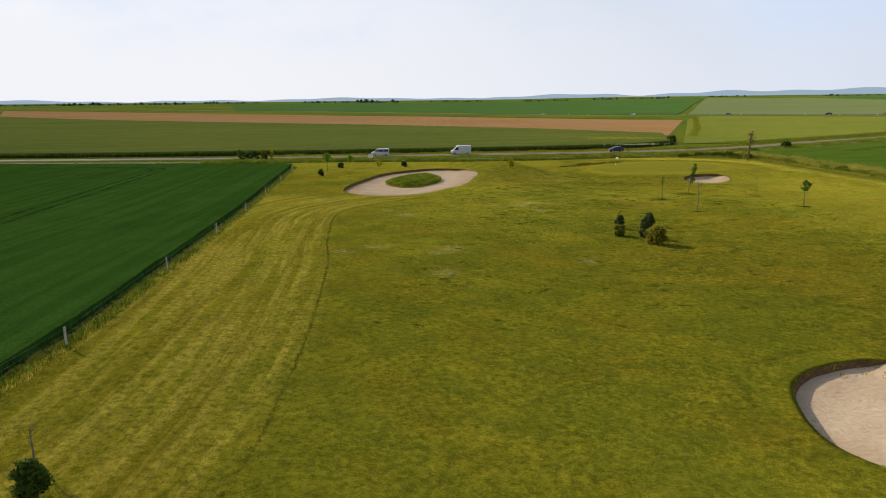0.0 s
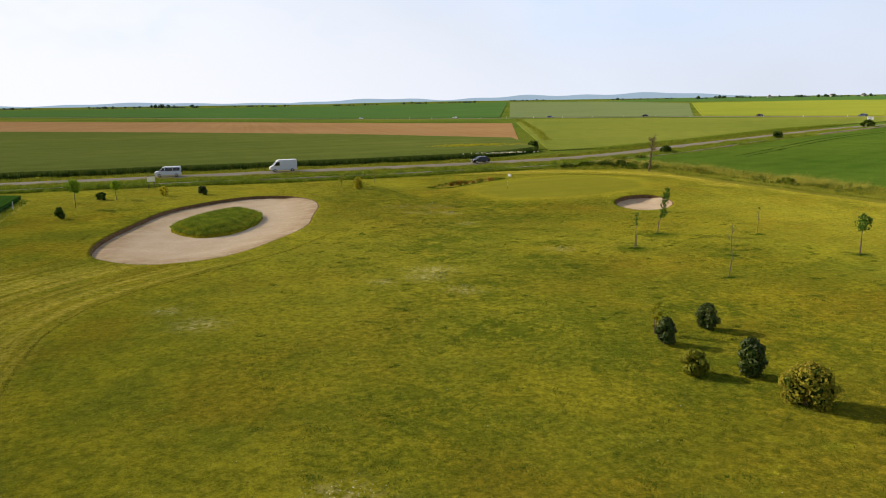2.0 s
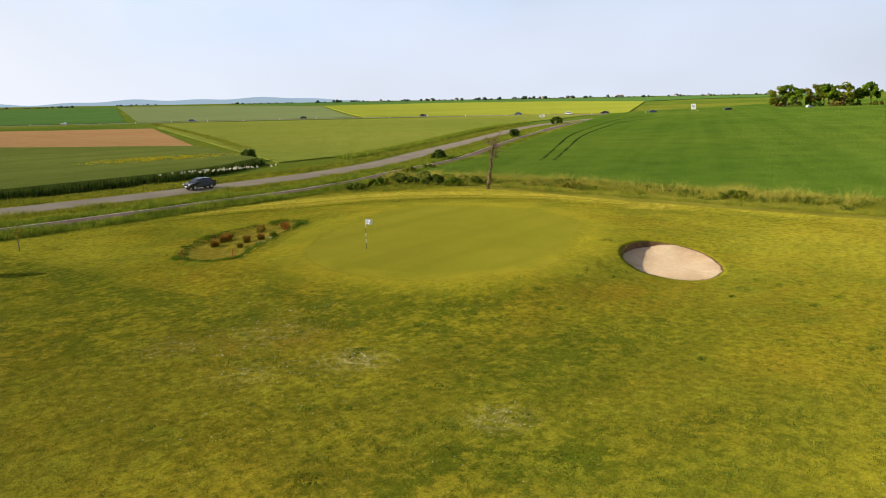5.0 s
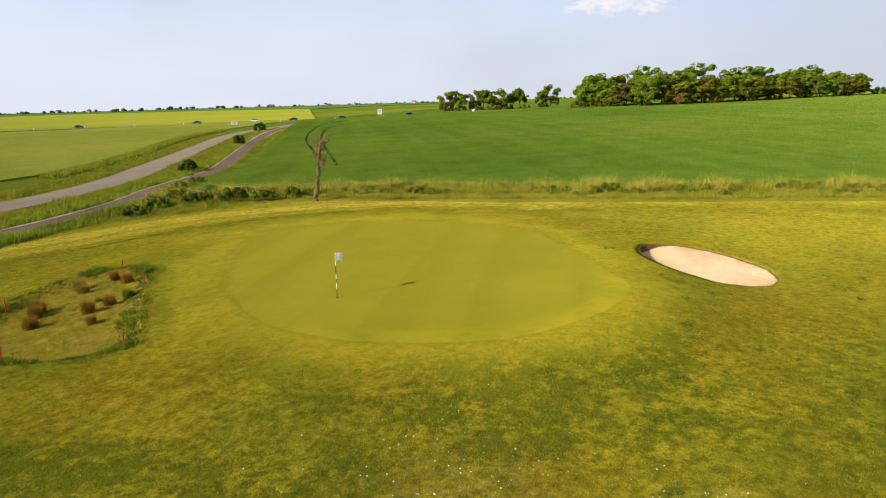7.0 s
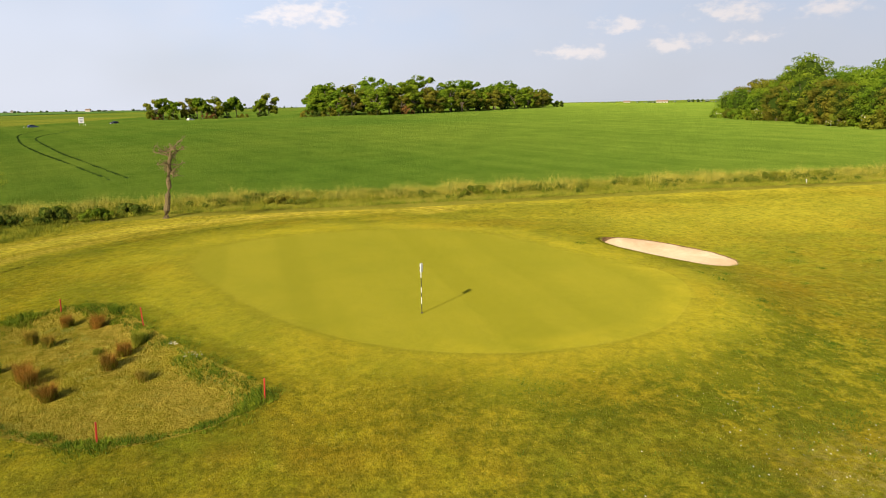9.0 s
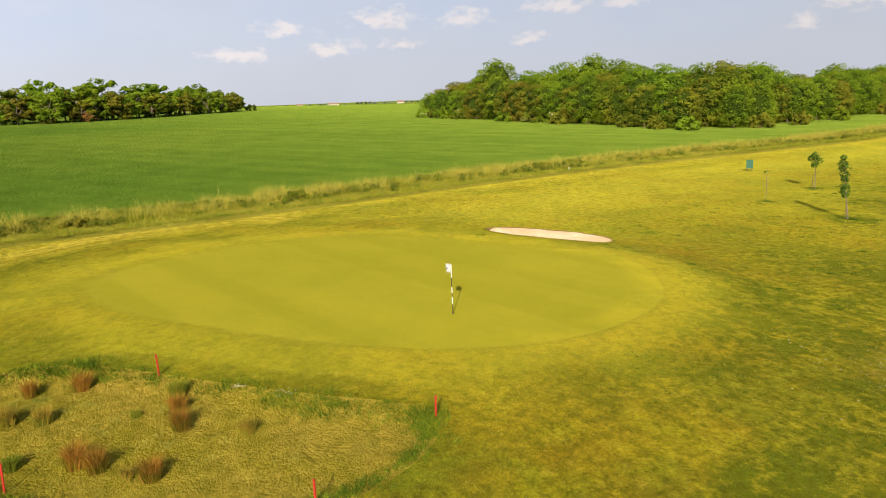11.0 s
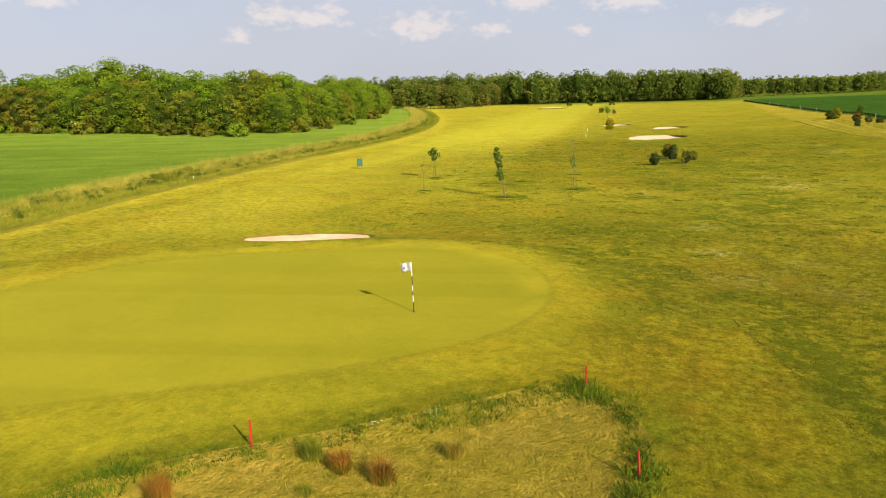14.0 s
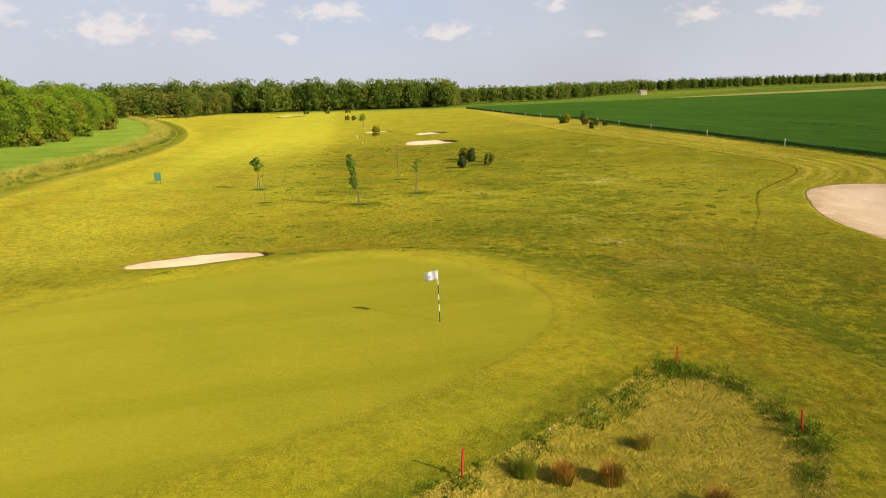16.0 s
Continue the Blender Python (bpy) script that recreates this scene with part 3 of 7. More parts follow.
def sheet(name, us, vs, at, material, smooth=True, attrs=None):
    """A grid over two runs of numbers; at(u, v) gives arrays of x, y, z."""
    u, v = np.meshgrid(us, vs, indexing="ij")
    x, y, z = at(u, v)
    n, m = u.shape
    i = np.arange(n * m).reshape(n, m)
    faces = np.stack([i[:-1, :-1], i[1:, :-1], i[1:, 1:], i[:-1, 1:]], -1).reshape(-1, 4)
    x, y, z = x.ravel(), y.ravel(), z.ravel()
    ax, ay = x[faces], y[faces]
    area = ((np.roll(ax, -1, 1) * ay - np.roll(ay, -1, 1) * ax).sum(1))
    if area.sum() < 0:
        faces = faces[:, ::-1]
    return mesh_object(name, np.stack([x, y, z], -1), faces, material, attrs=attrs(x, y) if attrs else None, smooth=smooth)


def ribbon(name, line, width, lift, material, crown=0.0, skirt=0.12, edge=0.0):
    """A strip of constant width along a line, with thickness, draped on the land."""
    t = np.gradient(line, axis=0)
    t /= np.linalg.norm(t, axis=1)[:, None]
    side = np.stack([-t[:, 1], t[:, 0]], -1)
    rows = []
    rng = np.random.default_rng(len(line))
    wob = 1 + edge * rng.standard_normal((len(line), 2))
    for k, (off, dz) in enumerate(((-1, -skirt), (-1, 0), (-0.5, crown * 0.7), (0, crown), (0.5, crown * 0.7), (1, 0), (1, -skirt))):
        q = line + side * (off * width / 2) * wob[:, [0 if off < 0 else 1]]
        rows.append(np.column_stack([q, land(q[:, 0], q[:, 1]) + lift + dz]))
    v = np.concatenate(rows)
    n = len(line)
    f = [(k * n + i, k * n + i + 1, (k + 1) * n + i + 1, (k + 1) * n + i) for k in range(6) for i in range(n - 1)]
    f = [q[::-1] for q in f]
    return mesh_object(name, v, f, material, smooth=False)


def outward(outline, d):
    t = np.roll(outline, -1, 0) - np.roll(outline, 1, 0)
    t /= np.linalg.norm(t, axis=1)[:, None]
    s = np.stack([t[:, 1], -t[:, 0]], -1)
    area = (outline[:, 0] * np.roll(outline[:, 1], -1) - outline[:, 1] * np.roll(outline[:, 0], -1)).sum()
    return outline + s * (d if area > 0 else -d)


def rings(name, loops, zs, material, close=True, parent=None, attrs=None, smooth=True, label=""):
    """Loops of points joined ring by ring, from outside in; the last one is filled with a fan."""
    n = len(loops[0])
    v = [np.column_stack([l, z]) for l, z in zip(loops, zs)]
    f = []
    for k in range(len(loops) - 1):
        for i in range(n):
            j = (i + 1) % n
            f.append((k * n + i, k * n + j, (k + 1) * n + j, (k + 1) * n + i))
    v = np.concatenate(v)
    if close:
        c = v[-n:].mean(0)
        v = np.vstack([v, c])
        f += [((len(loops) - 1) * n + i, (len(loops) - 1) * n + (i + 1) % n, len(v) - 1) for i in range(n)]
    l = loops[0]
    if (l[:, 0] * np.roll(l[:, 1], -1) - l[:, 1] * np.roll(l[:, 0], -1)).sum() < 0:
        f = [q[::-1] for q in f]
    return mesh_object(name, v, f, material, parent, label, attrs(v[:, 0], v[:, 1]) if attrs else None, smooth)


def blades(name, places, heights, material, count=6, spread=0.25, width=0.05, lean=0.35, seed=1, parent=None, zs=None, fine=False):
    """Many tufts of tapering blades in one mesh: one sharp triangle, or a bent strip, for each blade."""
    rng = np.random.default_rng(seed)
    p = np.asarray(places, float)
    n = len(p)
    base_z = land(p[:, 0], p[:, 1]) if zs is None else np.asarray(zs, float)
    px, py, pz = (np.repeat(q, count) for q in (p[:, 0], p[:, 1], base_z))
    hh = np.repeat(np.broadcast_to(np.asarray(heights, float), (n,)), count) * rng.uniform(0.55, 1.1, n * count)
    a, r = rng.uniform(0, 2 * np.pi, n * count), spread * np.sqrt(rng.uniform(0, 1, n * count))
    x, y = px + r * np.cos(a), py + r * np.sin(a)
    b = a + rng.normal(0, 0.8, n * count)
    out = lean * hh * rng.uniform(0.2, 1.0, n * count)
    w = width * rng.uniform(0.6, 1.2, n * count)
    c = rng.uniform(0, np.pi, n * count)
    wx, wy = w * np.cos(c), w * np.sin(c)
    mx, my, mz = x + out * 0.35 * np.cos(b), y + out * 0.35 * np.sin(b), pz + hh * 0.6
    tx, ty, tz = x + out * np.cos(b), y + out * np.sin(b), pz + hh
    z0 = pz - 0.06
    if fine:
        v = np.stack([np.stack([x - wx, y - wy, z0], -1), np.stack([x + wx, y + wy, z0], -1), np.stack([mx + wx * 0.8, my + wy * 0.8, mz], -1), np.stack([mx - wx * 0.8, my - wy * 0.8, mz], -1), np.stack([tx, ty, tz], -1)], 1).reshape(-1, 3)
        k = np.arange(n * count)[:, None] * 5
        faces = (k + np.array([[0, 1, 2, 3]])).tolist() + (k + np.array([[3, 2, 4]])).tolist()
    else:
        v = np.stack([np.stack([x - 1.3 * wx, y - 1.3 * wy, z0], -1), np.stack([x + 1.3 * wx, y + 1.3 * wy, z0], -1), np.stack([tx, ty, tz], -1)], 1).reshape(-1, 3)
        faces = np.arange(n * count * 3).reshape(-1, 3).tolist()
    me = bpy.data.meshes.new(name)
    me.from_pydata(v.tolist(), [], faces)
    me.materials.append(material)
    ob = new(name, me)
    if parent:
        ob.parent = parent
    return ob


def along(line, low, high, count, seed, start=0.0, end=1.0):
    """Random places beside a line, between two offsets to its left."""
    rng = np.random.default_rng(seed)
    t = np.gradient(line, axis=0)
    t /= np.linalg.norm(t, axis=1)[:, None]
    s = np.concatenate([[0], np.cumsum(np.linalg.norm(np.diff(line, axis=0), axis=1))])
    u = rng.uniform(start, end, count) * s[-1]
    x, y = np.interp(u, s, line[:, 0]), np.interp(u, s, line[:, 1])
    tx, ty = np.interp(u, s, t[:, 0]), np.interp(u, s, t[:, 1])
    o = rng.uniform(low, high, count)
    return np.column_stack([x - ty * o, y + tx * o])


# ---- ground: one sheet out to the horizon ----


def spread_axis(low, high, step, far):
    core = np.arange(low, high + step / 2, step)
    grow, d, s = [], 0.0, step
    while d < far:
        s *= 1.22
        d += s
        grow.append(d)
    g = np.array(grow)
    return np.concatenate([low - g[::-1], core, high + g])


HOLLOWS = [outward(b, 0.9) for b in BUNKERS] + [outward(MARSHLINE, 0.3)]


def dug(x, y):
    z = land(x, y)
    for o in HOLLOWS[:6]:
        near = (x > o[:, 0].min()) & (x < o[:, 0].max()) & (y > o[:, 1].min()) & (y < o[:, 1].max())
        hit = near & inside(o, x, y)
        z = np.where(hit, z - 1.6, z)
    o = HOLLOWS[6]
    return np.where(inside(o, x, y), z - 0.9, z)


# brown patches; some, like (33, 112), paint shade onto the turf
BROWN_DIM = ((34, 50, 12, 14, 0.8), (26, 56, 9, 12, 0.6), (51, 72, 7, 9, 0.8), (10, 112, 8, 12, 0.7), (24, 108, 9, 8, 0.6), (16, 122, 8, 8, 0.8), (38, 70, 14, 12, 0.4), (40, 105, 10, 6, 0.6), (30, 42, 12, 20, 0.55), (17, 130, 5, 7, 0.6), (8, 130, 6, 10, 0.45), (40, 30, 10, 14, 0.5), (46, 62, 12, 9, 0.6), (33, 112, 7, 4, 0.8), (24, 113, 6, 6, 0.7), (52, 74, 9, 6, 0.5), (30, 84, 9, 6, 0.5), (20, 112, 6, 4, 0.7), (11, 119, 6, 9, 0.6), (27, 117, 4, 3, 0.8), (15, 128, 4, 5, 0.5), (44, 40, 10, 14, 0.6), (36, 100, 8, 5, 0.5), (13, 122, 7, 9, 0.85), (16.5, 134, 4, 9, 0.8), (5, 122, 7, 9, 0.6), (48, 96, 9, 8, 0.55), (54, 84, 9, 10, 0.5), (25, 48, 13, 12, 0.9), (24, 83, 9, 8, 0.75), (36, 34, 12, 12, 0.7))
# lush patches; the wide ones also put dimmer-lit turf into the colour
LUSH_DIM = ((27, 62, 6, 5, 0.9), (30, 48, 6, 6, 0.8), (22, 46, 5, 6, 0.7), (10, 94.5, 2.2, 1.6, 2.5), (11.5, 89, 2.6, 1.7, 2.5), (22, 93.5, 2.2, 1.2, 2.0), (19, 87.5, 1.6, 1.3, 2.0), (16.5, 103, 1.6, 1.3, 1.6), (24, 70, 3, 2.2, 2.0), (10.4, 68.5, 3, 2.4, 2.0), (12, 80, 3.5, 1.8, 1.8), (13, 98, 4, 2.0, 1.8), (20, 60, 7, 9, 1.0), (22, 116.5, 5.0, 5, 1.0), (24.5, 117.5, 4, 2.6, 1.2), (14, 112, 8, 7, 0.55), (19.5, 121.5, 2.8, 4, 1.3), (18.8, 128, 2.6, 5, 0.9), (14.5, 124.5, 2.4, 2.0, 1.3), (12, 127, 3, 6, 0.5), (21, 100, 5, 3, 0.6), (12.5, 90, 5, 4, 1.0), (19, 84, 5, 6, 1.0), (9.5, 93, 5, 3, 0.9), (8, 142, 4, 9, 1.0), (4, 58, 5, 6, 0.8), (33.6, 95.2, 1.9, 1.4, 3.0), (28.6, 89.0, 1.6, 1.2, 3.0), (35.2, 84, 1.8, 1.2, 3.0), (45.8, 81.6, 0.9, 0.8, 3.0), (24, 109, 8, 4, 1.3), (13, 104, 7, 4, 1.1), (16, 66, 5, 10, 0.9), (9, 77, 6, 5, 0.8), (36, 79, 5, 3.5, 1.0), (30.4, 77, 1.2, 0.9, 0.9), (2, 88, 6, 4, 0.6), (14, 100, 6, 6, 0.7), (6, 70, 8, 7, 0.6), (14, 40, 8, 8, 0.6), (0, 30, 6, 8, 0.5), (24, 75, 6, 5, 0.7), (3, 44, 5, 4, 0.7), (11, 52, 5, 4, 0.6), (-3, 66, 5, 4, 0.5), (30, 20, 12, 10, 0.5), (28, -10, 14, 16, 0.5), (5, 96, 4, 3, 0.6), (30, 66, 6, 5, 0.5), (6, 134, 5, 10, 0.9), (8, 126, 4, 5, 0.8), (38, 86, 6, 4, 0.9), (43, 79, 5, 3, 0.9), (22, 45, 8, 7, 0.9), (28, 53, 8, 6, 0.8), (40, 55, 14, 18, 0.75), (28, 30, 16, 16, 0.75), (16, 20, 14, 16, 0.6), (8, 130, 5, 12, 0.9))


# thin whitish patches of dry moss and clover: place and radii
WORN = ((9.0, 85.0, 1.6, 1.2, 1.3), (10.2, 78.3, 1.0, 0.9, 0.9), (-7.6, 73.7, 1.4, 1.1, 1.2), (0.4, 51.4, 1.1, 1.0, 1.0), (-7.2, 51.2, 1.1, 0.9, 1.0), (0.5, 40.9, 1.0, 0.9, 0.9), (-10.2, 77.4, 0.9, 0.8, 0.9), (16.0, 114.9, 0.9, 0.9, 1.2), (14.9, 120.8, 1.8, 1.6, 0.35), (10.5, 122.4, 1.2, 1.0, 0.35), (16.6, 106.6, 0.8, 0.8, 0.9), (8.0, 82.7, 1.2, 0.8, 1.3), (4.6, 82.0, 0.7, 0.6, 0.9), (-1.0, 49.2, 0.7, 0.7, 1.1), (13.3, 47.3, 0.5, 0.4, 1.1), (-9.9, 48.2, 0.9, 0.7, 0.9), (11.9, 116.7, 1.3, 1.1, 0.35), (22.1, 90.4, 0.9, 0.8, 0.8))


def blots(rows, x, y):
    v = np.zeros_like(x)
    for cx, cy, rx, ry, s in rows:
        v = np.maximum(v, s * np.exp(-((x - cx) / rx) ** 2 - ((y - cy) / ry) ** 2))
    return v


def turf_attrs(x, y):
    mx = np.interp(y, MOWLINE[:, 1], MOWLINE[:, 0])
    fx, bx = np.interp(y, FENCE[:, 1], FENCE[:, 0]), np.interp(y, BANKLINE[::-1, 1], BANKLINE[::-1, 0])
    g_line, g_ring, g_path, g_putt = gap(MOWLINE, x, y), gap(MOWGREEN, x, y), gap(PATHLINE, x, y), gap(PUTTING, x, y, True)
    west = ease(0.6, -0.6, x - mx) * ease(98, 89, y) * (y < 130)
    outer = ease(0.5, 3.0, g_ring) * ease(11, 6, g_ring) * (x + y > 190) * (x > 16) * (y > 122) * (y < 172) * ~inside(np.vstack([MOWGREEN, [(58, 124), (30, 110), (20, 130)]]), x, y)
    hay = np.maximum(west, outer)
    east = ease(13, 2, gap(BANKLINE, x, y)) * ease(-14, -5, x - bx) * ease(165, 150, y)
    pale = 0.56 * np.exp(-((x - 57) / 10) ** 2 - ((y - 108) / 26) ** 2) + 0.28 * np.exp(-((x - 64) / 6) ** 2 - ((y - 75) / 20) ** 2) + 0.6 * np.exp(-((x - 56) / 18) ** 2 - ((y - 5) / 60) ** 2) + 0.30 * np.exp(-((x - 58) / 20) ** 2 - ((y + 90) / 80) ** 2) + 0.36 * np.exp(-((x - 27) / 12) ** 2 - ((y - 92) / 14) ** 2)
    # far turf looks brighter front-lit; that gain is put into the dry colour
    far_lit = 0.20 * ease(60, 5, y) + 0.12 * ease(95, 60, y) * ease(30, 45, x)
    middle = 0.42 * np.exp(-((x - 4) / 16) ** 2 - ((y - 96) / 48) ** 2)
    north = np.maximum(0.45 * ease(120, 140, y) * ease(12, 0, x), 0.40 * ease(138, 148, y) * ease(24, 14, x))
    inside_p = inside(PUTTING, x, y)
    d = np.where(inside_p, -g_putt, g_putt)
    wide = 1.5 + 4.5 * ease(24, 40, x) * ease(128, 138, y)
    farm = np.maximum.reduce([ease(-1.5, -3.5, x - fx) * (y < 152), ease(9, 12, x - bx), ease(190, 196, y), ease(-262, -275, y), ease(-52, -60, x)])
    ex = np.interp(y, (-206, -72, 18, 62, 86, 98, 112), (66, 52.5, 44.8, 40.6, 37.9, 35.5, 32.0))
    fair = np.maximum((0.36 + 0.16 * ease(104, 80, y) + 0.22 * ease(60, 20, y)) * ease(-2.5, 3.5, x - ex) * ease(122, 112, y) * ease(34, 20, x - ex), 0.36 * np.exp(-((x - 14) / 24) ** 2 - ((y - 96) / 24) ** 2))
    return {"fair": fair * (1 - 0.65 * np.clip(blots(BROWN_DIM, x, y), 0, 1)), "dry": np.clip(np.maximum.reduce([0.36 * west, 1.0 * outer, 0.7 * east, pale, far_lit, middle, north, 0.10 + 0 * x]), 0, 1), "hay": np.clip(hay, 0, 1), "across": np.minimum(g_line, g_ring), "collar": np.clip((wide + 3 - d) / (wide + 1.5), 0, 1), "worn": blots(WORN, x, y), "green": ease(1.0, -1.0, d / (0.35 + 0.8 * ease(36, 44, x) + 0.6 * ease(134, 140, y))), "rim": ease(1.6, 0.2, np.abs(d + 0.5)) * ease(40, 34, x) * (0.12 + 0.30 * ease(134, 128, y)), "brown": blots(BROWN_DIM, x, y), "lush": np.maximum(np.maximum(blots(LUSH_DIM, x, y), 0.95 * ease(0.6, 1.8, d) * ease(7.5, 3.0, d) * ease(32, 25, x) * ease(136, 128, y) + 0.75 * ease(0.4, 1.4, d) * ease(5.0, 2.4, d) * ease(122, 118, y) * ease(42, 34, x)), np.maximum(1.0 * ease(6, 4, g_path) * (y > 100), 1.2 * ease(9.0, 0.3, gap(MOWROUGH, x, y)) * (x < np.interp(y, MOWROUGH[:, 1], MOWROUGH[:, 0])))), "farm": np.clip(farm, 0, 1)}


gx, gy = spread_axis(-54, 100, 1.0, 4700), spread_axis(-48, 186, 1.0, 4600)
ground = sheet("ground", gx, gy, lambda u, v: (u, v, dug(u, v)), TURF, attrs=turf_attrs)
tagged(ground, "olive and straw-coloured golf course turf running out to farmland", "ground", kind="structure")

# ---- bunkers: turf apron, earth lip, sand bowl ----


def bunker(name, outline, depth, lip, label, weedy=0.0, steep=(-0.6, 0.8)):
    rng = np.random.default_rng(int(abs(outline[0, 0]) * 10))
    n = len(outline)
    top = lambda o: land(o[:, 0], o[:, 1])
    thing = new(name)
    face = outward(outline, 1.0) - outline
    cut = ease(-0.35, 0.5, face @ np.array(steep))
    lip = lip * (0.05 + 0.95 * cut)
    jag = np.convolve(np.tile(rng.standard_normal(n), 3), np.ones(3) / 3, "same")[n:2 * n]
    inner = outward(outline, -0.12)
    edge = outward(outline, 0) + 0.05 * jag[:, None] * (outward(outline, 1) - outline)
    # turf apron with a slightly raised rim
    rings("turf_rim", [outward(outline, 2.6), outward(outline, 1.2), outward(outline, 0.35), edge, edge], [top(outward(outline, 2.6)) - 0.01, top(outward(outline, 1.2)) + 0.012, top(outward(outline, 0.35)) + 0.012 + 0.04 * cut, top(edge) + 0.012 + 0.05 * cut, top(edge) - 0.02 * (1 - cut)], TURF, False, thing, turf_attrs)
    rings("earth_lip", [edge, outward(edge, -0.02), outward(edge, -0.16)], [top(edge) + 0.035 * cut - 0.005, top(edge) - lip * 0.55, top(edge) - lip], EARTH, False, thing, label="bare brown earth lip")
    c = outline.mean(0)
    base = float(top(outline).mean()) - depth
    loops, zs = [], []
    for k, s in enumerate((0.0, 0.05, 0.14, 0.30, 0.5, 0.7, 0.88)):
        l = (outward(edge, -0.12) if s == 0 else c + (outward(outline, -0.12) - c) * (1 - s))
        z = (top(edge) - lip - 0.01) * (1 - ease(0, 0.45, s)) + base * ease(0, 0.45, s)
        z = z + 0.03 * np.sin(l[:, 0] * 1.7 + k) * np.cos(l[:, 1] * 1.3)
        loops.append(l), zs.append(z)
    rings("sand", loops, zs, SAND, True, thing, lambda x, y: {"weedy": weedy * np.clip(1 - gap(outline, x, y, True) / 4, 0, 1), "stain": (0.3 + weedy) * np.clip(1.15 - gap(outline, x, y, True) / 3.5, 0, 1)})
    # frayed grass along the rim
    pl = edge[rng.integers(0, n, n * 2)] + rng.normal(0, 0.10, (n * 2, 2))
    blades("rim_grass", pl, 0.07, VERGE, 4, 0.10, 0.014, 1.2, 5, thing, land(pl[:, 0], pl[:, 1]) + 0.03)["kind"] = "stuff"
    return tagged(thing, label, "bunker", "sand bunkers")


bunker("sand_bunker", BUNKER_A, 0.55, 0.38, "large pinkish sand bunker with a grassy island inside", 0.5)
bunker("sand_bunker", BUNKER_B, 0.42, 0.42, "small pale sand bunker with a dark lip beside the green", 0.3)
bunker("sand_bunker", BUNKER_C, 0.45, 0.35, "round pale sand bunker set in the fairway", 0, (-1, 0.1))
bunker("sand_bunker", BUNKER_D, 0.40, 0.30, "pale sand bunker beside another on the fairway", 0, (-1, 0.1))
bunker("sand_bunker", BUNKER_E, 0.40, 0.28, "distant pale sand bunker behind a golden bush")
bunker("sand_bunker", BUNKER_F, 0.40, 0.28, "far pale sand bunker near the wood")

# the grass island in the large bunker
island = new("grass_island")
ic = ISLAND.mean(0)
il = [ic + (ISLAND - ic) * s for s in (1.04, 1.0, 0.88, 0.6, 0.3)]
iz = [np.full(64, H(*ic) - 0.62), np.full(64, H(*ic) - 0.30), np.full(64, H(*ic) + 0.10), np.full(64, H(*ic) + 0.28), np.full(64, H(*ic) + 0.34)]
rings("mound", il, iz, [TURF], True, island, turf_attrs)
rng = np.random.default_rng(3)
pts = rng.uniform((-17.5, 107.5), (-6, 127), (7500, 2))
pts = pts[inside(ic + (ISLAND - ic) * 1.0, pts[:, 0], pts[:, 1])]
pr = np.clip(gap(ISLAND, pts[:, 0], pts[:, 1], True) / 2.2, 0, 1)
blades("tall_grass", pts, 0.40, ROADGRASS, 10, 0.18, 0.03, 0.7, 7, island, H(*ic) - 0.28 + 0.55 * ease(0, 1, pr))
tagged(island, "mound of tall bright green grass standing in a bunker", "grass mound")

# ---- putting green and its marsh ----
pc = PUTTING.mean(0)
loops = [outward(PUTTING, o) for o in (2.4, 1.8, 1.2, 0.7, 0.35, 0.0, -0.35, -0.7, -1.2, -1.9, -2.6)] + [pc + (outward(PUTTING, -2.6) - pc) * s for s in (0.88, 0.75, 0.6, 0.45, 0.3, 0.15)]
green = rings("putting_green", loops, [land(l[:, 0], l[:, 1]) + (-0.02 if k == 0 else 0.018) for k, l in enumerate(loops)], TURF, attrs=turf_attrs)
tagged(green, "smooth oval putting green of pale close-mown turf", "putting green", kind="structure")

marsh = new("marsh_hollow")
mc = MARSHLINE.mean(0)
ml = [outward(MARSHLINE, 1.6), outward(MARSHLINE, 0.7), outward(MARSHLINE, 0.0), outward(MARSHLINE, -0.35), mc + (MARSHLINE - mc) * 0.8, mc + (MARSHLINE - mc) * 0.55, mc + (MARSHLINE - mc) * 0.3]
mz = [land(l[:, 0], l[:, 1]) + d for l, d in zip(ml[:3], (-0.005, 0.012, 0.0))]
rings("turf_rim", ml[:3], mz, TURF, False, marsh, turf_attrs)
mfloor = lambda x, y: land(x, y) - 0.32 * ease(0, 1.2, np.where(inside(MARSHLINE, x, y), gap(MARSHLINE, x, y, True), 0)) + 0.04 * np.sin(x * 2.3) * np.sin(y * 1.9)
rings("floor", ml[2:], [land(ml[2][:, 0], ml[2][:, 1]) + 0.0] + [mfloor(l[:, 0], l[:, 1]) for l in ml[3:]], MARSH, True, marsh)
rng = np.random.default_rng(11)
k = rng.integers(0, len(MARSHLINE), 1500)[:1100]
wp = outward(MARSHLINE, -0.30)[k] + rng.normal(0, 0.30, (1100, 2))
wh = 0.07 + 0.20 * np.clip(np.sin(k * 0.35) + rng.normal(0, 0.4, 1100), 0, 1)
blades("weed_growth", wp[::2], wh[::2] * 0.85, WEED, 18, 0.28, 0.020, 1.5, 12, marsh, mfloor(wp[::2, 0], wp[::2, 1]) - 0.02)["kind"] = "stuff"
blades("weed_base", wp[::2] + 0.1, wh[::2] * 0.8, CLOVER, 18, 0.22, 0.014, 1.0, 15, marsh, mfloor(wp[::2, 0], wp[::2, 1]) - 0.02)["kind"] = "stuff"
fp = rng.uniform((17, 136), (32.5, 151), (9000, 2))
fp = fp[inside(outward(MARSHLINE, -0.5), fp[:, 0], fp[:, 1])]
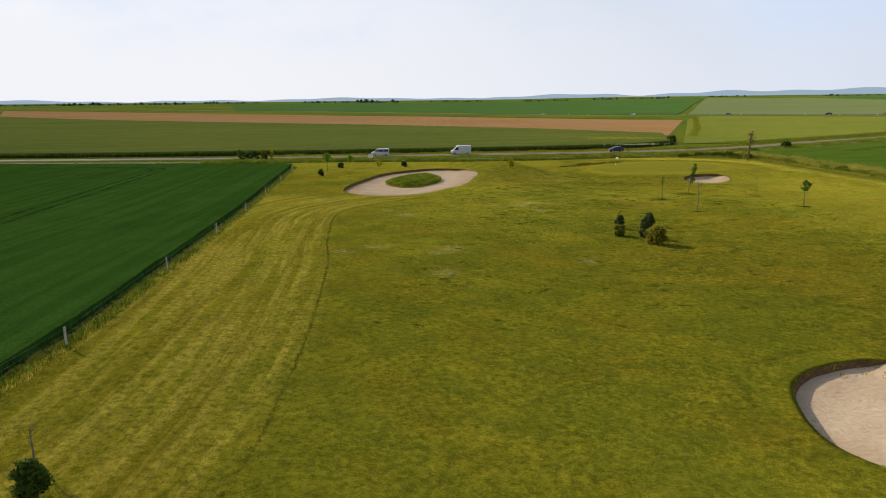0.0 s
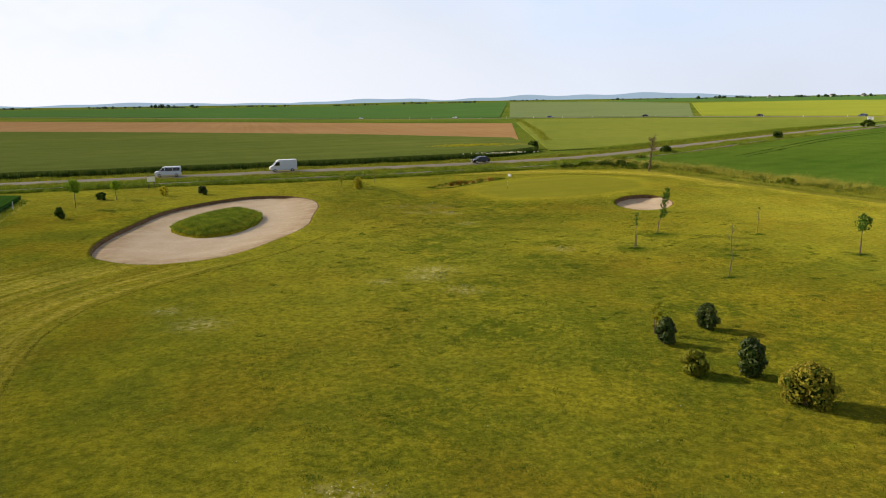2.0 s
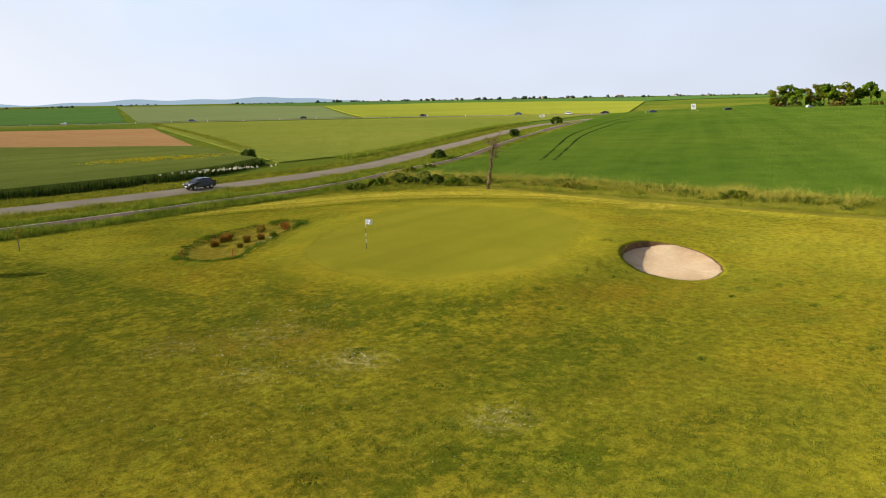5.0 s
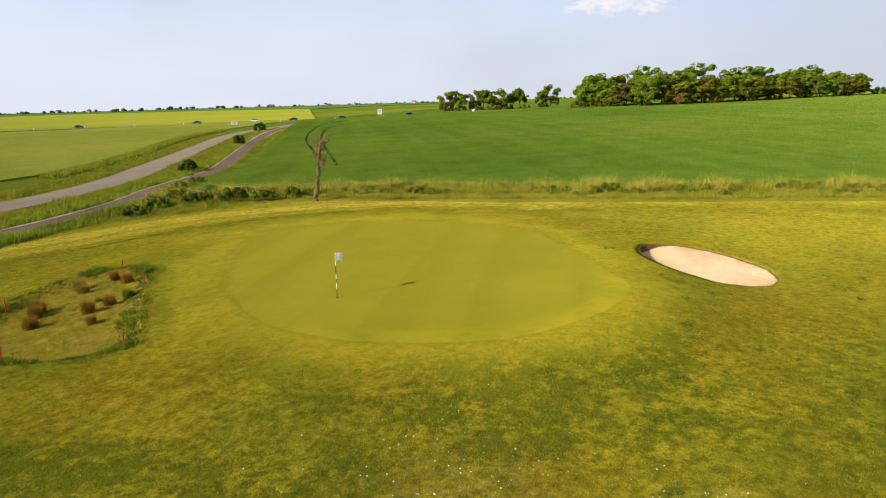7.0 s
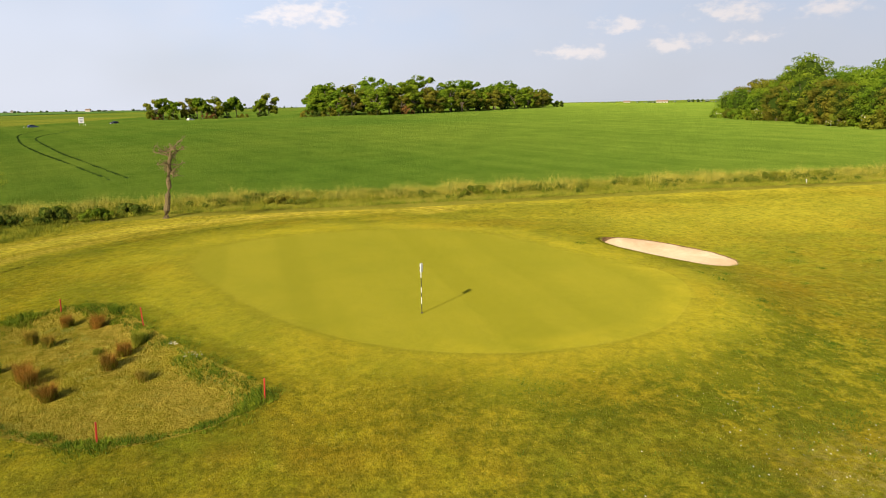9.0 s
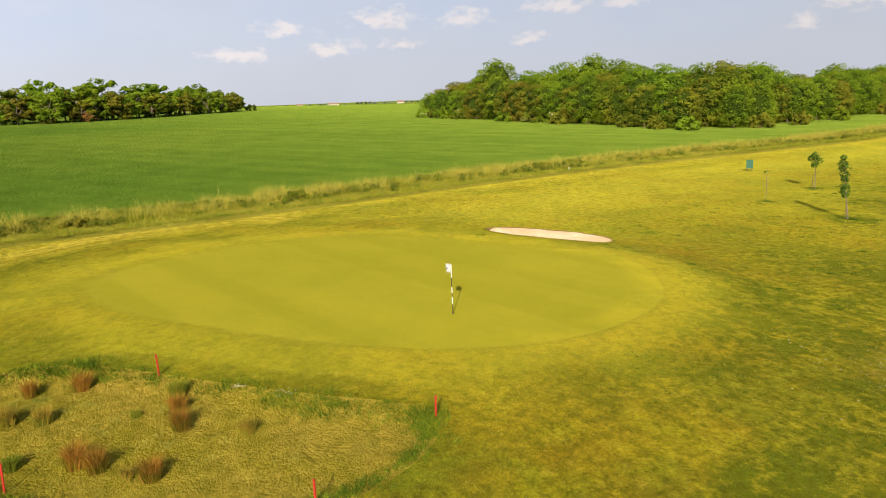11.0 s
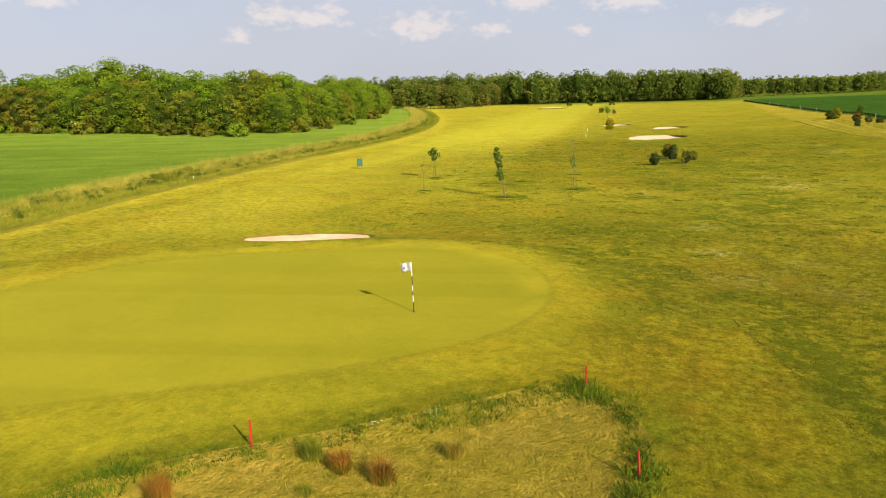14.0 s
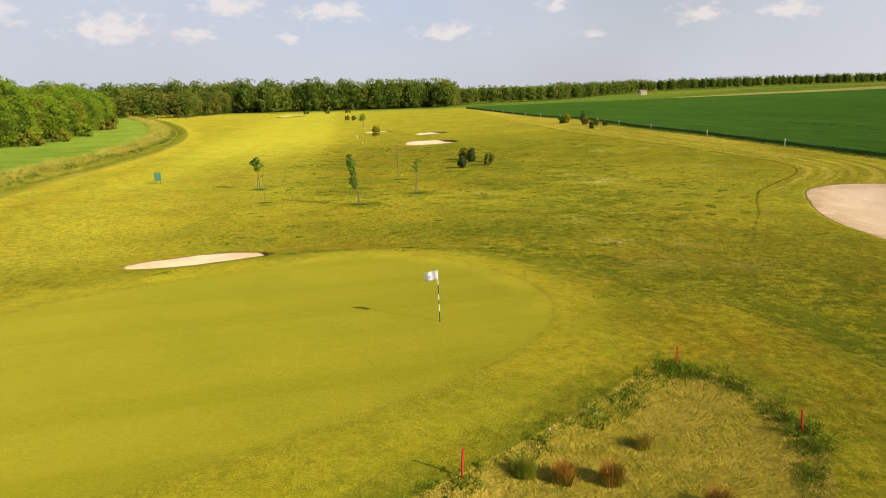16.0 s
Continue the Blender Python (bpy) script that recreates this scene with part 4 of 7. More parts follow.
clump = np.sin(fp[:, 0] * 3.1 + 2 * np.sin(fp[:, 1] * 1.7)) * np.sin(fp[:, 1] * 2.7 + np.sin(fp[:, 0] * 2.1))
blades("tawny_sedge", fp[clump > 0.25], 0.085, STRAW, 7, 0.10, 0.008, 1.0, 14, marsh, mfloor(fp[clump > 0.25, 0], fp[clump > 0.25, 1]))["kind"] = "stuff"
blades("short_sedge", fp, 0.055, VERGE, 5, 0.16, 0.007, 0.7, 13, marsh, mfloor(fp[:, 0], fp[:, 1]))["kind"] = "stuff"
tagged(marsh, "dried-out marshy hollow of tawny grass ringed with weeds", "marsh")

# ---- mown edges ----
# longer grass, its colour kept dark for the shade of the mown step
for line, label in ((MOWLINE, "dark ridge of longer grass where the mowing stops"), (MOWGREEN, "thin ridge of longer grass curving round the green"), (MOWROUGH, "soft edge where green rough meets the mown apron")):
    m = new("mown_edge")
    pl = along(line, -0.10, 0.10, int(len(line) * 15), len(line))
    fade = np.interp(pl[:, 1], *((np.array([82, 98, 108, 121]), np.array([0.85, 0.65, 0.35, 0.2])) if line is MOWLINE else (np.array([134, 150]), np.array([0.2, 1.0]) if line is MOWGREEN else np.array([0.45, 0.45]))))
    blades("grass_ridge", pl, 0.085 * fade, RIDGE, 5, 0.07, 0.014, 0.6, len(line), m, fine=True)
    tagged(m, label, "grass edge", kind="stuff")

# ---- roads ----
tagged(ribbon("road", ROADLINE, 5.4, 0.06, TARMAC, 0.06, 0.3), "grey country road with worn pale tarmac", "road", kind="structure")
tagged(ribbon("cycle_path", PATHLINE, 2.9, 0.06, PATHTAR, 0.03, 0.3), "reddish-brown tarmac path beside the road", "path", kind="structure")
tagged(ribbon("highway", HIGHWAY, 8.5, 0.10, TARMAC, 0.06, 0.5), "far grey main road across the fields", "road", kind="structure")
for side, lab in ((1.65, "pale grit edging along the path"), (-1.65, "pale grit edging along the path")):
    t = np.gradient(PATHLINE, axis=0)
    t /= np.linalg.norm(t, axis=1)[:, None]
    off = PATHLINE + np.stack([-t[:, 1], t[:, 0]], -1) * side
    tagged(ribbon("path_edge", off, 0.38, 0.055, GRIT, 0.0, 0.3, 0.5), lab, "path edging", kind="structure")

# ---- standing crops ----


def field(name, near, far, height, material, label, us=None, count=120):
    """A crop between two lines that are walked the same way: a sheet at the height of the ears, with standing sides."""
    near, far = np.array(near, float), np.array(far, float)
    s = np.linspace(0, 1, count)
    res = []
    for line in (near, far):
        d = np.concatenate([[0], np.cumsum(np.linalg.norm(np.diff(line, axis=0), axis=1))])
        res.append(np.column_stack([np.interp(s * d[-1], d, line[:, 0]), np.interp(s * d[-1], d, line[:, 1])]))
    us = np.concatenate([[-1e-6], (np.linspace(0, 1, 60) ** 2 if us is None else us), [1 + 1e-6]])
    vs = np.concatenate([[-1e-6], s, [1 + 1e-6]])
    i = np.clip(np.concatenate([[0], np.arange(count), [count - 1]]), 0, count - 1)

    def at(u, v):
        k = np.broadcast_to(i, u.shape)
        uc = np.clip(u, 0, 1)
        x = res[0][k, 0] * (1 - uc) + res[1][k, 0] * uc
        y = res[0][k, 1] * (1 - uc) + res[1][k, 1] * uc
        out = (u < 0) | (u > 1) | (v < 0) | (v > 1)
        wave = 0.05 * np.sin(x * 0.9 + 2 * np.sin(y * 0.13)) * np.sin(y * 0.7)
        return x, y, land(x, y) + np.where(out, -0.3, height + wave)

    ob = sheet(name, us, vs, at, material, smooth=False)
    return tagged(ob, label, "crop field", "crop fields", kind="structure")


wf = FENCE + np.array([-1.1, 0.0])
wf = wf[(wf[:, 1] > -244) & (wf[:, 1] < 149)]
field("wheat_field", wf, wf * np.array([0.3, 1.9]) + np.array([-760, -120]), 0.62, WHEAT_W, "dense dark green wheat field behind a low fence", count=170)
bank_e = BANKLINE[(BANKLINE[:, 1] > -280)] + np.array([6.2, 1.5])
# the eastern field fans out from the bank
ef_far = np.array([(292, 307.5), (620, 330), (760, 250), (820, 120), (780, -60), (560, -230), (330, -290), (240, -285)])
ef_near = np.vstack([[(85, 180.5)], bank_e])
field("wheat_field", ef_near, ef_far, 0.50, WHEAT_E, "broad bright green wheat field rising to the woods", count=150)
north_edge = smooth_line([(-650, 143), (-304, 162), (-123, 174.8), (-61.4, 179.7), (-27.6, 184.4), (0, 188), (22, 191.4), (42, 196.5), (56, 206)], 4.0)
field("barley_field", north_edge, [(-520, 690), (-219, 484), (-70, 383), (12, 318), (64, 256)], 1.25, WHEAT_N, "olive green barley field with a shaded dark edge")
field("tilled_field", [(-530, 702), (-219, 488), (-70, 387), (14, 321), (67, 258)], [(-860, 1160), (-394, 858), (-65, 640), (40, 530), (116, 440)], 0.10, PLOUGH, "light brown tilled soil field in a long band")
field("meadow", [(60, 206), (73, 208), (96, 219), (130, 241), (172, 268), (215, 287), (285, 312)], [(120, 445), (148, 518), (165, 500), (190, 465), (222, 420), (250, 385), (283, 345)], 0.25, MEADOW, "yellow-green grassy meadow beyond the road")
field("wheat_field", [(-410, 1062), (-60, 790), (60, 668), (146, 582)], [(-900, 2300), (-100, 2300), (260, 2200), (560, 2050)], 0.4, WHEAT_F, "far mid-green wheat field beyond the main road")
field("pale_field", [(152, 574), (200, 512), (242, 456)], [(566, 2050), (620, 1500), (520, 960)], 0.35, PALE, "far pale grey-green field")
field("rapeseed_field", [(246, 452), (268, 405), (290, 354), (310, 308)], [(524, 960), (640, 900), (700, 760), (640, 520)], 0.5, RAPE, "far yellow-green flowering rapeseed field")
field("wheat_field", [(626, 1506), (640, 905), (705, 765), (645, 520)], [(1600, 3000), (1900, 2000), (2000, 1300), (1800, 700)], 0.5, WHEAT_F, "far green wheat field under the skyline")

field("stubble_field", [(-150, -318), (-250, -362), (-500, -474), (-760, -592)], [(-168, -356), (-262, -425), (-500, -560), (-760, -690)], 0.12, STUBBLE, "far strip of pale dry stubble below the wood")

# ---- far skyline ----


def skyline(name, r, a0, a1, low, high, material, label, step=0.15, seed=1):
    rng = np.random.default_rng(seed)
    a = np.radians(np.arange(a0, a1, step))
    n = len(a)
    k = np.arange(n)
    prof = 0.5 + 0.25 * np.sin(k * 0.031 + seed) + 0.15 * np.sin(k * 0.083 + 2 * seed) + 0.10 * np.sin(k * 0.21)
    prof = prof * np.sin(np.linspace(0, np.pi, n)) ** 0.5
    x, y = 20 + r * np.sin(a), 100 + r * np.cos(a)
    z = land(x, y)
    v = np.concatenate([np.column_stack([x, y, z - 20]), np.column_stack([x, y, z + low + (high - low) * prof]), np.column_stack([x * 1.04, y * 1.04, z - 20])])
    f = [(i + 1, i, n + i, n + i + 1) for i in range(n - 1)] + [(n + i + 1, n + i, 2 * n + i, 2 * n + i + 1) for i in range(n - 1)]
    return tagged(mesh_object(name, v, f, material), label, "hills", kind="structure")


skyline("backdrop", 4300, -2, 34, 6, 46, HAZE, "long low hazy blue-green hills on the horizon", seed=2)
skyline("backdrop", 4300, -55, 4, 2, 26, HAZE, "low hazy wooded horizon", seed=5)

# ---- growing things ----


def tube(bm, points, radii, sides=6):
    """A bent tapering limb."""
    pts = [Vector(p) for p in points]
    prev = None
    first = None
    for i, (p, r) in enumerate(zip(pts, radii)):
        d = (pts[min(i + 1, len(pts) - 1)] - pts[max(i - 1, 0)]).normalized()
        a = d.orthogonal().normalized() if abs(d.z) > 0.99 else d.cross(Vector((0, 0, 1))).normalized()
        b = d.cross(a)
        ring = [bm.verts.new(p + (a * math.cos(k * 2 * math.pi / sides) + b * math.sin(k * 2 * math.pi / sides)) * r) for k in range(sides)]
        if prev:
            for k in range(sides):
                bm.faces.new((prev[k], prev[(k + 1) % sides], ring[(k + 1) % sides], ring[k]))
        first = first or ring
        prev = ring
    bm.faces.new(prev)
    bm.faces.new(first[::-1])


def leaf_cloud(blobs, per, size, rng, droop=0.0):
    """Leaf clumps on the skins of many small balls: arrays of corners and faces. blobs: x, y, z, radius."""
    b = np.asarray(blobs, float)
    n = len(b) * per
    c = np.repeat(b, per, axis=0)
    d = rng.standard_normal((n, 3))
    d[:, 2] = d[:, 2] * 0.85 + 0.2
    d /= np.linalg.norm(d, axis=1)[:, None]
    p = c[:, :3] + d * c[:, 3:4] * rng.uniform(0.72, 1.08, (n, 1)) * np.array([1, 1, 0.85])
    nrm = d + 0.25 * rng.standard_normal((n, 3))
    nrm /= np.linalg.norm(nrm, axis=1)[:, None]
    t = np.cross(nrm, rng.standard_normal((n, 3)))
    t /= np.linalg.norm(t, axis=1)[:, None]
    s = np.cross(nrm, t)
    k = size * rng.uniform(0.6, 1.3, (n, 1))
    mid = nrm * k * 0.22
    q = np.stack([p - t * k, p + s * k * 0.62 + mid, p + t * k, p - s * k * 0.62 + mid], 1)
    q[:, 2, 2] -= droop * k[:, 0]
    f = np.arange(n)[:, None] * 4
    return q.reshape(-1, 3), np.concatenate([f + [0, 1, 2], f + [0, 2, 3]])


def ball(centre, radii, seed, sides=8, levels=5):
    rng = np.random.default_rng(seed)
    v, f = [], []
    for i in range(levels + 1):
        a = math.pi * i / levels
        for j in range(sides):
            b = 2 * math.pi * j / sides
            w = rng.uniform(0.85, 1.1)
            v.append((centre[0] + radii[0] * w * math.sin(a) * math.cos(b), centre[1] + radii[1] * w * math.sin(a) * math.sin(b), centre[2] + radii[2] * math.cos(a)))
    for i in range(levels):
        for j in range(sides):
            k = (j + 1) % sides
            f.append((i * sides + j, (i + 1) * sides + j, (i + 1) * sides + k, i * sides + k))
    return np.array(v), f


def crown_mesh(name, blobs, per, size, leaf, parent, seed, core=0.0, droop=0.0):
    rng = np.random.default_rng(seed)
    v, f = leaf_cloud(blobs, per, size, rng, droop)
    faces = [tuple(q) for q in f.tolist()]
    slots = [0] * len(faces)
    verts = v.tolist()
    # dark balls stand in for the shaded gaps between the leaves
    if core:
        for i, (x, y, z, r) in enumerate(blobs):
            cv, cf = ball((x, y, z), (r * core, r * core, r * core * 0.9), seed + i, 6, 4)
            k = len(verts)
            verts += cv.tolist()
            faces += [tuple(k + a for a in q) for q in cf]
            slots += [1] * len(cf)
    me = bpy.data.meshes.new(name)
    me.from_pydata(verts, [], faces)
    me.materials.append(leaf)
    me.materials.append(SHADE_CORE)
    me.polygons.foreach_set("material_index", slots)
    ob = new(name, me)
    ob.parent = parent
    return ob


def wood_tree(seed, height, radius, leaf, low=0.12, fork=5, per=70, size=0.30, open_=0.0, bark=BARK):
    """A broad woodland tree: forked trunk and a crown of many leaf masses, clothed down to the height low."""
    rng = np.random.default_rng(seed)
    tree = new("woodland_tree")
    bm = bmesh.new()
    tube(bm, [(0, 0, -0.3), (rng.normal(0, 0.1), rng.normal(0, 0.1), height * 0.22), (rng.normal(0, 0.3), rng.normal(0, 0.3), height * 0.5), (rng.normal(0, 0.5), rng.normal(0, 0.5), height * 0.82)], (height * 0.020, height * 0.016, height * 0.011, height * 0.003), 7)
    blobs = []
    for i in range(fork):
        a, z0 = i * 2.4 + rng.uniform(0, 1), height * rng.uniform(0.22, 0.5)
        r, z1 = radius * rng.uniform(0.5, 0.85), height * rng.uniform(0.5, 0.85)
        tube(bm, [(0, 0, z0), (r * 0.5 * math.cos(a), r * 0.5 * math.sin(a), (z0 + z1) / 2), (r * math.cos(a), r * math.sin(a), z1)], (height * 0.009, height * 0.006, height * 0.002), 5)
    part("trunk", bm, bark, tree)
    n = 46
    mid, tall = height * (low + 0.97) / 2, height * (0.97 - low) / 2
    for i in range(n):
        w = 1 - 2 * (i + 0.5) / n
        a, q = i * 2.39996 + rng.normal(0, 0.25), math.sqrt(1 - abs(w) ** 3)
        q = q if w > 0 else max(q, 0.72)
        k = rng.uniform(0.62, 0.86)
        blobs.append((radius * q * k * math.cos(a), radius * q * k * math.sin(a), mid + tall * w * 0.86 + rng.normal(0, 0.25), radius * rng.uniform(0.19, 0.36) * (1 - open_)))
    if open_:
        blobs = []
        for i in range(11):
            w, a = (i + 0.5) / 11, i * 2.39996 + rng.normal(0, 0.4)
            q, zc = radius * (0.30 + 0.62 * math.sqrt(1 - abs(2 * w - 1) ** 2)) * rng.uniform(0.6, 1.1), height * (low + (0.90 - low) * w)
            for j in range(5):
                blobs.append((q * math.cos(a) + rng.normal(0, 0.17 * radius), q * math.sin(a) + rng.normal(0, 0.17 * radius), zc + rng.normal(0, 0.035 * height), radius * rng.uniform(0.14, 0.27)))
    blobs.append((0.0, 0.0, height * 0.90, radius * 0.34))
    crown = crown_mesh("crown", blobs, per, size, leaf, tree, seed)
    # one added dark ball paints the crown's shaded inside and stops see-through
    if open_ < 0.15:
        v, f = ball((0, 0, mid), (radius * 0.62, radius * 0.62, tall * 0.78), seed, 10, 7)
        mesh_object("inner_leaves", v, f, SHADE_CORE, tree)
    return tree


def scatter_tree(proto, x, y, scale, turn, group, label, sink=0.1, wide=1.25):
    m = Matrix.Translation((x, y, H(x, y) - sink)) @ Matrix.Rotation(turn, 4, "Z") @ Matrix.Diagonal((scale * wide, scale * wide, scale, 1))
    ob = copy_thing(proto, m)
    return tagged(ob, label, "tree", group)


def shrub(name, x, y, w, h, leaf, label, seed=1, size=0.09, per=70, count=16, category="bush", group="", long_=1.0, turn=0.0, flower=None, stem=True, core=0.7):
    """A bush clothed to the ground, on short stems."""
    rng = np.random.default_rng(seed)
    ob = root(name, x, y, None, turn)
    blobs = []
    for i in range(count):
        u = (i + 0.5) / count
        z = h * (0.10 + 0.80 * u)
        r = w / 2 * math.sqrt(max(0.12, 1 - (2 * u - 0.85) ** 2 * 0.75)) * rng.uniform(0.35, 0.75)
        a = i * 2.4 + rng.normal(0, 0.4)
        blobs.append((r * math.cos(a) * long_, r * math.sin(a), z, min(w, h) * rng.uniform(0.17, 0.27)))
    if stem:
        bm = bmesh.new()
        for i in range(5):
            b = blobs[(i * 3) % count]
            tube(bm, [(0.06 * math.cos(i * 1.3) * long_, 0.06 * math.sin(i * 1.3), -0.1), (b[0] * 0.5, b[1] * 0.5, b[2] * 0.5), (b[0], b[1], b[2])], (0.035, 0.025, 0.01), 5)
        part("stems", bm, BARK, ob)
    crown_mesh("foliage", blobs, per, size, leaf, ob, seed, core)
    if flower:
        k = rng.integers(0, count, 7)
        crown_mesh("blossom", [(*blobs[i][:3], blobs[i][3] * 1.05) for i in k], 9, size * 0.7, flower, ob, seed + 50)
    return tagged(ob, label, category, group)


# -- the wood beside the eastern field --
protos = [wood_tree(20 + i, h, r, leaf, 0.03, 5, 84, 0.25) for i, (h, r, leaf) in enumerate(((17, 5.0, OAK), (18.5, 5.6, OAK), (15.5, 4.6, OLIVE), (16.5, 5.2, OAK), (14, 4.4, OLIVE)))]
rng = np.random.default_rng(77)
LEAFY = ("tall leafy green tree in a dense wood edge", "broad dark green tree in a dense wood", "olive-green tree in a dense wood edge")


far_protos = [wood_tree(40 + i, h, r, FARLEAF, 0.03, 5, 26, 0.46) for i, (h, r) in enumerate(((17, 5.0), (18, 5.5), (15.5, 4.8)))]


def wood_row(line, spacing, off, scale, group, labels=LEAFY, jitter=1.2, wide=1.4, low=0.88, high=1.08, start=1.0, kinds=protos):
    pts = smooth_line(line, spacing)
    t = np.gradient(pts, axis=0)
    t /= np.linalg.norm(t, axis=1)[:, None]
    for i, p in enumerate(pts):
        q = p + np.array([-t[i, 1], t[i, 0]]) * off + rng.normal(0, jitter, 2)
        k = int(rng.integers(0, len(kinds)))
        scatter_tree(kinds[k], q[0], q[1], scale * rng.uniform(low, high) * min(1.0, start + (1 - start) * i * spacing / 26), rng.uniform(0, 6.28), group, labels[(0, 1, 2, 0, 2)[k]], wide=wide)


NFRONT = [(211, 37.5), (196, 35.8), (168, 31.5), (137, 27.5), (115, 24)]
WFRONT = [(110, 15), (110.5, 0), (114, -20), (121, -52), (136, -92), (150, -132), (167, -168)]
wood_row(NFRONT, 5.2, 0.0, 0.72, "trees of the wood", start=0.75)
wood_row(NFRONT, 5.6, 5.0, 0.88, "trees of the wood", start=0.80)
wood_row(NFRONT, 7.2, 11.0, 0.97, "trees of the wood", start=0.80)
wood_row(WFRONT, 5.2, 0.5, 0.66, "trees of the wood")
wood_row(WFRONT, 6.0, 5.5, 0.77, "trees of the wood")
wood_row(WFRONT, 8.0, 11.0, 0.84, "trees of the wood")
# -- the long wood across the south --
SOUTH = [(262, -262), (205, -292), (140, -306), (75, -322), (0, -335)]
for spacing, off, size, label in ((7.2, 0.0, 0.72, "distant leafy green tree at a wood edge"), (7.6, -5.5, 0.92, "distant tall tree in a dense far wood")):
    wood_row(SOUTH, spacing, off, size, "trees of the far wood", (label,) * 3, 2.6, 1.55, 0.80, 1.08, kinds=far_protos)
wood_row([(186, -176), (158, -183), (139, -198), (136, -240), (140, -286)], 7.0, 3.0, 0.85, "trees of the far wood", ("distant tall tree in a dense far wood",) * 3, 2.0, 1.5, 0.75, 1.1, kinds=far_protos)


def far_wood(line, spacing, off, scale, seed, label, lobes=40, per=20, leaf=FARLEAF):
    """A distant wood too far to tell its trees apart: many crowns in one mesh."""
    rg = np.random.default_rng(seed)
    blobs, inner_v, inner_f = [], [], []
    pts = smooth_line(line, spacing)
    t = np.gradient(pts, axis=0)
    t /= np.linalg.norm(t, axis=1)[:, None]
    for i, p in enumerate(pts):
        q = p + np.array([-t[i, 1], t[i, 0]]) * off + rg.normal(0, 2.5, 2)
        h, z = 15 * scale * rg.uniform(0.86, 1.07) * (0.84 + 0.16 * math.sin(math.pi * i / len(pts))), H(*q)
        r0 = 5.4 * scale
        # added dark ball for the shade within each far crown
        v, f = ball((q[0], q[1], z + h * 0.46), (r0 * 0.66, r0 * 0.66, h * 0.36), seed + i, 9, 6)
        inner_f += [tuple(len(inner_v) + k for k in face) for face in f]
        inner_v += v.tolist()
        for j in range(lobes):
            w = 1 - 2 * (j + 0.5) / lobes
            a, r = j * 2.39996 + rg.normal(0, 0.3), r0 * max(0.7 if w < 0 else 0, math.sqrt(1 - abs(w) ** 3)) * rg.uniform(0.64, 0.95)
            blobs.append((q[0] + r * math.cos(a), q[1] + r * math.sin(a), z + h * (0.48 + 0.42 * w) + rg.normal(0, 0.3), r0 * rg.uniform(0.17, 0.34)))
    ob = new("far_wood")
    crown_mesh("crowns", blobs, per, 0.60, leaf, ob, seed)["kind"] = "stuff"
    mesh_object("inner_leaves", inner_v, inner_f, SHADE_CORE, ob)["kind"] = "stuff"
    return tagged(ob, label, "wood", kind="stuff")


far_wood([(5, -328), (-26, -356), (-81, -402), (-182, -566), (-281, -687), (-520, -770), (-900, -860)], 5.0, 0.0, 1.02, 701, "distant dense green wood along the field horizon", 18, 14)
far_wood(SOUTH, 5.0, 4.0, 0.36, 703, "low leafy scrub along the foot of the far wood", 16, 24)
far_wood(SOUTH, 5.0, -1.0, 0.92, 704, "leafy crowns between the far wood trees")
far_wood(SOUTH, 5.0, -12.0, 1.22, 702, "tall crowns of the far wood behind its edge")
far_wood(SOUTH, 5.5, -20.0, 1.42, 705, "high crowns deep in the far wood")
for p in (*protos, *far_protos):
    for o in (*p.children_recursive, p):
        bpy.data.objects.remove(o)

# -- open grove on the skyline of the eastern field --
gp = [wood_tree(60 + i, h, r, leaf, low, 6, 52, 0.40, op, PALEBARK) for i, (h, r, leaf, low, op) in enumerate(((13, 4.4, OAK, 0.24, 0.16), (14.0, 4.3, OAK, 0.20, 0.16), (11.5, 4.2, OLIVE, 0.20, 0.18), (10, 3.2, OAK, 0.42, 0.28)))]
near_row = [(307, 172), (302, 163), (297, 146), (306, 128), (322, 112), (352, 90), (378, 66), (392, 56)]
for off, step, size in ((0.0, 7.0, 0.90), (-8.0, 6.5, 1.06), (-16.0, 7.5, 1.12)):
    row = smooth_line([(x - off, y - off * 0.15) for x, y in near_row], step)
    for i, p in enumerate(row):
        k = int(rng.integers(0, 3))
        scatter_tree(gp[k], p[0] + rng.normal(0, 2), p[1] + rng.normal(0, 2), size * rng.uniform(0.72, 1.12) * (1 - 0.30 * (i / len(row)) ** 3), rng.uniform(0, 6.28), "trees of the grove", "tall leafy tree in the grove on the field skyline" if off else "leafy tree with a pale trunk at the grove edge", wide=rng.uniform(1.25, 1.65))
for i, p in enumerate(smooth_line([(402, 274), (408, 254), (416, 234), (420, 214)], 4.6)):
    if i not in (9, 10):
        scatter_tree(gp[3 if i % 3 else 2], p[0] + rng.normal(0, 4), p[1] + rng.normal(0, 1.5), rng.uniform(0.95, 1.3), rng.uniform(0, 6.28), "trees of the grove", "small flat-topped tree in the field grove", wide=rng.uniform(1.0, 1.25))
for p in gp:
    for o in (*p.children_recursive, p):
        bpy.data.objects.remove(o)
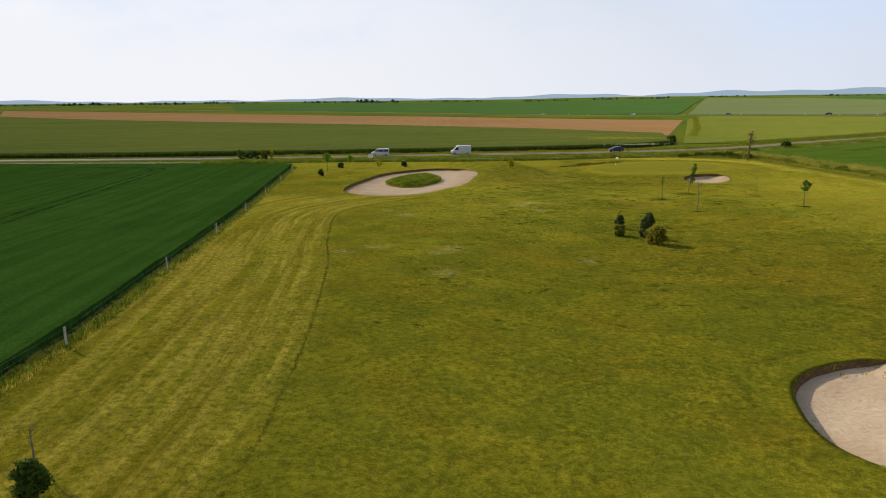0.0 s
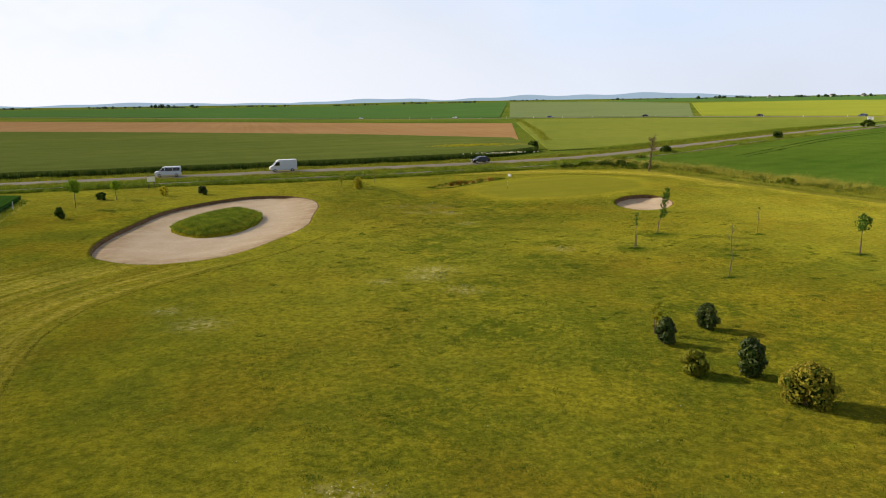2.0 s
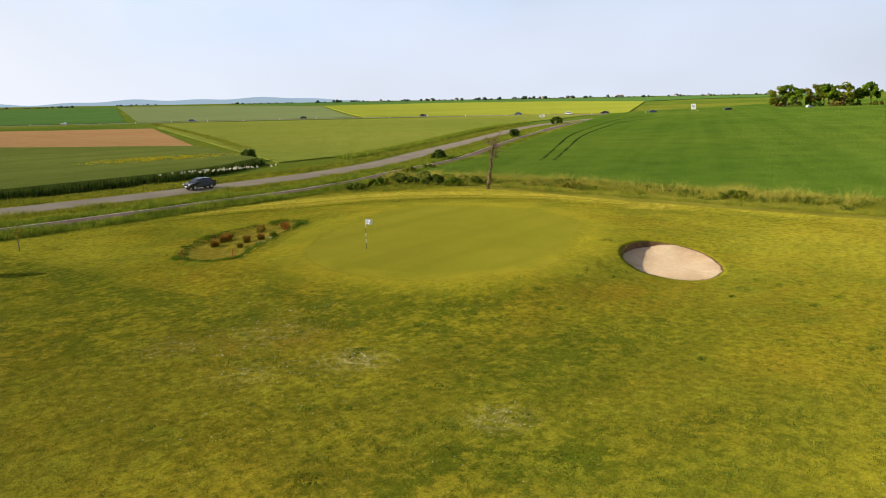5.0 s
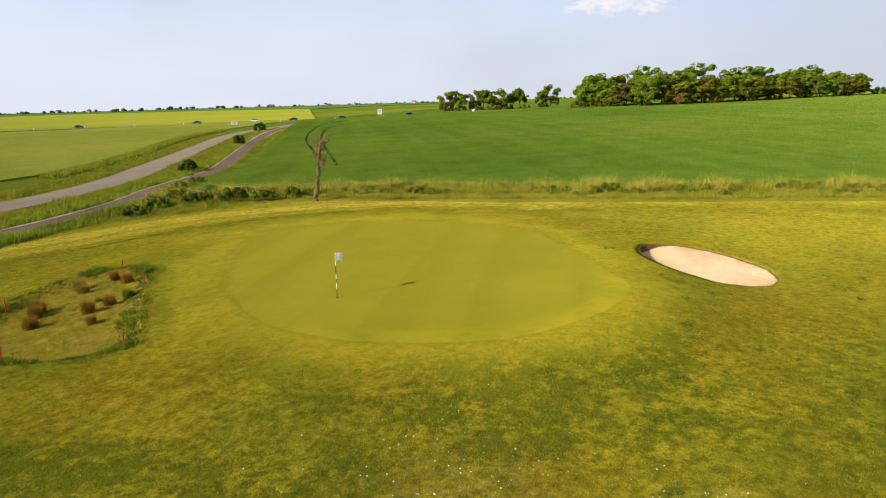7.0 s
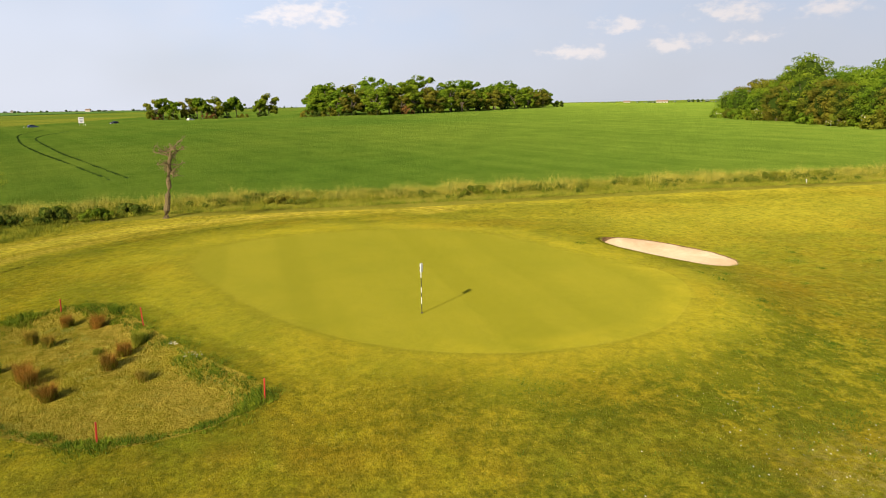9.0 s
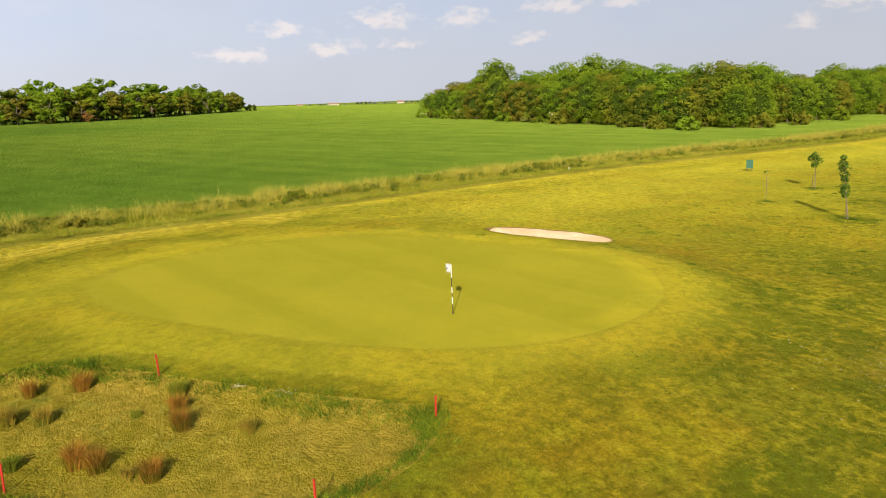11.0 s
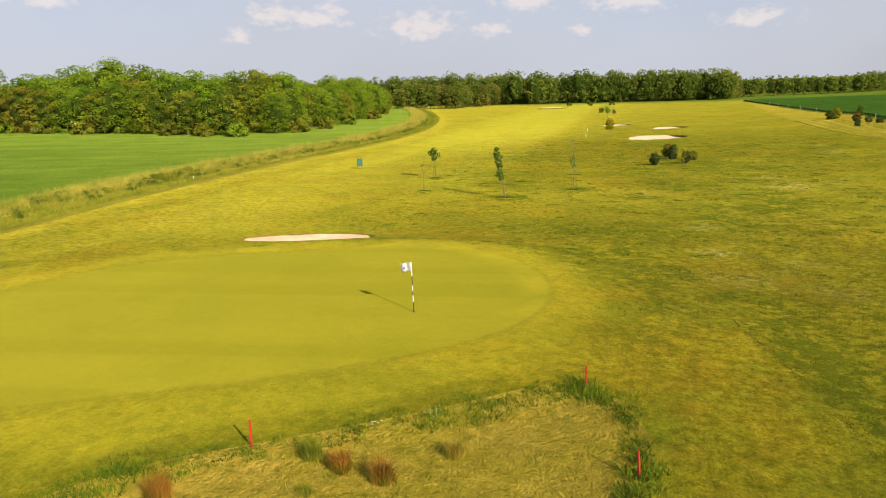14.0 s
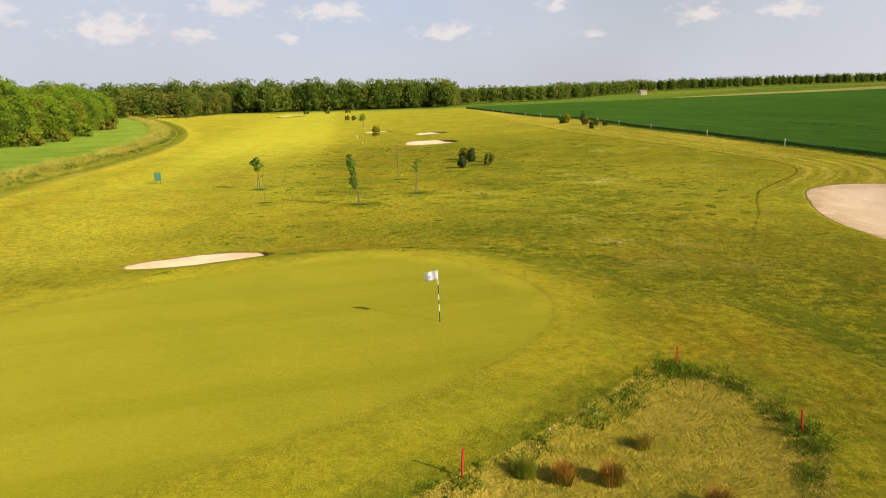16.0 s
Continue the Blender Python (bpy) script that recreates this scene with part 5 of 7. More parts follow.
for i, (x, y) in enumerate(((400, 272), (403, 264), (406, 255), (409, 246), (412, 238), (415, 228), (418, 218), (306, 176), (304, 172), (301, 166), (298, 158), (295, 147), (300, 134), (310, 122), (324, 109), (340, 98), (356, 84), (376, 66), (398, 50))):
    shrub("field_bush", x, y, 10.5 if i < 7 else 9.0, 3.9 - 0.6 * (i % 3), RUSTLEAF if i in (0, 3, 12) else OLIVE if i % 2 else HEDGELEAF, "russet-leaved bush under the grove trees" if i in (0, 3, 12) else "olive bush under the grove trees" if i % 2 else "dark green bush under the grove trees", 90 + i, 0.35, 50, 12, "bush", "bushes of the grove")
# understorey and blossom at the wood edge
for i, (x, y) in enumerate(((209, 41), (203, 40), (190, 38.5), (170, 35.5), (150, 33), (128, 30), (111, 28), (106, 12), (106.5, -2), (110, -22), (117, -53), (131, -91), (199, 40), (160, 34), (119, 29))):
    shrub("hedge_bush", x, y, 6.5, 3.4, OLIVE if i % 3 else OAK, "leafy bush at the foot of the wood" if i not in (0, 2, 4, 13) else "bush with cream blossom at the wood edge", 120 + i, 0.30, 60, 13, "bush", "bushes of the wood edge", flower=BLOSSOM if i in (0, 2, 4, 13) else None)

# -- bushes and young trees of the course --
shrub("golden_bush", 20.9, 55.6, 2.5, 1.85, OCHRELEAF, "ragged golden-leaved bush with a dark foot", 1, 0.09, 90, 30, core=0.55)
shrub("dark_bush", 20.4, 59.0, 1.4, 1.95, DARKLEAF, "upright dark evergreen bush on the fairway", 2, 0.10, 90, 18, group="bushes on the fairway")
shrub("dark_bush", 22.3, 66.2, 1.25, 1.55, DARKLEAF, "upright dark evergreen bush on the fairway", 3, 0.10, 90, 18, group="bushes on the fairway")
shrub("dark_bush", 18.6, 64.2, 1.1, 1.5, DARKLEAF, "upright dark evergreen bush beside a golden sprig", 4, 0.10, 90, 18, group="bushes on the fairway")
shrub("green_bush", 17.8, 59.8, 1.4, 1.2, OLIVE, "low olive-green bush beside dark evergreens", 5, 0.10, 90, 16, group="bushes on the fairway")
shrub("golden_sprig", 18.9, 65.9, 0.6, 2.1, GOLDLEAF, "thin golden-leaved sprig behind a dark bush", 6, 0.09, 26, 9, core=0.0)
shrub("golden_bush", 6.9, 148.0, 1.8, 2.0, GOLDLEAF, "small upright golden bush near the path", 7, 0.09, 90, 20, core=0.3)
shrub("dark_bush", -17.6, 145.2, 2.2, 1.3, DARKLEAF, "low dark bush beyond the large bunker", 8, 0.10, 80, 14)
shrub("dark_bush", -31.7, 141.8, 1.5, 1.2, HEDGELEAF, "small round dark bush by young trees", 9, 0.10, 80, 12)
shrub("conical_bush", -31.5, 123.4, 1.1, 1.5, HEDGELEAF, "small conical dark green bush", 10, 0.09, 70, 14)
shrub("golden_bush", -23.4, 145.0, 1.6, 1.5, GOLDLEAF, "sparse yellow-green bush beyond the bunker", 12, 0.10, 40, 12, core=0.3)
shrub("green_bush", -11.0, 4.3, 1.35, 1.5, HEDGELEAF, "dark green bush in the rough near the fence", 13, 0.09, 90, 16)
shrub("golden_bush", 36.9, -12.0, 2.2, 2.6, GOLDLEAF, "upright golden bush in front of a far bunker", 14, 0.16, 90, 18, core=0.2)
for i, (x, y, w, h, leaf) in enumerate(((-11.9, -25, 2.6, 2.4, GOLDLEAF), (-14, -13, 2.2, 1.6, RUSTLEAF), (-15.2, -8, 1.8, 1.3, HEDGELEAF), (-16.4, -4, 1.6, 1.1, HEDGELEAF), (-10.5, -23, 2.4, 1.8, HEDGELEAF), (-17.5, -30, 2.0, 3.0, SAPLEAF))):
    shrub("rough_bush", x, y, w, h, leaf, ("golden-topped bush near the fence", "reddish-brown bush near the fence", "low dark bush near the fence", "low dark bush near the fence", "dark green bush beside a golden one", "airy light green bush near the fence")[i], 150 + i, 0.13, 60, 13, group="bushes by the fence")
for i, (x, y, w, h) in enumerate(((53, -123, 2.6, 1.8), (50, -118, 2.2, 1.6), (47, -112, 2.0, 1.4), (62, -236, 4, 2), (72, -228, 4, 2.2), (84, -232, 3.5, 2))):
    shrub("far_bush", x, y, w, h, HEDGELEAF if i % 2 else OLIVE, "small dark bush far down the fairway", 160 + i, 0.18, 50, 10, group="far fairway bushes")

# hedge masses by the road
for i, (x, y, w, h, l, t, leaf) in enumerate(((-59.6, 163.6, 4.2, 2.4, 2.6, 4, HEDGELEAF), (84.0, 189.8, 3.0, 1.7, 1.3, 30, HEDGELEAF), (136, 220.8, 4.0, 2.2, 1.3, 30, HEDGELEAF), (204, 264.5, 6.0, 2.6, 1.5, 30, HEDGELEAF), (50.5, 167.0, 3.4, 0.9, 1.6, 15, BRAMBLE), (54.6, 168.2, 3.6, 1.1, 1.5, 20, WEED), (58.6, 166.4, 3.2, 1.1, 1.5, -30, BRAMBLE), (60.6, 163.2, 3.4, 1.4, 1.3, -50, BRAMBLE), (61.4, 160.0, 2.6, 1.1, 1.4, -70, WEED), (63.4, 158.0, 2.4, 1.2, 1.2, -70, BRAMBLE), (64.4, 164.5, 3.4, 1.0, 1.4, -50, WEED), (66.0, 175.6, 3.6, 1.1, 1.5, 30, OLIVE), (71.5, 177.6, 3.0, 1.0, 1.5, 20, BRAMBLE), (60.8, 171.0, 3.4, 1.0, 1.6, 25, BRAMBLE), (56.6, 169.8, 3.0, 0.8, 1.6, 20, BRAMBLE), (63.8, 169.0, 3.2, 1.2, 1.4, 0, BRAMBLE), (70.8, 126, 2.4, 1.15, 2.2, -78, OLIVE), (76.6, 92, 2.4, 1.1, 2.2, -82, OLIVE), (77.8, 86, 2.0, 1.0, 2.0, -82, OLIVE), (67.8, 145, 2.2, 0.9, 1.8, -85, OLIVE), (79.4, 60, 2.2, 0.9, 1.8, -85, OLIVE), (58, 214, 3.5, 2.2, 1.3, 20, HEDGELEAF))):
    shrub("hedge", x, y, w, h, leaf, "long dense dark green hedge by the road" if i == 0 else "rounded dark green bush on the verge" if i < 4 or i == 11 else "ragged bramble thicket in the grassy bank", 170 + i, 0.13, 110, 24, "hedge" if i == 0 else "bush", "", l, t, core=0.7 if i < 4 else 0.35)
for i, (x, y, w, h) in enumerate(((-63.8, 164.4, 1.3, 3.0), (-57.6, 164.6, 1.5, 2.9), (-55.2, 164.3, 1.2, 3.2))):
    shrub("elder_bush", x, y, w, h, (BRAMBLE, OLIVE, GOLDLEAF)[i], "pale yellow-green sprays rising out of a dark hedge", 210 + i, 0.13, 50, 14, group="sprays over the hedge", core=0.3)


def sapling(name, x, y, height, label, leaf=SAPLEAF, lean=(0, 0), tufts=(), stake=0.0, seed=1, size=0.10, per=26, twigs=5, bark=PALEBARK, r0=0.045):
    """A young planted tree: thin stem, twigs, leaf tufts, and sometimes a stake. tufts: height, radius, offset x, y, all in metres."""
    rng = np.random.default_rng(seed)
    ob = root(name, x, y)
    bm = bmesh.new()
    top = Vector((lean[0], lean[1], height))
    pts = [Vector((0, 0, -0.15)), top * 0.35 + Vector((rng.normal(0, 0.04), rng.normal(0, 0.04), 0)), top * 0.7, top]
    tube(bm, pts, (r0, r0 * 0.8, r0 * 0.5, 0.008), 6)
    for i in range(twigs):
        u = rng.uniform(0.45, 0.95)
        a, l = rng.uniform(0, 6.28), height * 0.16 * rng.uniform(0.6, 1.3)
        p = top * u
        tube(bm, [p, p + Vector((math.cos(a) * l * 0.5, math.sin(a) * l * 0.5, l * 0.5)), p + Vector((math.cos(a) * l * 0.8, math.sin(a) * l * 0.8, l * 1.0))], (0.014, 0.010, 0.004), 4)
    part("stem", bm, bark, ob)
    if tufts:
        crown_mesh("leaves", [(lean[0] * t[0] / height + t[2], lean[1] * t[0] / height + t[3], t[0], t[1]) for t in tufts], per, size, leaf, ob, seed)
    if stake:
        bm = bmesh.new()
        tube(bm, [(0.18, 0.1, -0.2), (0.18, 0.1, stake)], (0.03, 0.027), 6)
        part("stake", bm, WOOD, ob)
        bm = bmesh.new()
        tube(bm, [(0.19, 0.1, stake * 0.9), (0.0, 0.0, stake * 0.9)], (0.012, 0.012), 4)
        part("tie", bm, BLACKPAINT, ob)
    return tagged(ob, label, "young tree", "young trees on the course")


sapling("young_tree", 33.9, 95.4, 4.6, "tall slender young tree with a narrow leafy column", lean=(0.85, -0.2), tufts=[(4.5, 0.24, 0, 0), (4.1, 0.34, 0.05, 0.05), (3.7, 0.40, -0.05, 0), (3.3, 0.34, 0.05, 0), (2.9, 0.30, 0, 0.05), (2.4, 0.34, 0.12, 0), (2.1, 0.38, 0.2, -0.1), (1.8, 0.26, 0.1, 0), (3.9, 0.3, 0.1, -0.1)], stake=1.3, seed=1, per=60)
sapling("young_tree", 28.6, 89.2, 3.3, "thin young tree with few leaves at its top", lean=(0.1, 0.1), tufts=[(3.1, 0.22, 0, 0), (2.7, 0.28, 0.05, 0), (2.3, 0.22, -0.05, 0)], stake=1.2, seed=2, per=22)
sapling("young_tree", 30.6, 77.2, 4.2, "bare thin young tree without leaves", tufts=[(3.9, 0.2, 0, 0)], seed=3, per=7, twigs=9)
sapling("young_tree", 45.8, 81.8, 3.3, "young tree with a dense round leafy head", lean=(0.1, 0), tufts=[(3.2, 0.40, 0, 0), (2.9, 0.48, 0.2, 0.1), (2.7, 0.45, -0.28, 0), (2.5, 0.40, 0.1, -0.25), (2.3, 0.32, 0, 0.1), (3.0, 0.4, 0.3, -0.1)], stake=1.4, seed=4, size=0.13, per=46)
sapling("young_tree", 43.2, 92.4, 2.8, "bare spindly young tree", seed=5, twigs=8, tufts=[(2.6, 0.2, 0, 0)], per=5, r0=0.022)
sapling("young_tree", -32.6, 133.0, 3.9, "small round-headed tree with pale green leaves", tufts=[(3.6, 0.55, 0, 0), (3.2, 0.65, 0.35, 0.1), (3.1, 0.6, -0.4, 0), (2.7, 0.6, 0.1, -0.35), (2.8, 0.5, 0, 0.4), (2.4, 0.4, 0.2, 0)], seed=7, size=0.15, per=120, leaf=OAK, r0=0.07)
sapling("young_tree", -29.5, 141.7, 2.7, "small round-headed tree with pale green leaves", tufts=[(2.5, 0.42, 0, 0), (2.2, 0.5, 0.25, 0.1), (2.1, 0.48, -0.3, 0), (1.8, 0.42, 0.1, -0.25), (1.9, 0.4, 0, 0.3)], seed=8, size=0.14, per=120, leaf=OAK, r0=0.06)
sapling("young_tree", 4.3, 152.3, 2.0, "small bushy young tree with olive leaves", tufts=[(1.8, 0.32, 0, 0), (1.5, 0.42, 0.15, 0.1), (1.3, 0.42, -0.2, 0), (1.0, 0.34, 0.1, -0.1)], seed=9, leaf=OLIVE, per=44)
sapling("young_tree", 10.4, 156.9, 2.2, "thin young tree with sparse leaves near the path", tufts=[(1.9, 0.32, 0, 0), (1.6, 0.36, 0.12, 0), (1.3, 0.32, -0.1, 0.1)], seed=10, leaf=OLIVE, per=34)
sapling("young_tree", 42.5, -53.7, 4.2, "small dark-headed tree beyond the bunkers", tufts=[(3.8, 0.7, 0, 0), (3.3, 0.8, 0.4, 0), (3.0, 0.7, -0.4, 0.2), (2.6, 0.6, 0, -0.3)], seed=11, size=0.2, per=40, leaf=OAK, r0=0.08)
sapling("young_tree", -12.4, 6.5, 1.7, "thin bare young shrub in the rough", seed=12, twigs=12, tufts=[(1.4, 0.25, 0, 0)], per=6, leaf=OLIVE)


def dead_tree(x, y, height):
    """A dead tree: a slim crooked trunk with stubs, and a wide tangle of bare crooked branches at its top."""
    rng = np.random.default_rng(5)
    ob = root("dead_tree", x, y, H(x, y) + 0.3)
    k = height
    bends = ((0, 0.30, -0.05), (0.02, 0.22, 0.06), (0.10, 0.10, 0.15), (-0.04, -0.02, 0.26), (0.10, -0.18, 0.36), (0.02, -0.16, 0.46), (0.12, -0.30, 0.56), (0.03, -0.36, 0.66), (0.10, -0.50, 0.75), (0.06, -0.62, 0.84))
    trunk = [Vector((a, b, c * k)) for a, b, c in bends]
    bm = bmesh.new()
    tube(bm, trunk, (0.34, 0.28, 0.23, 0.24, 0.20, 0.21, 0.18, 0.17, 0.14, 0.07), 10)
    for i in range(9):
        p = trunk[1 + i % 7].lerp(trunk[2 + i % 7], rng.uniform(0, 1))
        a = rng.uniform(0, 6.28)
        d = Vector((math.cos(a), math.sin(a), rng.uniform(0.1, 0.8)))
        tube(bm, [p + d * 0.08, p + d * rng.uniform(0.26, 0.42)], (0.07, 0.025), 5)
    part("trunk", bm, DEADWOOD, ob, "bare crooked trunk with broken stubs")
    for i in range(17):
        p = trunk[6 + i % 4] + Vector((0, 0, rng.uniform(-0.15, 0.15)))
        a, l = i * 2.4 + rng.normal(0, 0.4), rng.uniform(0.8, 1.9)
        rise = rng.uniform(-0.15, 0.75)
        way = Vector((math.cos(a), math.sin(a), rise)).normalized()
        pts = [p]
        for j in range(4):
            way = (way + Vector((rng.normal(0, 0.30), rng.normal(0, 0.30), rng.normal(0.0, 0.28)))).normalized()
            pts.append(pts[-1] + way * l / 4)
        bm = bmesh.new()
        tube(bm, pts, (0.085, 0.065, 0.045, 0.030, 0.012), 5)
        for j in range(13):
            n = int(rng.integers(1, 5))
            q = pts[n - 1].lerp(pts[n], rng.uniform(0, 1))
            w1 = Vector((rng.normal(0, 0.22), rng.normal(0, 0.22), rng.normal(0.05, 0.20)))
            e = q + w1 + Vector((rng.normal(0, 0.16), rng.normal(0, 0.16), rng.normal(0.0, 0.16)))
            tube(bm, [q, q + w1, e], (0.024, 0.016, 0.006), 4)
        part("branch", bm, DEADWOOD, ob)
    return tagged(ob, "dead crooked tree with bare tangled branches on the bank", "dead tree")


dead_tree(62.1, 153.9, 6.8)

# ---- long grass of the verges and the bank ----


def long_grass(name, places, height, material, label, count=6, seed=1, spread=0.3, width=0.04, lean=0.5):
    ob = blades(name, places, height, material, count, spread, width, lean, seed)
    return tagged(ob, label, "long grass", kind="stuff")


berm_t = np.gradient(BANKLINE, axis=0)
berm_t /= np.linalg.norm(berm_t, axis=1)[:, None]
berm_n = np.stack([-berm_t[:, 1], berm_t[:, 0]], -1)
rows = []
for o, dz in ((-3.4, -0.05), (-0.6, 0.12), (2.2, 0.42), (4.6, 0.5), (7.5, 0.3)):
    q = BANKLINE + berm_n * o
    rows.append(np.column_stack([q, land(q[:, 0], q[:, 1]) + dz]))
nb = len(BANKLINE)
bv = np.concatenate(rows)
bf = [(r * nb + i, r * nb + i + 1, (r + 1) * nb + i + 1, (r + 1) * nb + i) for r in range(4) for i in range(nb - 1)]
tagged(mesh_object("grass_bank", bv, bf, BANKSOD, smooth=True), "low rough grass bank between the course and the field", "bank", kind="structure")


def on_bank(places):
    d = gap(BANKLINE, places[:, 0], places[:, 1])
    return land(places[:, 0], places[:, 1]) + np.interp(d, (0, 0.6, 2.4, 4.6, 7.5), (0.05, 0.18, 0.45, 0.5, 0.3))


for lo, hi, n, h, mat, lab, sd in ((-2.8, 1.6, 7000, 0.34, VERGE, "green grass at the foot of the bank", 31), (1.6, 6.4, 8500, 1.0, STRAW, "tall straw-coloured seeding grass on the bank", 32), (0.4, 7.2, 11000, 0.58, VERGE, "tall green grass on the bank", 33), (-1.4, 5.6, 8000, 0.42, WEED, "green weeds among the bank grass", 34)):
    p = along(BANKLINE, lo, hi, int(n * 2.2), sd, 0.0, 0.92)
    p = p[np.random.default_rng(sd + 5).uniform(0, 1, len(p)) < 0.62 + 0.38 * np.sin(p[:, 0] * 0.31 + sd) * np.sin(p[:, 1] * 0.23 + 2 * sd)]
    lump = 0.35 + 0.65 * np.abs(np.sin(p[:, 0] * 0.9 + np.sin(p[:, 1] * 0.35 + sd)) * np.sin(p[:, 1] * 0.55 + sd))
    ob = blades("bank_grass", p, 1.3 * h * lump * (0.8 + 0.6 * np.random.default_rng(sd).uniform(0, 1, len(p))), mat, 9, 0.45, 0.013, 1.0, sd, None, on_bank(p) - 0.05)
    tagged(ob, lab, "long grass", kind="stuff")
bw = along(BANKLINE[BANKLINE[:, 1] > -60], 0.3, 5.5, 900, 36)
bw = bw[np.sin(bw[:, 0] * 0.7 + 1) * np.sin(bw[:, 1] * 0.33) > -0.35]
bank_weeds = new("bank_weeds")
crown_mesh("weed_leaves", [(x, y, z + 0.20, r) for x, y, z, r in zip(bw[:, 0], bw[:, 1], on_bank(bw), np.random.default_rng(37).uniform(0.20, 0.44, len(bw)))], 46, 0.085, BRAMBLE, bank_weeds, 36)["kind"] = "stuff"
tagged(bank_weeds, "dark leafy weeds low on the grassy bank", "weeds", kind="stuff")
crown_mesh("weed_leaves", [(p[0], p[1], z + 0.25 * h, 0.07 + 0.25 * h) for p, h, z in zip(wp[::3], wh[::3], mfloor(wp[::3, 0], wp[::3, 1]))], 34, 0.026, WEED, marsh, 38)["kind"] = "stuff"
pw = PATHLINE[(PATHLINE[:, 0] > -150) & (PATHLINE[:, 0] < 230)]
rw = ROADLINE[(ROADLINE[:, 0] > -170) & (ROADLINE[:, 0] < 260)]
ne = north_edge[north_edge[:, 0] > -180]
near_p = PATHLINE[(PATHLINE[:, 0] > -70) & (PATHLINE[:, 0] < 150)]
near_r = ROADLINE[(ROADLINE[:, 0] > -70) & (ROADLINE[:, 0] < 190)]
wave = lambda p, k: 0.45 + 0.55 * np.abs(np.sin(p[:, 0] * 0.37 + k) * np.sin(p[:, 0] * 0.11 + p[:, 1] * 0.23 + 2 * k))
for line, lo, hi, n, h, mat, lab, sd in ((near_p, -4.4, -1.9, 8500, 0.95, ROADGRASS, "deep green grass strip along the path", 41), (near_p, 1.9, 4.8, 8500, 0.80, ROADGRASS, "lank green grass strip between path and road", 42), (near_p, -3.6, -2.1, 3500, 1.1, WEED, "dark weeds along the path", 46), (near_r, 3.0, 8.0, 8500, 0.65, VERGE, "rough grass on the far side of the road", 43), (near_r, -6.0, -3.0, 6500, 0.70, VERGE, "lank yellow-green grass between road and path", 44), (near_p[near_p[:, 0] > 84], -7.0, -1.9, 4200, 0.6, VERGE, "yellow-green grass strip between path and crop", 40)):
    p = along(line, lo, hi, n, sd)
    long_grass("verge_grass", p, h * wave(p, sd), mat, lab, 9, sd, 0.40, 0.020, 0.8)
long_grass("verge_grass", np.vstack([along(pw, -4.0, -2.0, 2500, 39), along(pw, 2.0, 4.4, 2500, 38)]), 0.45, ROADGRASS, "rank grass on both sides of the path", 6, 39, 0.4, 0.05)
long_grass("crop_edge", along(ne, -1.2, 0.3, 8000, 45), 1.35, BARLEYBLADE, "standing barley along the field edge", 6, 45, 0.35, 0.07, 0.2)
thicket = np.random.default_rng(49).normal((57.5, 166.5), (5.5, 2.6), (2600, 2))
thicket = thicket[gap(MOWGREEN, thicket[:, 0], thicket[:, 1]) > 8.5]
long_grass("thicket_grass", thicket, 0.36, VERGE, "rank grass among the brambles at the end of the bank", 12, 49, 0.5, 0.016, 1.1)
yp = np.random.default_rng(58).normal((43, 219), (5.5, 2.2), (700, 2))
yp = yp[np.sin(yp[:, 0] * 1.1) * np.sin(yp[:, 1] * 0.9 + 1) > -0.1]
ob = blades("flowering_weeds", yp, 0.45, GOLDLEAF, 7, 0.35, 0.06, 0.6, 58, None, land(yp[:, 0], yp[:, 1]) + 1.15)
tagged(ob, "yellow flowering weeds standing out of the barley", "weeds", kind="stuff")
up_ = np.random.default_rng(59).normal((44, 192.6), (4.0, 0.8), (60, 2))
umbels = new("umbel_flowers")
crown_mesh("flower_heads", [(x, y, H(x, y) + 1.25, 0.17) for x, y in up_], 12, 0.09, BLOSSOM, umbels, 59)["kind"] = "stuff"
tagged(umbels, "cream umbel flowers along the barley edge", "flowers", kind="stuff")
dr = smooth_line([(72, 204), (86, 211), (110, 226), (135, 243), (170, 265), (205, 281)], 3.0)
long_grass("ditch_grass", along(dr, -1.5, 1.5, 4200, 47), 0.9, ROADGRASS, "dark tall growth in the ditch beyond the road", 8, 47, 0.5, 0.035)
long_grass("ditch_grass", along(smooth_line([(74, 250), (100, 345), (146, 530)], 4.0), -1.3, 1.3, 1200, 48), 0.7, VERGE, "rough growth along the ditch between fields", 6, 48, 0.8, 0.10)
fe = FENCE[(FENCE[:, 1] > -130) & (FENCE[:, 1] < 146)]
long_grass("crop_edge", along(fe, 0.9, 2.4, 6500, 51), 0.66, WHEATBLADE, "standing wheat along the field edge", 6, 51, 0.25, 0.03, 0.3)
long_grass("fence_weeds", along(fe, -0.5, 0.5, 2600, 52), 0.34, WEED, "weeds and grass along the fence line", 6, 52, 0.25, 0.03)
long_grass("fence_weeds", along(fe, -0.9, 0.6, 2600, 53), 0.28, STRAW, "dry grass along the fence line", 5, 53, 0.25, 0.02)

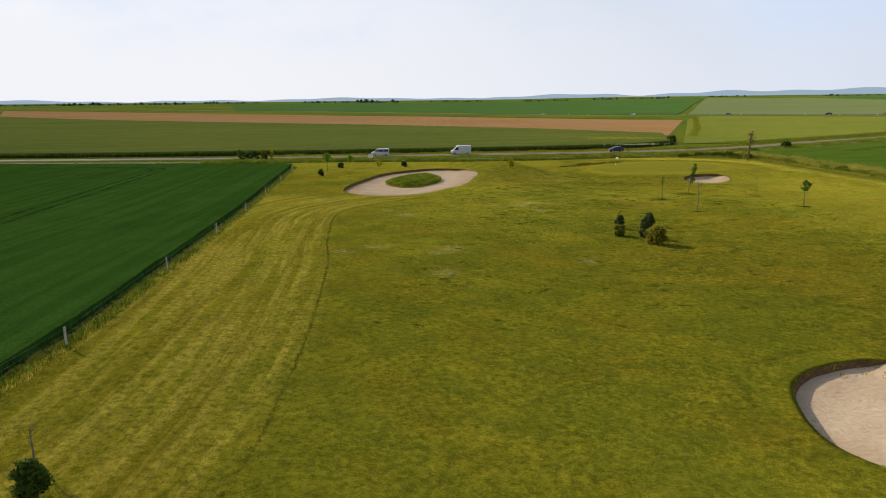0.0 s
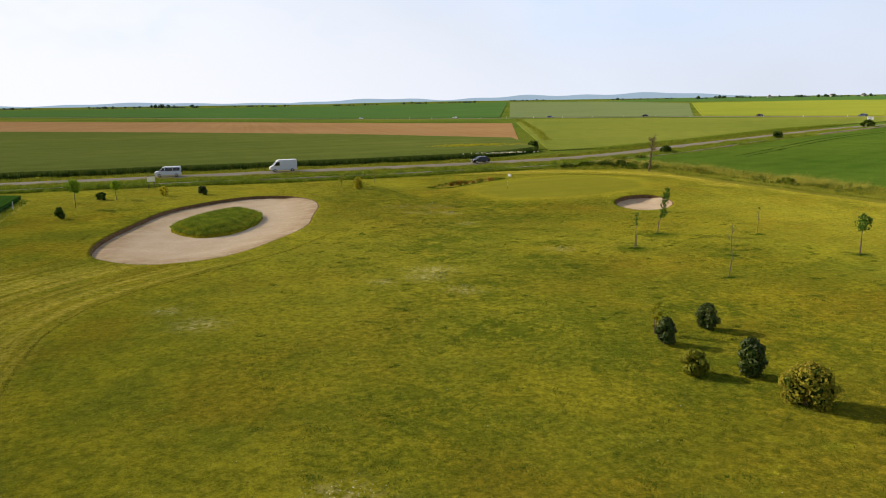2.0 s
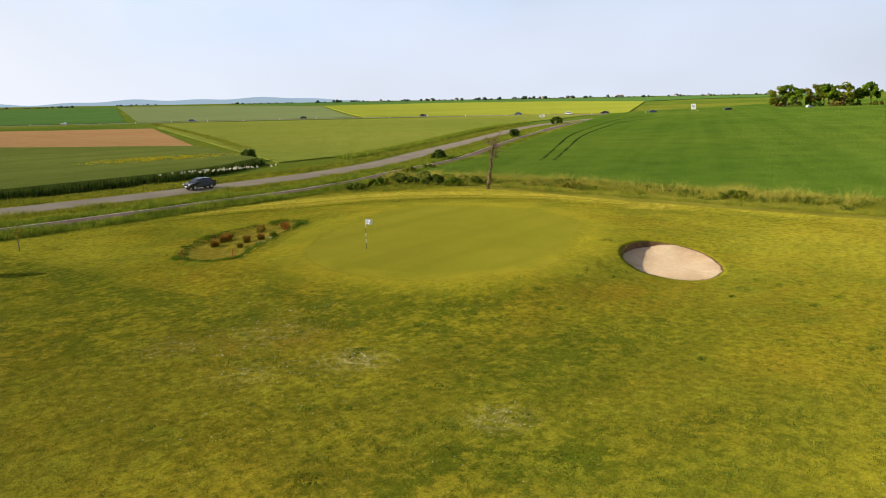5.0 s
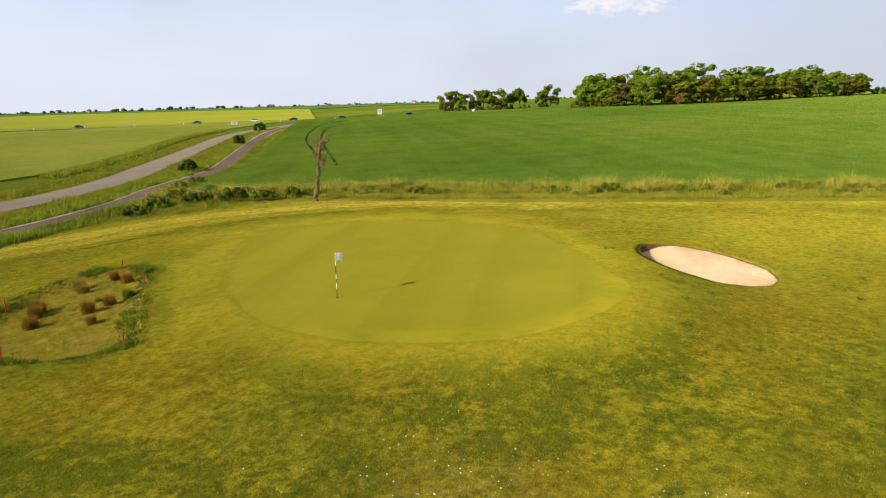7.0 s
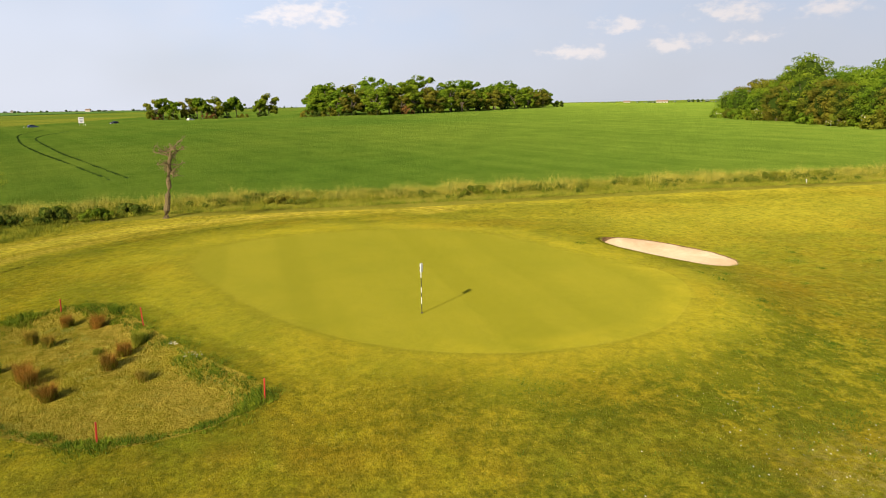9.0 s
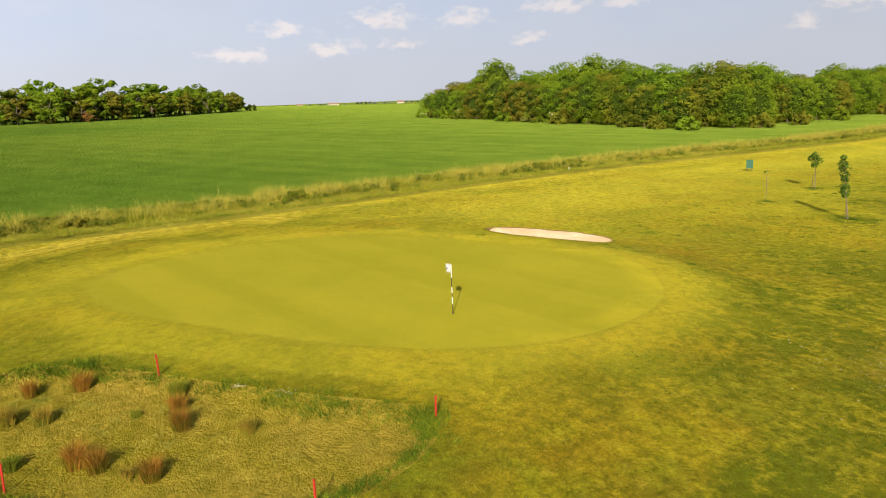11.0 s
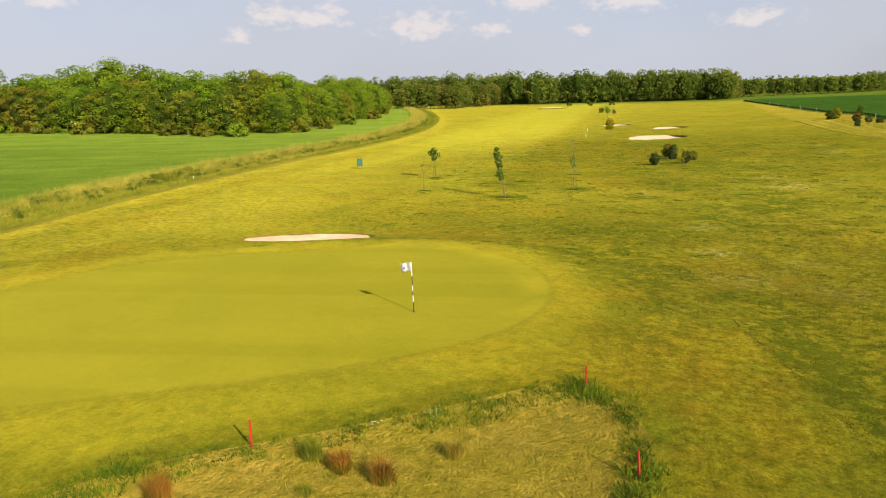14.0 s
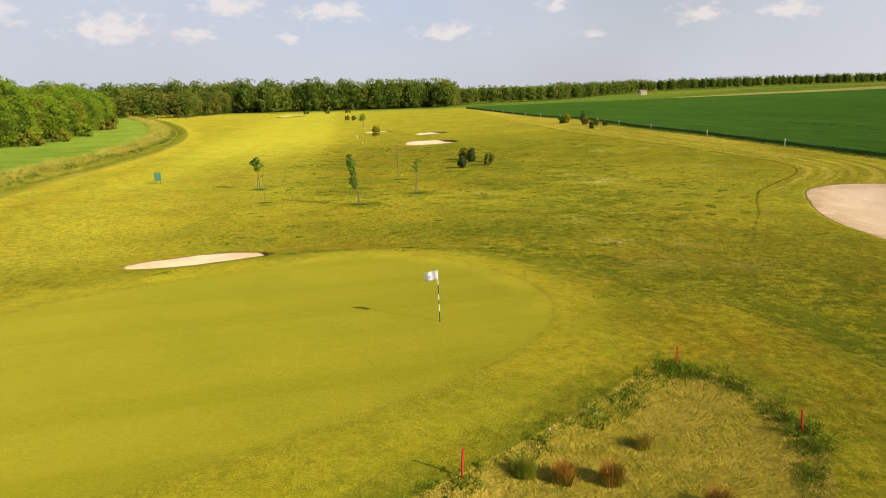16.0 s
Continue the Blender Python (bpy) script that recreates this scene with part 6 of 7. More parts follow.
# ---- golf things ----


def box(bm, cx, cy, cz, sx, sy, sz, bevel=0.0):
    v = [bm.verts.new((cx + sx / 2 * i, cy + sy / 2 * j, cz + sz / 2 * k)) for i, j, k in ((-1, -1, -1), (1, -1, -1), (1, 1, -1), (-1, 1, -1), (-1, -1, 1), (1, -1, 1), (1, 1, 1), (-1, 1, 1))]
    f = [bm.faces.new([v[i] for i in q]) for q in ((3, 2, 1, 0), (4, 5, 6, 7), (0, 1, 5, 4), (1, 2, 6, 5), (2, 3, 7, 6), (3, 0, 4, 7))]
    if bevel:
        bmesh.ops.bevel(bm, geom=list({e for q in f for e in q.edges}), offset=bevel, segments=2, affect="EDGES")


def flagstick(x, y):
    ob = root("flagstick", x, y, H(x, y) + 0.02)
    z = 0.0
    for i, (h, m, lab) in enumerate(((0.42, BLACKPAINT, "black pole section"), (0.30, WHITEPAINT, "white pole section"), (0.18, BLACKPAINT, "black pole section"), (0.25, WHITEPAINT, "white pole section"), (0.40, BLACKPAINT, "black pole section"), (0.62, WHITEPAINT, "white pole section"))):
        bm = bmesh.new()
        tube(bm, [(0, 0, z - (0.15 if i == 0 else 0)), (0, 0, z + h)], (0.017, 0.017), 8)
        part("pole_section", bm, m, ob, lab)
        z += h
    bm = bmesh.new()
    n, mh, w, hh = 14, 5, 0.52, 0.38
    g = [[bm.verts.new((w * i / n, 0.055 * math.sin(i * 0.75 + j * 0.25) * (0.3 + i / n), z - 0.02 - hh * j / mh + 0.12 * (i / n) ** 1.5 * -0.6)) for j in range(mh + 1)] for i in range(n + 1)]
    for i in range(n):
        for j in range(mh):
            bm.faces.new((g[i][j], g[i + 1][j], g[i + 1][j + 1], g[i][j + 1]))
    bmesh.ops.solidify(bm, geom=bm.faces[:], thickness=0.006)
    cloth = part("flag", bm, CLOTH, ob, "white flag rippling in the wind", True)
    for s in (-1, 1):
        bm = bmesh.new()
        pts = [(0.27, -0.16), (0.32, -0.17), (0.35, -0.22), (0.32, -0.26), (0.28, -0.24), (0.30, -0.20)]
        bm.faces.new([bm.verts.new((px, s * 0.012 + 0.055 * math.sin(px / w * n * 0.75 - pz / hh * mh * 0.25) * (0.3 + px / w), z - 0.02 + pz - 0.07 * (px / w) ** 1.5)) for px, pz in (pts if s < 0 else pts[::-1])])
        bmesh.ops.solidify(bm, geom=bm.faces[:], thickness=0.004)
        part("emblem", bm, BLUE, cloth, "dark blue printed mark")
    ob.matrix_basis = pose(x, y, H(x, y) + 0.02, 0, 1.0, -2)
    return tagged(ob, "black and white banded flagstick with a white flag", "flagstick")


flagstick(28.3, 132.0)
cup = root("hole_cup", 28.3, 132.0, H(28.3, 132.0) + 0.03)
bm = bmesh.new()
# filled black disc: the hole's dark inside is painted, not sunk
bmesh.ops.create_cone(bm, cap_ends=True, segments=20, radius1=0.056, radius2=0.056, depth=0.02)
part("rim", bm, BLACKPAINT, cup)
tagged(cup, "dark round hole cup set in the green", "golf hole")


def hazard_stake(x, y, h, tilt, turn):
    ob = root("hazard_stake", x, y)
    bm = bmesh.new()
    box(bm, 0, 0, h / 2 - 0.1, 0.048, 0.048, h + 0.2, 0.007)
    part("post", bm, REDPAINT, ob)
    ob.matrix_basis = pose(x, y, H(x, y) - 0.03, tilt, tilt * 0.6, turn)
    return tagged(ob, "thin red-painted wooden stake at the marsh edge", "stake", "red stakes round the marsh")


for i, (x, y, h, t) in enumerate(((20.3, 137.1, 0.72, 2), (28.3, 143.8, 0.84, -3), (18.3, 141.5, 0.68, 3), (31.6, 148.8, 0.55, 2), (23.6, 148.3, 0.70, -4))):
    hazard_stake(x, y, h, t, 20 * i)

def rush_tuft(x, y, h, m, seed):
    """A tussock of rushes: a dark green foot and a fountain of fine stems that bleach towards their tips."""
    ob = root("rush_tuft", x, y, float(mfloor(np.array([x]), np.array([y]))[0]) - 0.02)
    rg = np.random.default_rng(seed)
    k = int(70 + 60 * h)
    pl = rg.normal(0, 0.055 * h + 0.025, (k, 2)) * np.array([1.25, 0.9])
    tall = h * rg.uniform(0.55, 1.1, k) * (1.08 - 1.6 * np.linalg.norm(pl, axis=1))
    blades("rush_growth", pl, np.maximum(tall, 0.12), m, 14, 0.07 + 0.06 * h, 0.0055, 0.62, seed, ob, np.zeros(k), True)["kind"] = "stuff"
    blades("rush_foot", pl[::2], h * 0.5, VERGE if m is not RUSH_RED else RIDGE, 14, 0.09 + 0.08 * h, 0.007, 0.75, seed + 40, ob, np.zeros(len(pl[::2])), True)["kind"] = "stuff"
    label = "red-brown tussock of fine rushes in the marsh" if m is RUSH_RED else "tawny tussock of fine rushes in the marsh" if m is RUSH else "green tussock of long marsh grass"
    return tagged(ob, label, "rush tuft", "rush tufts in the marsh")


for i, (x, y, h, m) in enumerate(((29.4, 146.2, 0.80, RUSH_RED), (30.0, 147.8, 0.62, RUSH_RED), (28.1, 148.4, 0.74, RUSH), (27.5, 147.4, 0.62, RUSH), (26.7, 143.4, 0.70, VERGE), (25.7, 143.6, 0.66, RUSH_RED), (24.5, 143.7, 0.72, RUSH_RED), (23.1, 142.0, 0.50, RUSH), (24.1, 146.6, 0.86, RUSH_RED), (23.5, 146.1, 0.78, RUSH_RED), (22.2, 144.8, 0.74, RUSH_RED), (22.6, 145.4, 0.40, RUSH), (25.0, 148.2, 0.50, VERGE), (26.1, 144.8, 0.26, VERGE))):
    rush_tuft(x, y, h, m, 200 + i)


def rake(x, y, turn):
    ob = root("bunker_rake", x, y, H(x, y) - 0.5, turn)
    bm = bmesh.new()
    tube(bm, [(0, 0, 0.06), (1.5, 0, 0.10)], (0.016, 0.016), 6)
    part("handle", bm, WOOD, ob)
    bm = bmesh.new()
    box(bm, 0, 0, 0.06, 0.05, 0.5, 0.04, 0.006)
    for k in range(8):
        box(bm, 0.0, -0.22 + 0.063 * k, 0.01, 0.015, 0.015, 0.09)
    part("head", bm, BLACKPAINT, ob)
    return tagged(ob, "dark bunker rake lying on the sand", "rake")


rake(44.4, 115.0, 200)


def tee_board(x, y, turn):
    ob = root("tee_board", x, y, None, turn)
    for s in (-1, 1):
        bm = bmesh.new()
        box(bm, s * 0.25, 0, 0.25, 0.06, 0.06, 0.9, 0.006)
        part("leg", bm, WOOD, ob)
    bm = bmesh.new()
    box(bm, 0, -0.045, 0.85, 0.75, 0.03, 1.0, 0.008)
    part("panel", bm, GREENBOARD, ob, "faded green panel")
    return tagged(ob, "faded green board on two short legs by the tee", "board")


tee_board(59.4, 74.0, -150)

for i, (x, y, h) in enumerate(((41.0, -4.6, 0.7), (47.0, -106, 1.2), (38.6, 14.0, 0.5), (73.7, 89.6, 0.6))):
    ob = root("marker_post", x, y)
    bm = bmesh.new()
    tube(bm, [(0, 0, -0.1), (0, 0, h)], (0.045, 0.04), 8)
    part("post", bm, WHITEPAINT, ob)
    tagged(ob, "short white distance marker post in the turf", "marker post", "white marker posts")


def info_board(x, y, turn):
    ob = root("info_board", x, y, None, turn)
    for s in (-1, 1):
        bm = bmesh.new()
        box(bm, s * 0.5, 0, 1.0, 0.09, 0.09, 2.4, 0.01)
        part("leg", bm, WOOD, ob)
    bm = bmesh.new()
    box(bm, 0, -0.06, 1.75, 1.25, 0.04, 0.85, 0.01)
    part("panel", bm, WHITEPAINT, ob, "pale panel")
    bm = bmesh.new()
    box(bm, 0, 0, 2.27, 1.5, 0.5, 0.06, 0.01)
    part("roof", bm, WOOD, ob)
    return tagged(ob, "roofed wooden notice board with a pale panel", "notice board")


info_board(-27.2, 154.6, 5)

# fence along the western field
fs = np.concatenate([[0], np.cumsum(np.linalg.norm(np.diff(FENCE, axis=0), axis=1))])
k0 = fs[np.argmin(np.abs(FENCE[:, 1] - 20.5))]
posts = []
for i in range(-11, 7):
    s = k0 + i * 19.4
    if 0 < s < fs[-1]:
        posts.append((np.interp(s, fs, FENCE[:, 0]) + 0.15, np.interp(s, fs, FENCE[:, 1])))
fence = new("wire_fence")
for i, (x, y) in enumerate(posts):
    bm = bmesh.new()
    box(bm, 0, 0, 0.45, 0.11, 0.11, 1.5, 0.012)
    o = part("post", bm, CONCRETE, fence)
    o.matrix_basis = pose(x, y, H(x, y), (i * 37 % 5) - 2, (i * 23 % 5) - 2, i * 31)
for i in range(len(posts) - 1):
    for h in (0.45, 0.75, 1.05):
        (xa, ya), (xb, yb) = posts[i], posts[i + 1]
        bm = bmesh.new()
        tube(bm, [(xa, ya, H(xa, ya) + h), ((xa + xb) / 2, (ya + yb) / 2, H((xa + xb) / 2, (ya + yb) / 2) + h - 0.04), (xb, yb, H(xb, yb) + h)], (0.005, 0.005, 0.005), 4)
        part("wire", bm, WIRE, fence)
tagged(fence, "low wire fence on pale concrete posts along the wheat", "fence")

GAP_SHADE = foliage("painted wheel-gap shade", (0.020, 0.052, 0.010), (0.040, 0.080, 0.014), None, 0.1)
# wheelings through the crops: dark blades on top paint the shaded gaps
for nm, pts, lift, mat, lab in (("wheel_track", [(-46.3, 20.2), (-51.7, 53.9), (-56.9, 73.9), (-62.5, 101.3), (-66.3, 122.4), (-68.5, 131.9), (-73.7, 135.5), (-86, 136.3), (-100.9, 135.5)], 0.64, WHEAT_W, ""), ("wheel_track", [(-48.4, 20.2), (-53.8, 53.8), (-59.3, 75.1), (-64.7, 102.4), (-68.3, 123.1), (-70.4, 129.6), (-75.1, 133.2), (-86.5, 133.9), (-101.4, 133.4)], 0.64, WHEAT_W, ""), ("wheel_track", [(90, 170.3), (115, 187.7), (137, 203), (166, 221), (191, 235.3), (224, 253), (247, 262), (273, 269)], 0.53, WHEAT_E, ""), ("wheel_track", [(92, 169.0), (113, 183.2), (137, 199.2), (176, 222.2), (203, 237), (225, 245), (252, 251)], 0.53, WHEAT_E, "")):
    line = smooth_line(pts, 1.5)
    g = along(line, -0.17, 0.17, len(line) * 10, len(line) + int(abs(pts[0][0])))
    ob = blades(nm, g, 0.05, GAP_SHADE, 5, 0.15, 0.06, 3.0, 3, None, land(g[:, 0], g[:, 1]) + lift)
    tagged(ob, "wheel track through the crop, its shaded gap painted as dark blades", "wheel track", kind="stuff")

# daisies
rg = np.random.default_rng(404)
dp = []
for x, y, rx, ry, k in WORN:
    n = int(90 * k)
    dp.append(np.column_stack([rg.normal(x, rx * 0.8, n), rg.normal(y, ry * 0.8, n)]))
for x, y, r, n in ((24.3, 140.6, 0.16, 14), (25.6, 141.6, 0.14, 12), (14.0, 119.5, 2.6, 90), (17.3, 122, 2.0, 60), (12.5, 114, 3.0, 90)):
    dp.append(rg.normal((x, y), r, (n, 2)))
dp.append(rg.uniform((-8, 30), (26, 118), (200, 2)))
dp = np.concatenate(dp)
dz = land(dp[:, 0], dp[:, 1]) + rg.uniform(0.05, 0.13, len(dp))
sz = rg.uniform(0.008, 0.018, len(dp)) * np.where(dp[:, 1] > 112, 1.3, 1.0)
an = np.linspace(0, 2 * np.pi, 7)[:-1]
dv = np.stack([np.stack([dp[:, 0] + sz * math.cos(a), dp[:, 1] + sz * math.sin(a), dz + 0.3 * sz * math.sin(a + 1)], -1) for a in an], 1).reshape(-1, 3)
df = [tuple(range(6 * i, 6 * i + 6)) for i in range(len(dp))]
tagged(mesh_object("daisies", dv, df, PETAL), "scattered patches of small white daisies in the turf", "flowers", kind="stuff")
# turf nap: loose tufts over the nearer fairway and rough
tp = rg.uniform((-19, 2), (60, 124), (34000, 2))
tp = tp[~np.any([inside(outward(b, 0.6), tp[:, 0], tp[:, 1]) for b in (*BUNKERS, PUTTING, MARSHLINE)], axis=0)]
tagged(blades("turf_tufts", tp, 0.09, VERGE, 3, 0.14, 0.022, 1.0, 61), "loose tufts of longer grass in the turf", "grass", kind="stuff")

tq = rg.uniform((-4, 106), (66, 166), (46000, 2))
near_green = gap(PUTTING, tq[:, 0], tq[:, 1], True)
tq = tq[(near_green > 2.5 * rg.uniform(0, 1, len(tq))) & ~np.any([inside(outward(b, 0.6), tq[:, 0], tq[:, 1]) for b in (BUNKER_A, BUNKER_B, PUTTING, MARSHLINE)], axis=0)]
tagged(blades("turf_tufts", tq[::2], 0.055, VERGE, 4, 0.16, 0.015, 1.0, 62), "short green tufts in the turf round the green", "grass", kind="stuff")
tagged(blades("turf_tufts", tq[1::4], 0.05, STRAW, 4, 0.16, 0.014, 1.0, 63), "short dry tufts in the turf round the green", "grass", kind="stuff")
tagged(blades("turf_tufts", tq[3::4], 0.05, RIDGE, 5, 0.20, 0.016, 1.0, 64), "dark matted tufts in the turf round the green", "grass", kind="stuff")
tr = rg.uniform((-10, 20), (50, 110), (14000, 2))
tr = tr[~inside(outward(BUNKER_A, 0.6), tr[:, 0], tr[:, 1])]
tagged(blades("turf_tufts", tr, 0.06, RIDGE, 5, 0.22, 0.018, 1.0, 65), "dark matted tufts in the fairway turf", "grass", kind="stuff")

def thin(places, value, seed):
    return places[np.random.default_rng(seed).uniform(0, 1, len(places)) < value]


# coarse rough west of the mowing lines, and lush clumps in the fairway
ra = rg.uniform((-8, 112), (16, 160), (22000, 2))
ra = ra[(ra[:, 0] < np.interp(ra[:, 1], MOWROUGH[:, 1], MOWROUGH[:, 0])) & ~inside(outward(BUNKER_A, 0.8), ra[:, 0], ra[:, 1])]
ra = thin(ra, 0.5 + 0.5 * np.sin(ra[:, 0] * 1.7 + 2 * np.sin(ra[:, 1] * 0.9)) * np.sin(ra[:, 1] * 1.3), 71)
tagged(blades("rough_grass", ra[::2], 0.075, RIDGE, 7, 0.24, 0.013, 1.2, 72), "clumpy longer olive rough beside the fairway", "grass", kind="stuff")
tagged(blades("rough_grass", ra[1::4], 0.06, WEED, 7, 0.22, 0.012, 1.2, 73), "low broad-leaved rough beside the fairway", "grass", kind="stuff")
tagged(blades("rough_grass", ra[3::4], 0.07, CLOVER, 7, 0.24, 0.014, 1.2, 74), "clumpy dark green rough beside the fairway", "grass", kind="stuff")
rb = rg.uniform((-22, -14), (-2, 92), (30000, 2))
rb = rb[(rb[:, 0] < np.interp(rb[:, 1], MOWLINE[:, 1], MOWLINE[:, 0]) - 0.3) & (rb[:, 0] > np.interp(rb[:, 1], FENCE[:, 1], FENCE[:, 0]) + 0.3) & ~inside(outward(BUNKER_A, 0.8), rb[:, 0], rb[:, 1])]
rb = thin(rb, 0.5 + 0.5 * np.sin(gap(MOWLINE, rb[:, 0], rb[:, 1]) * 4.2 + np.sin(rb[:, 1] * 0.21)), 75)
tagged(blades("mown_hay", rb[::2], 0.09, STRAW, 6, 0.24, 0.014, 1.6, 76), "loose straw-coloured swaths of mown hay", "hay", kind="stuff")
tagged(blades("rough_grass", rb[1::2], 0.08, RIDGE, 5, 0.22, 0.016, 1.0, 77), "dark stubble between the hay swaths", "grass", kind="stuff")
rc = rg.uniform((-6, 20), (42, 130), (60000, 2))
rc = thin(rc, np.clip(blots(LUSH_DIM, rc[:, 0], rc[:, 1]), 0, 1) * np.clip(0.35 + 0.9 * np.sin(rc[:, 0] * 1.1 + np.sin(rc[:, 1] * 0.7)) * np.sin(rc[:, 1] * 1.4 + np.sin(rc[:, 0])), 0, 1), 78)
rc = rc[~np.any([inside(outward(b, 0.6), rc[:, 0], rc[:, 1]) for b in (BUNKER_A, BUNKER_B, BUNKER_C, PUTTING)], axis=0)]
cc = rg.uniform((-4, 26), (46, 122), (640, 2))
cc = np.vstack([cc, np.repeat([(33.9, 95.2), (28.6, 89.0), (35.2, 84.0), (45.8, 81.6), (30.6, 77.0), (43.2, 92.2)], 7, axis=0)])
rd = np.repeat(cc, 14, axis=0) + rg.normal(0, 1, (len(cc) * 14, 2)) * np.repeat(rg.uniform(0.12, 0.45, (len(cc), 1)), 14, axis=0) * np.array([1.25, 0.8])
rd = rd[(rd[:, 0] > np.interp(rd[:, 1], MOWLINE[:, 1], MOWLINE[:, 0]) + 0.5) & ~np.any([inside(outward(b, 0.6), rd[:, 0], rd[:, 1]) for b in (BUNKER_A, BUNKER_B, BUNKER_C, PUTTING)], axis=0)]
rc = np.vstack([rc[::2], rd])
tagged(blades("lush_grass", rc, 0.085, CLOVER, 6, 0.13, 0.020, 1.1, 79), "lush dark green clumps scattered in the fairway", "grass", kind="stuff")

# ---- vehicles ----


def wheel(parent, x, y, r=0.33, w=0.22):
    bm = bmesh.new()
    bmesh.ops.create_cone(bm, cap_ends=True, segments=24, radius1=r, radius2=r, depth=w)
    bmesh.ops.bevel(bm, geom=[e for e in bm.edges if len(e.link_faces) == 2 and abs(e.link_faces[0].normal.dot(e.link_faces[1].normal)) < 0.5], offset=0.03, segments=2, affect="EDGES")
    bmesh.ops.rotate(bm, verts=bm.verts, matrix=Matrix.Rotation(radians(90), 3, "X"))
    bmesh.ops.translate(bm, verts=bm.verts, vec=(x, y, r))
    ty = part("wheel", bm, RUBBER, parent)
    bm = bmesh.new()
    bmesh.ops.create_cone(bm, cap_ends=True, segments=20, radius1=r * 0.62, radius2=r * 0.55, depth=0.03)
    bmesh.ops.rotate(bm, verts=bm.verts, matrix=Matrix.Rotation(radians(90 if y < 0 else -90), 3, "X"))
    bmesh.ops.translate(bm, verts=bm.verts, vec=(x, y + (w / 2 + 0.01) * (1 if y > 0 else -1), r))
    part("rim", bm, STEEL, ty)


def shell(bm, profile, half, taper):
    """A closed body from a side outline of x, z; taper(z) gives the half width as a share."""
    rows = []
    for s in (-1, -0.82, 0.82, 1):
        k = 1.0 if abs(s) < 0.9 else 0.97
        cx = sum(p[0] for p in profile) / len(profile)
        cz = sum(p[1] for p in profile) / len(profile)
        rows.append([bm.verts.new((cx + (x - cx) * k, s * half * taper(z), cz + (z - cz) * k)) for x, z in profile])
    n = len(profile)
    for a, b in zip(rows, rows[1:]):
        for i in range(n):
            bm.faces.new((a[i], a[(i + 1) % n], b[(i + 1) % n], b[i]))
    bm.faces.new(rows[0][::-1])
    bm.faces.new(rows[-1])
    bmesh.ops.recalc_face_normals(bm, faces=bm.faces)


def pane(parent, name, corners, side, half, taper, material, off=0.012):
    """A window or panel on the flank: corners of x, z."""
    bm = bmesh.new()
    a = [bm.verts.new((x, side * (half * taper(z) + off), z)) for x, z in corners]
    b = [bm.verts.new((x, side * (half * taper(z) - 0.03), z)) for x, z in corners]
    n = len(a)
    bm.faces.new(a)
    for i in range(n):
        bm.faces.new((a[i], a[(i + 1) % n], b[(i + 1) % n], b[i]))
    bmesh.ops.recalc_face_normals(bm, faces=bm.faces)
    part(name, bm, material, parent)


def slab(parent, name, pts, material, label=""):
    """A thin plate from four corners, 2 cm thick."""
    bm = bmesh.new()
    q = [Vector(p) for p in pts]
    nrm = (q[1] - q[0]).cross(q[2] - q[0]).normalized() * 0.02
    a, b = [bm.verts.new(p + nrm) for p in q], [bm.verts.new(p - nrm) for p in q]
    bm.faces.new(a), bm.faces.new(b[::-1])
    for i in range(len(q)):
        bm.faces.new((a[i], b[i], b[(i + 1) % len(q)], a[(i + 1) % len(q)]))
    bmesh.ops.recalc_face_normals(bm, faces=bm.faces)
    part(name, bm, material, parent, label)


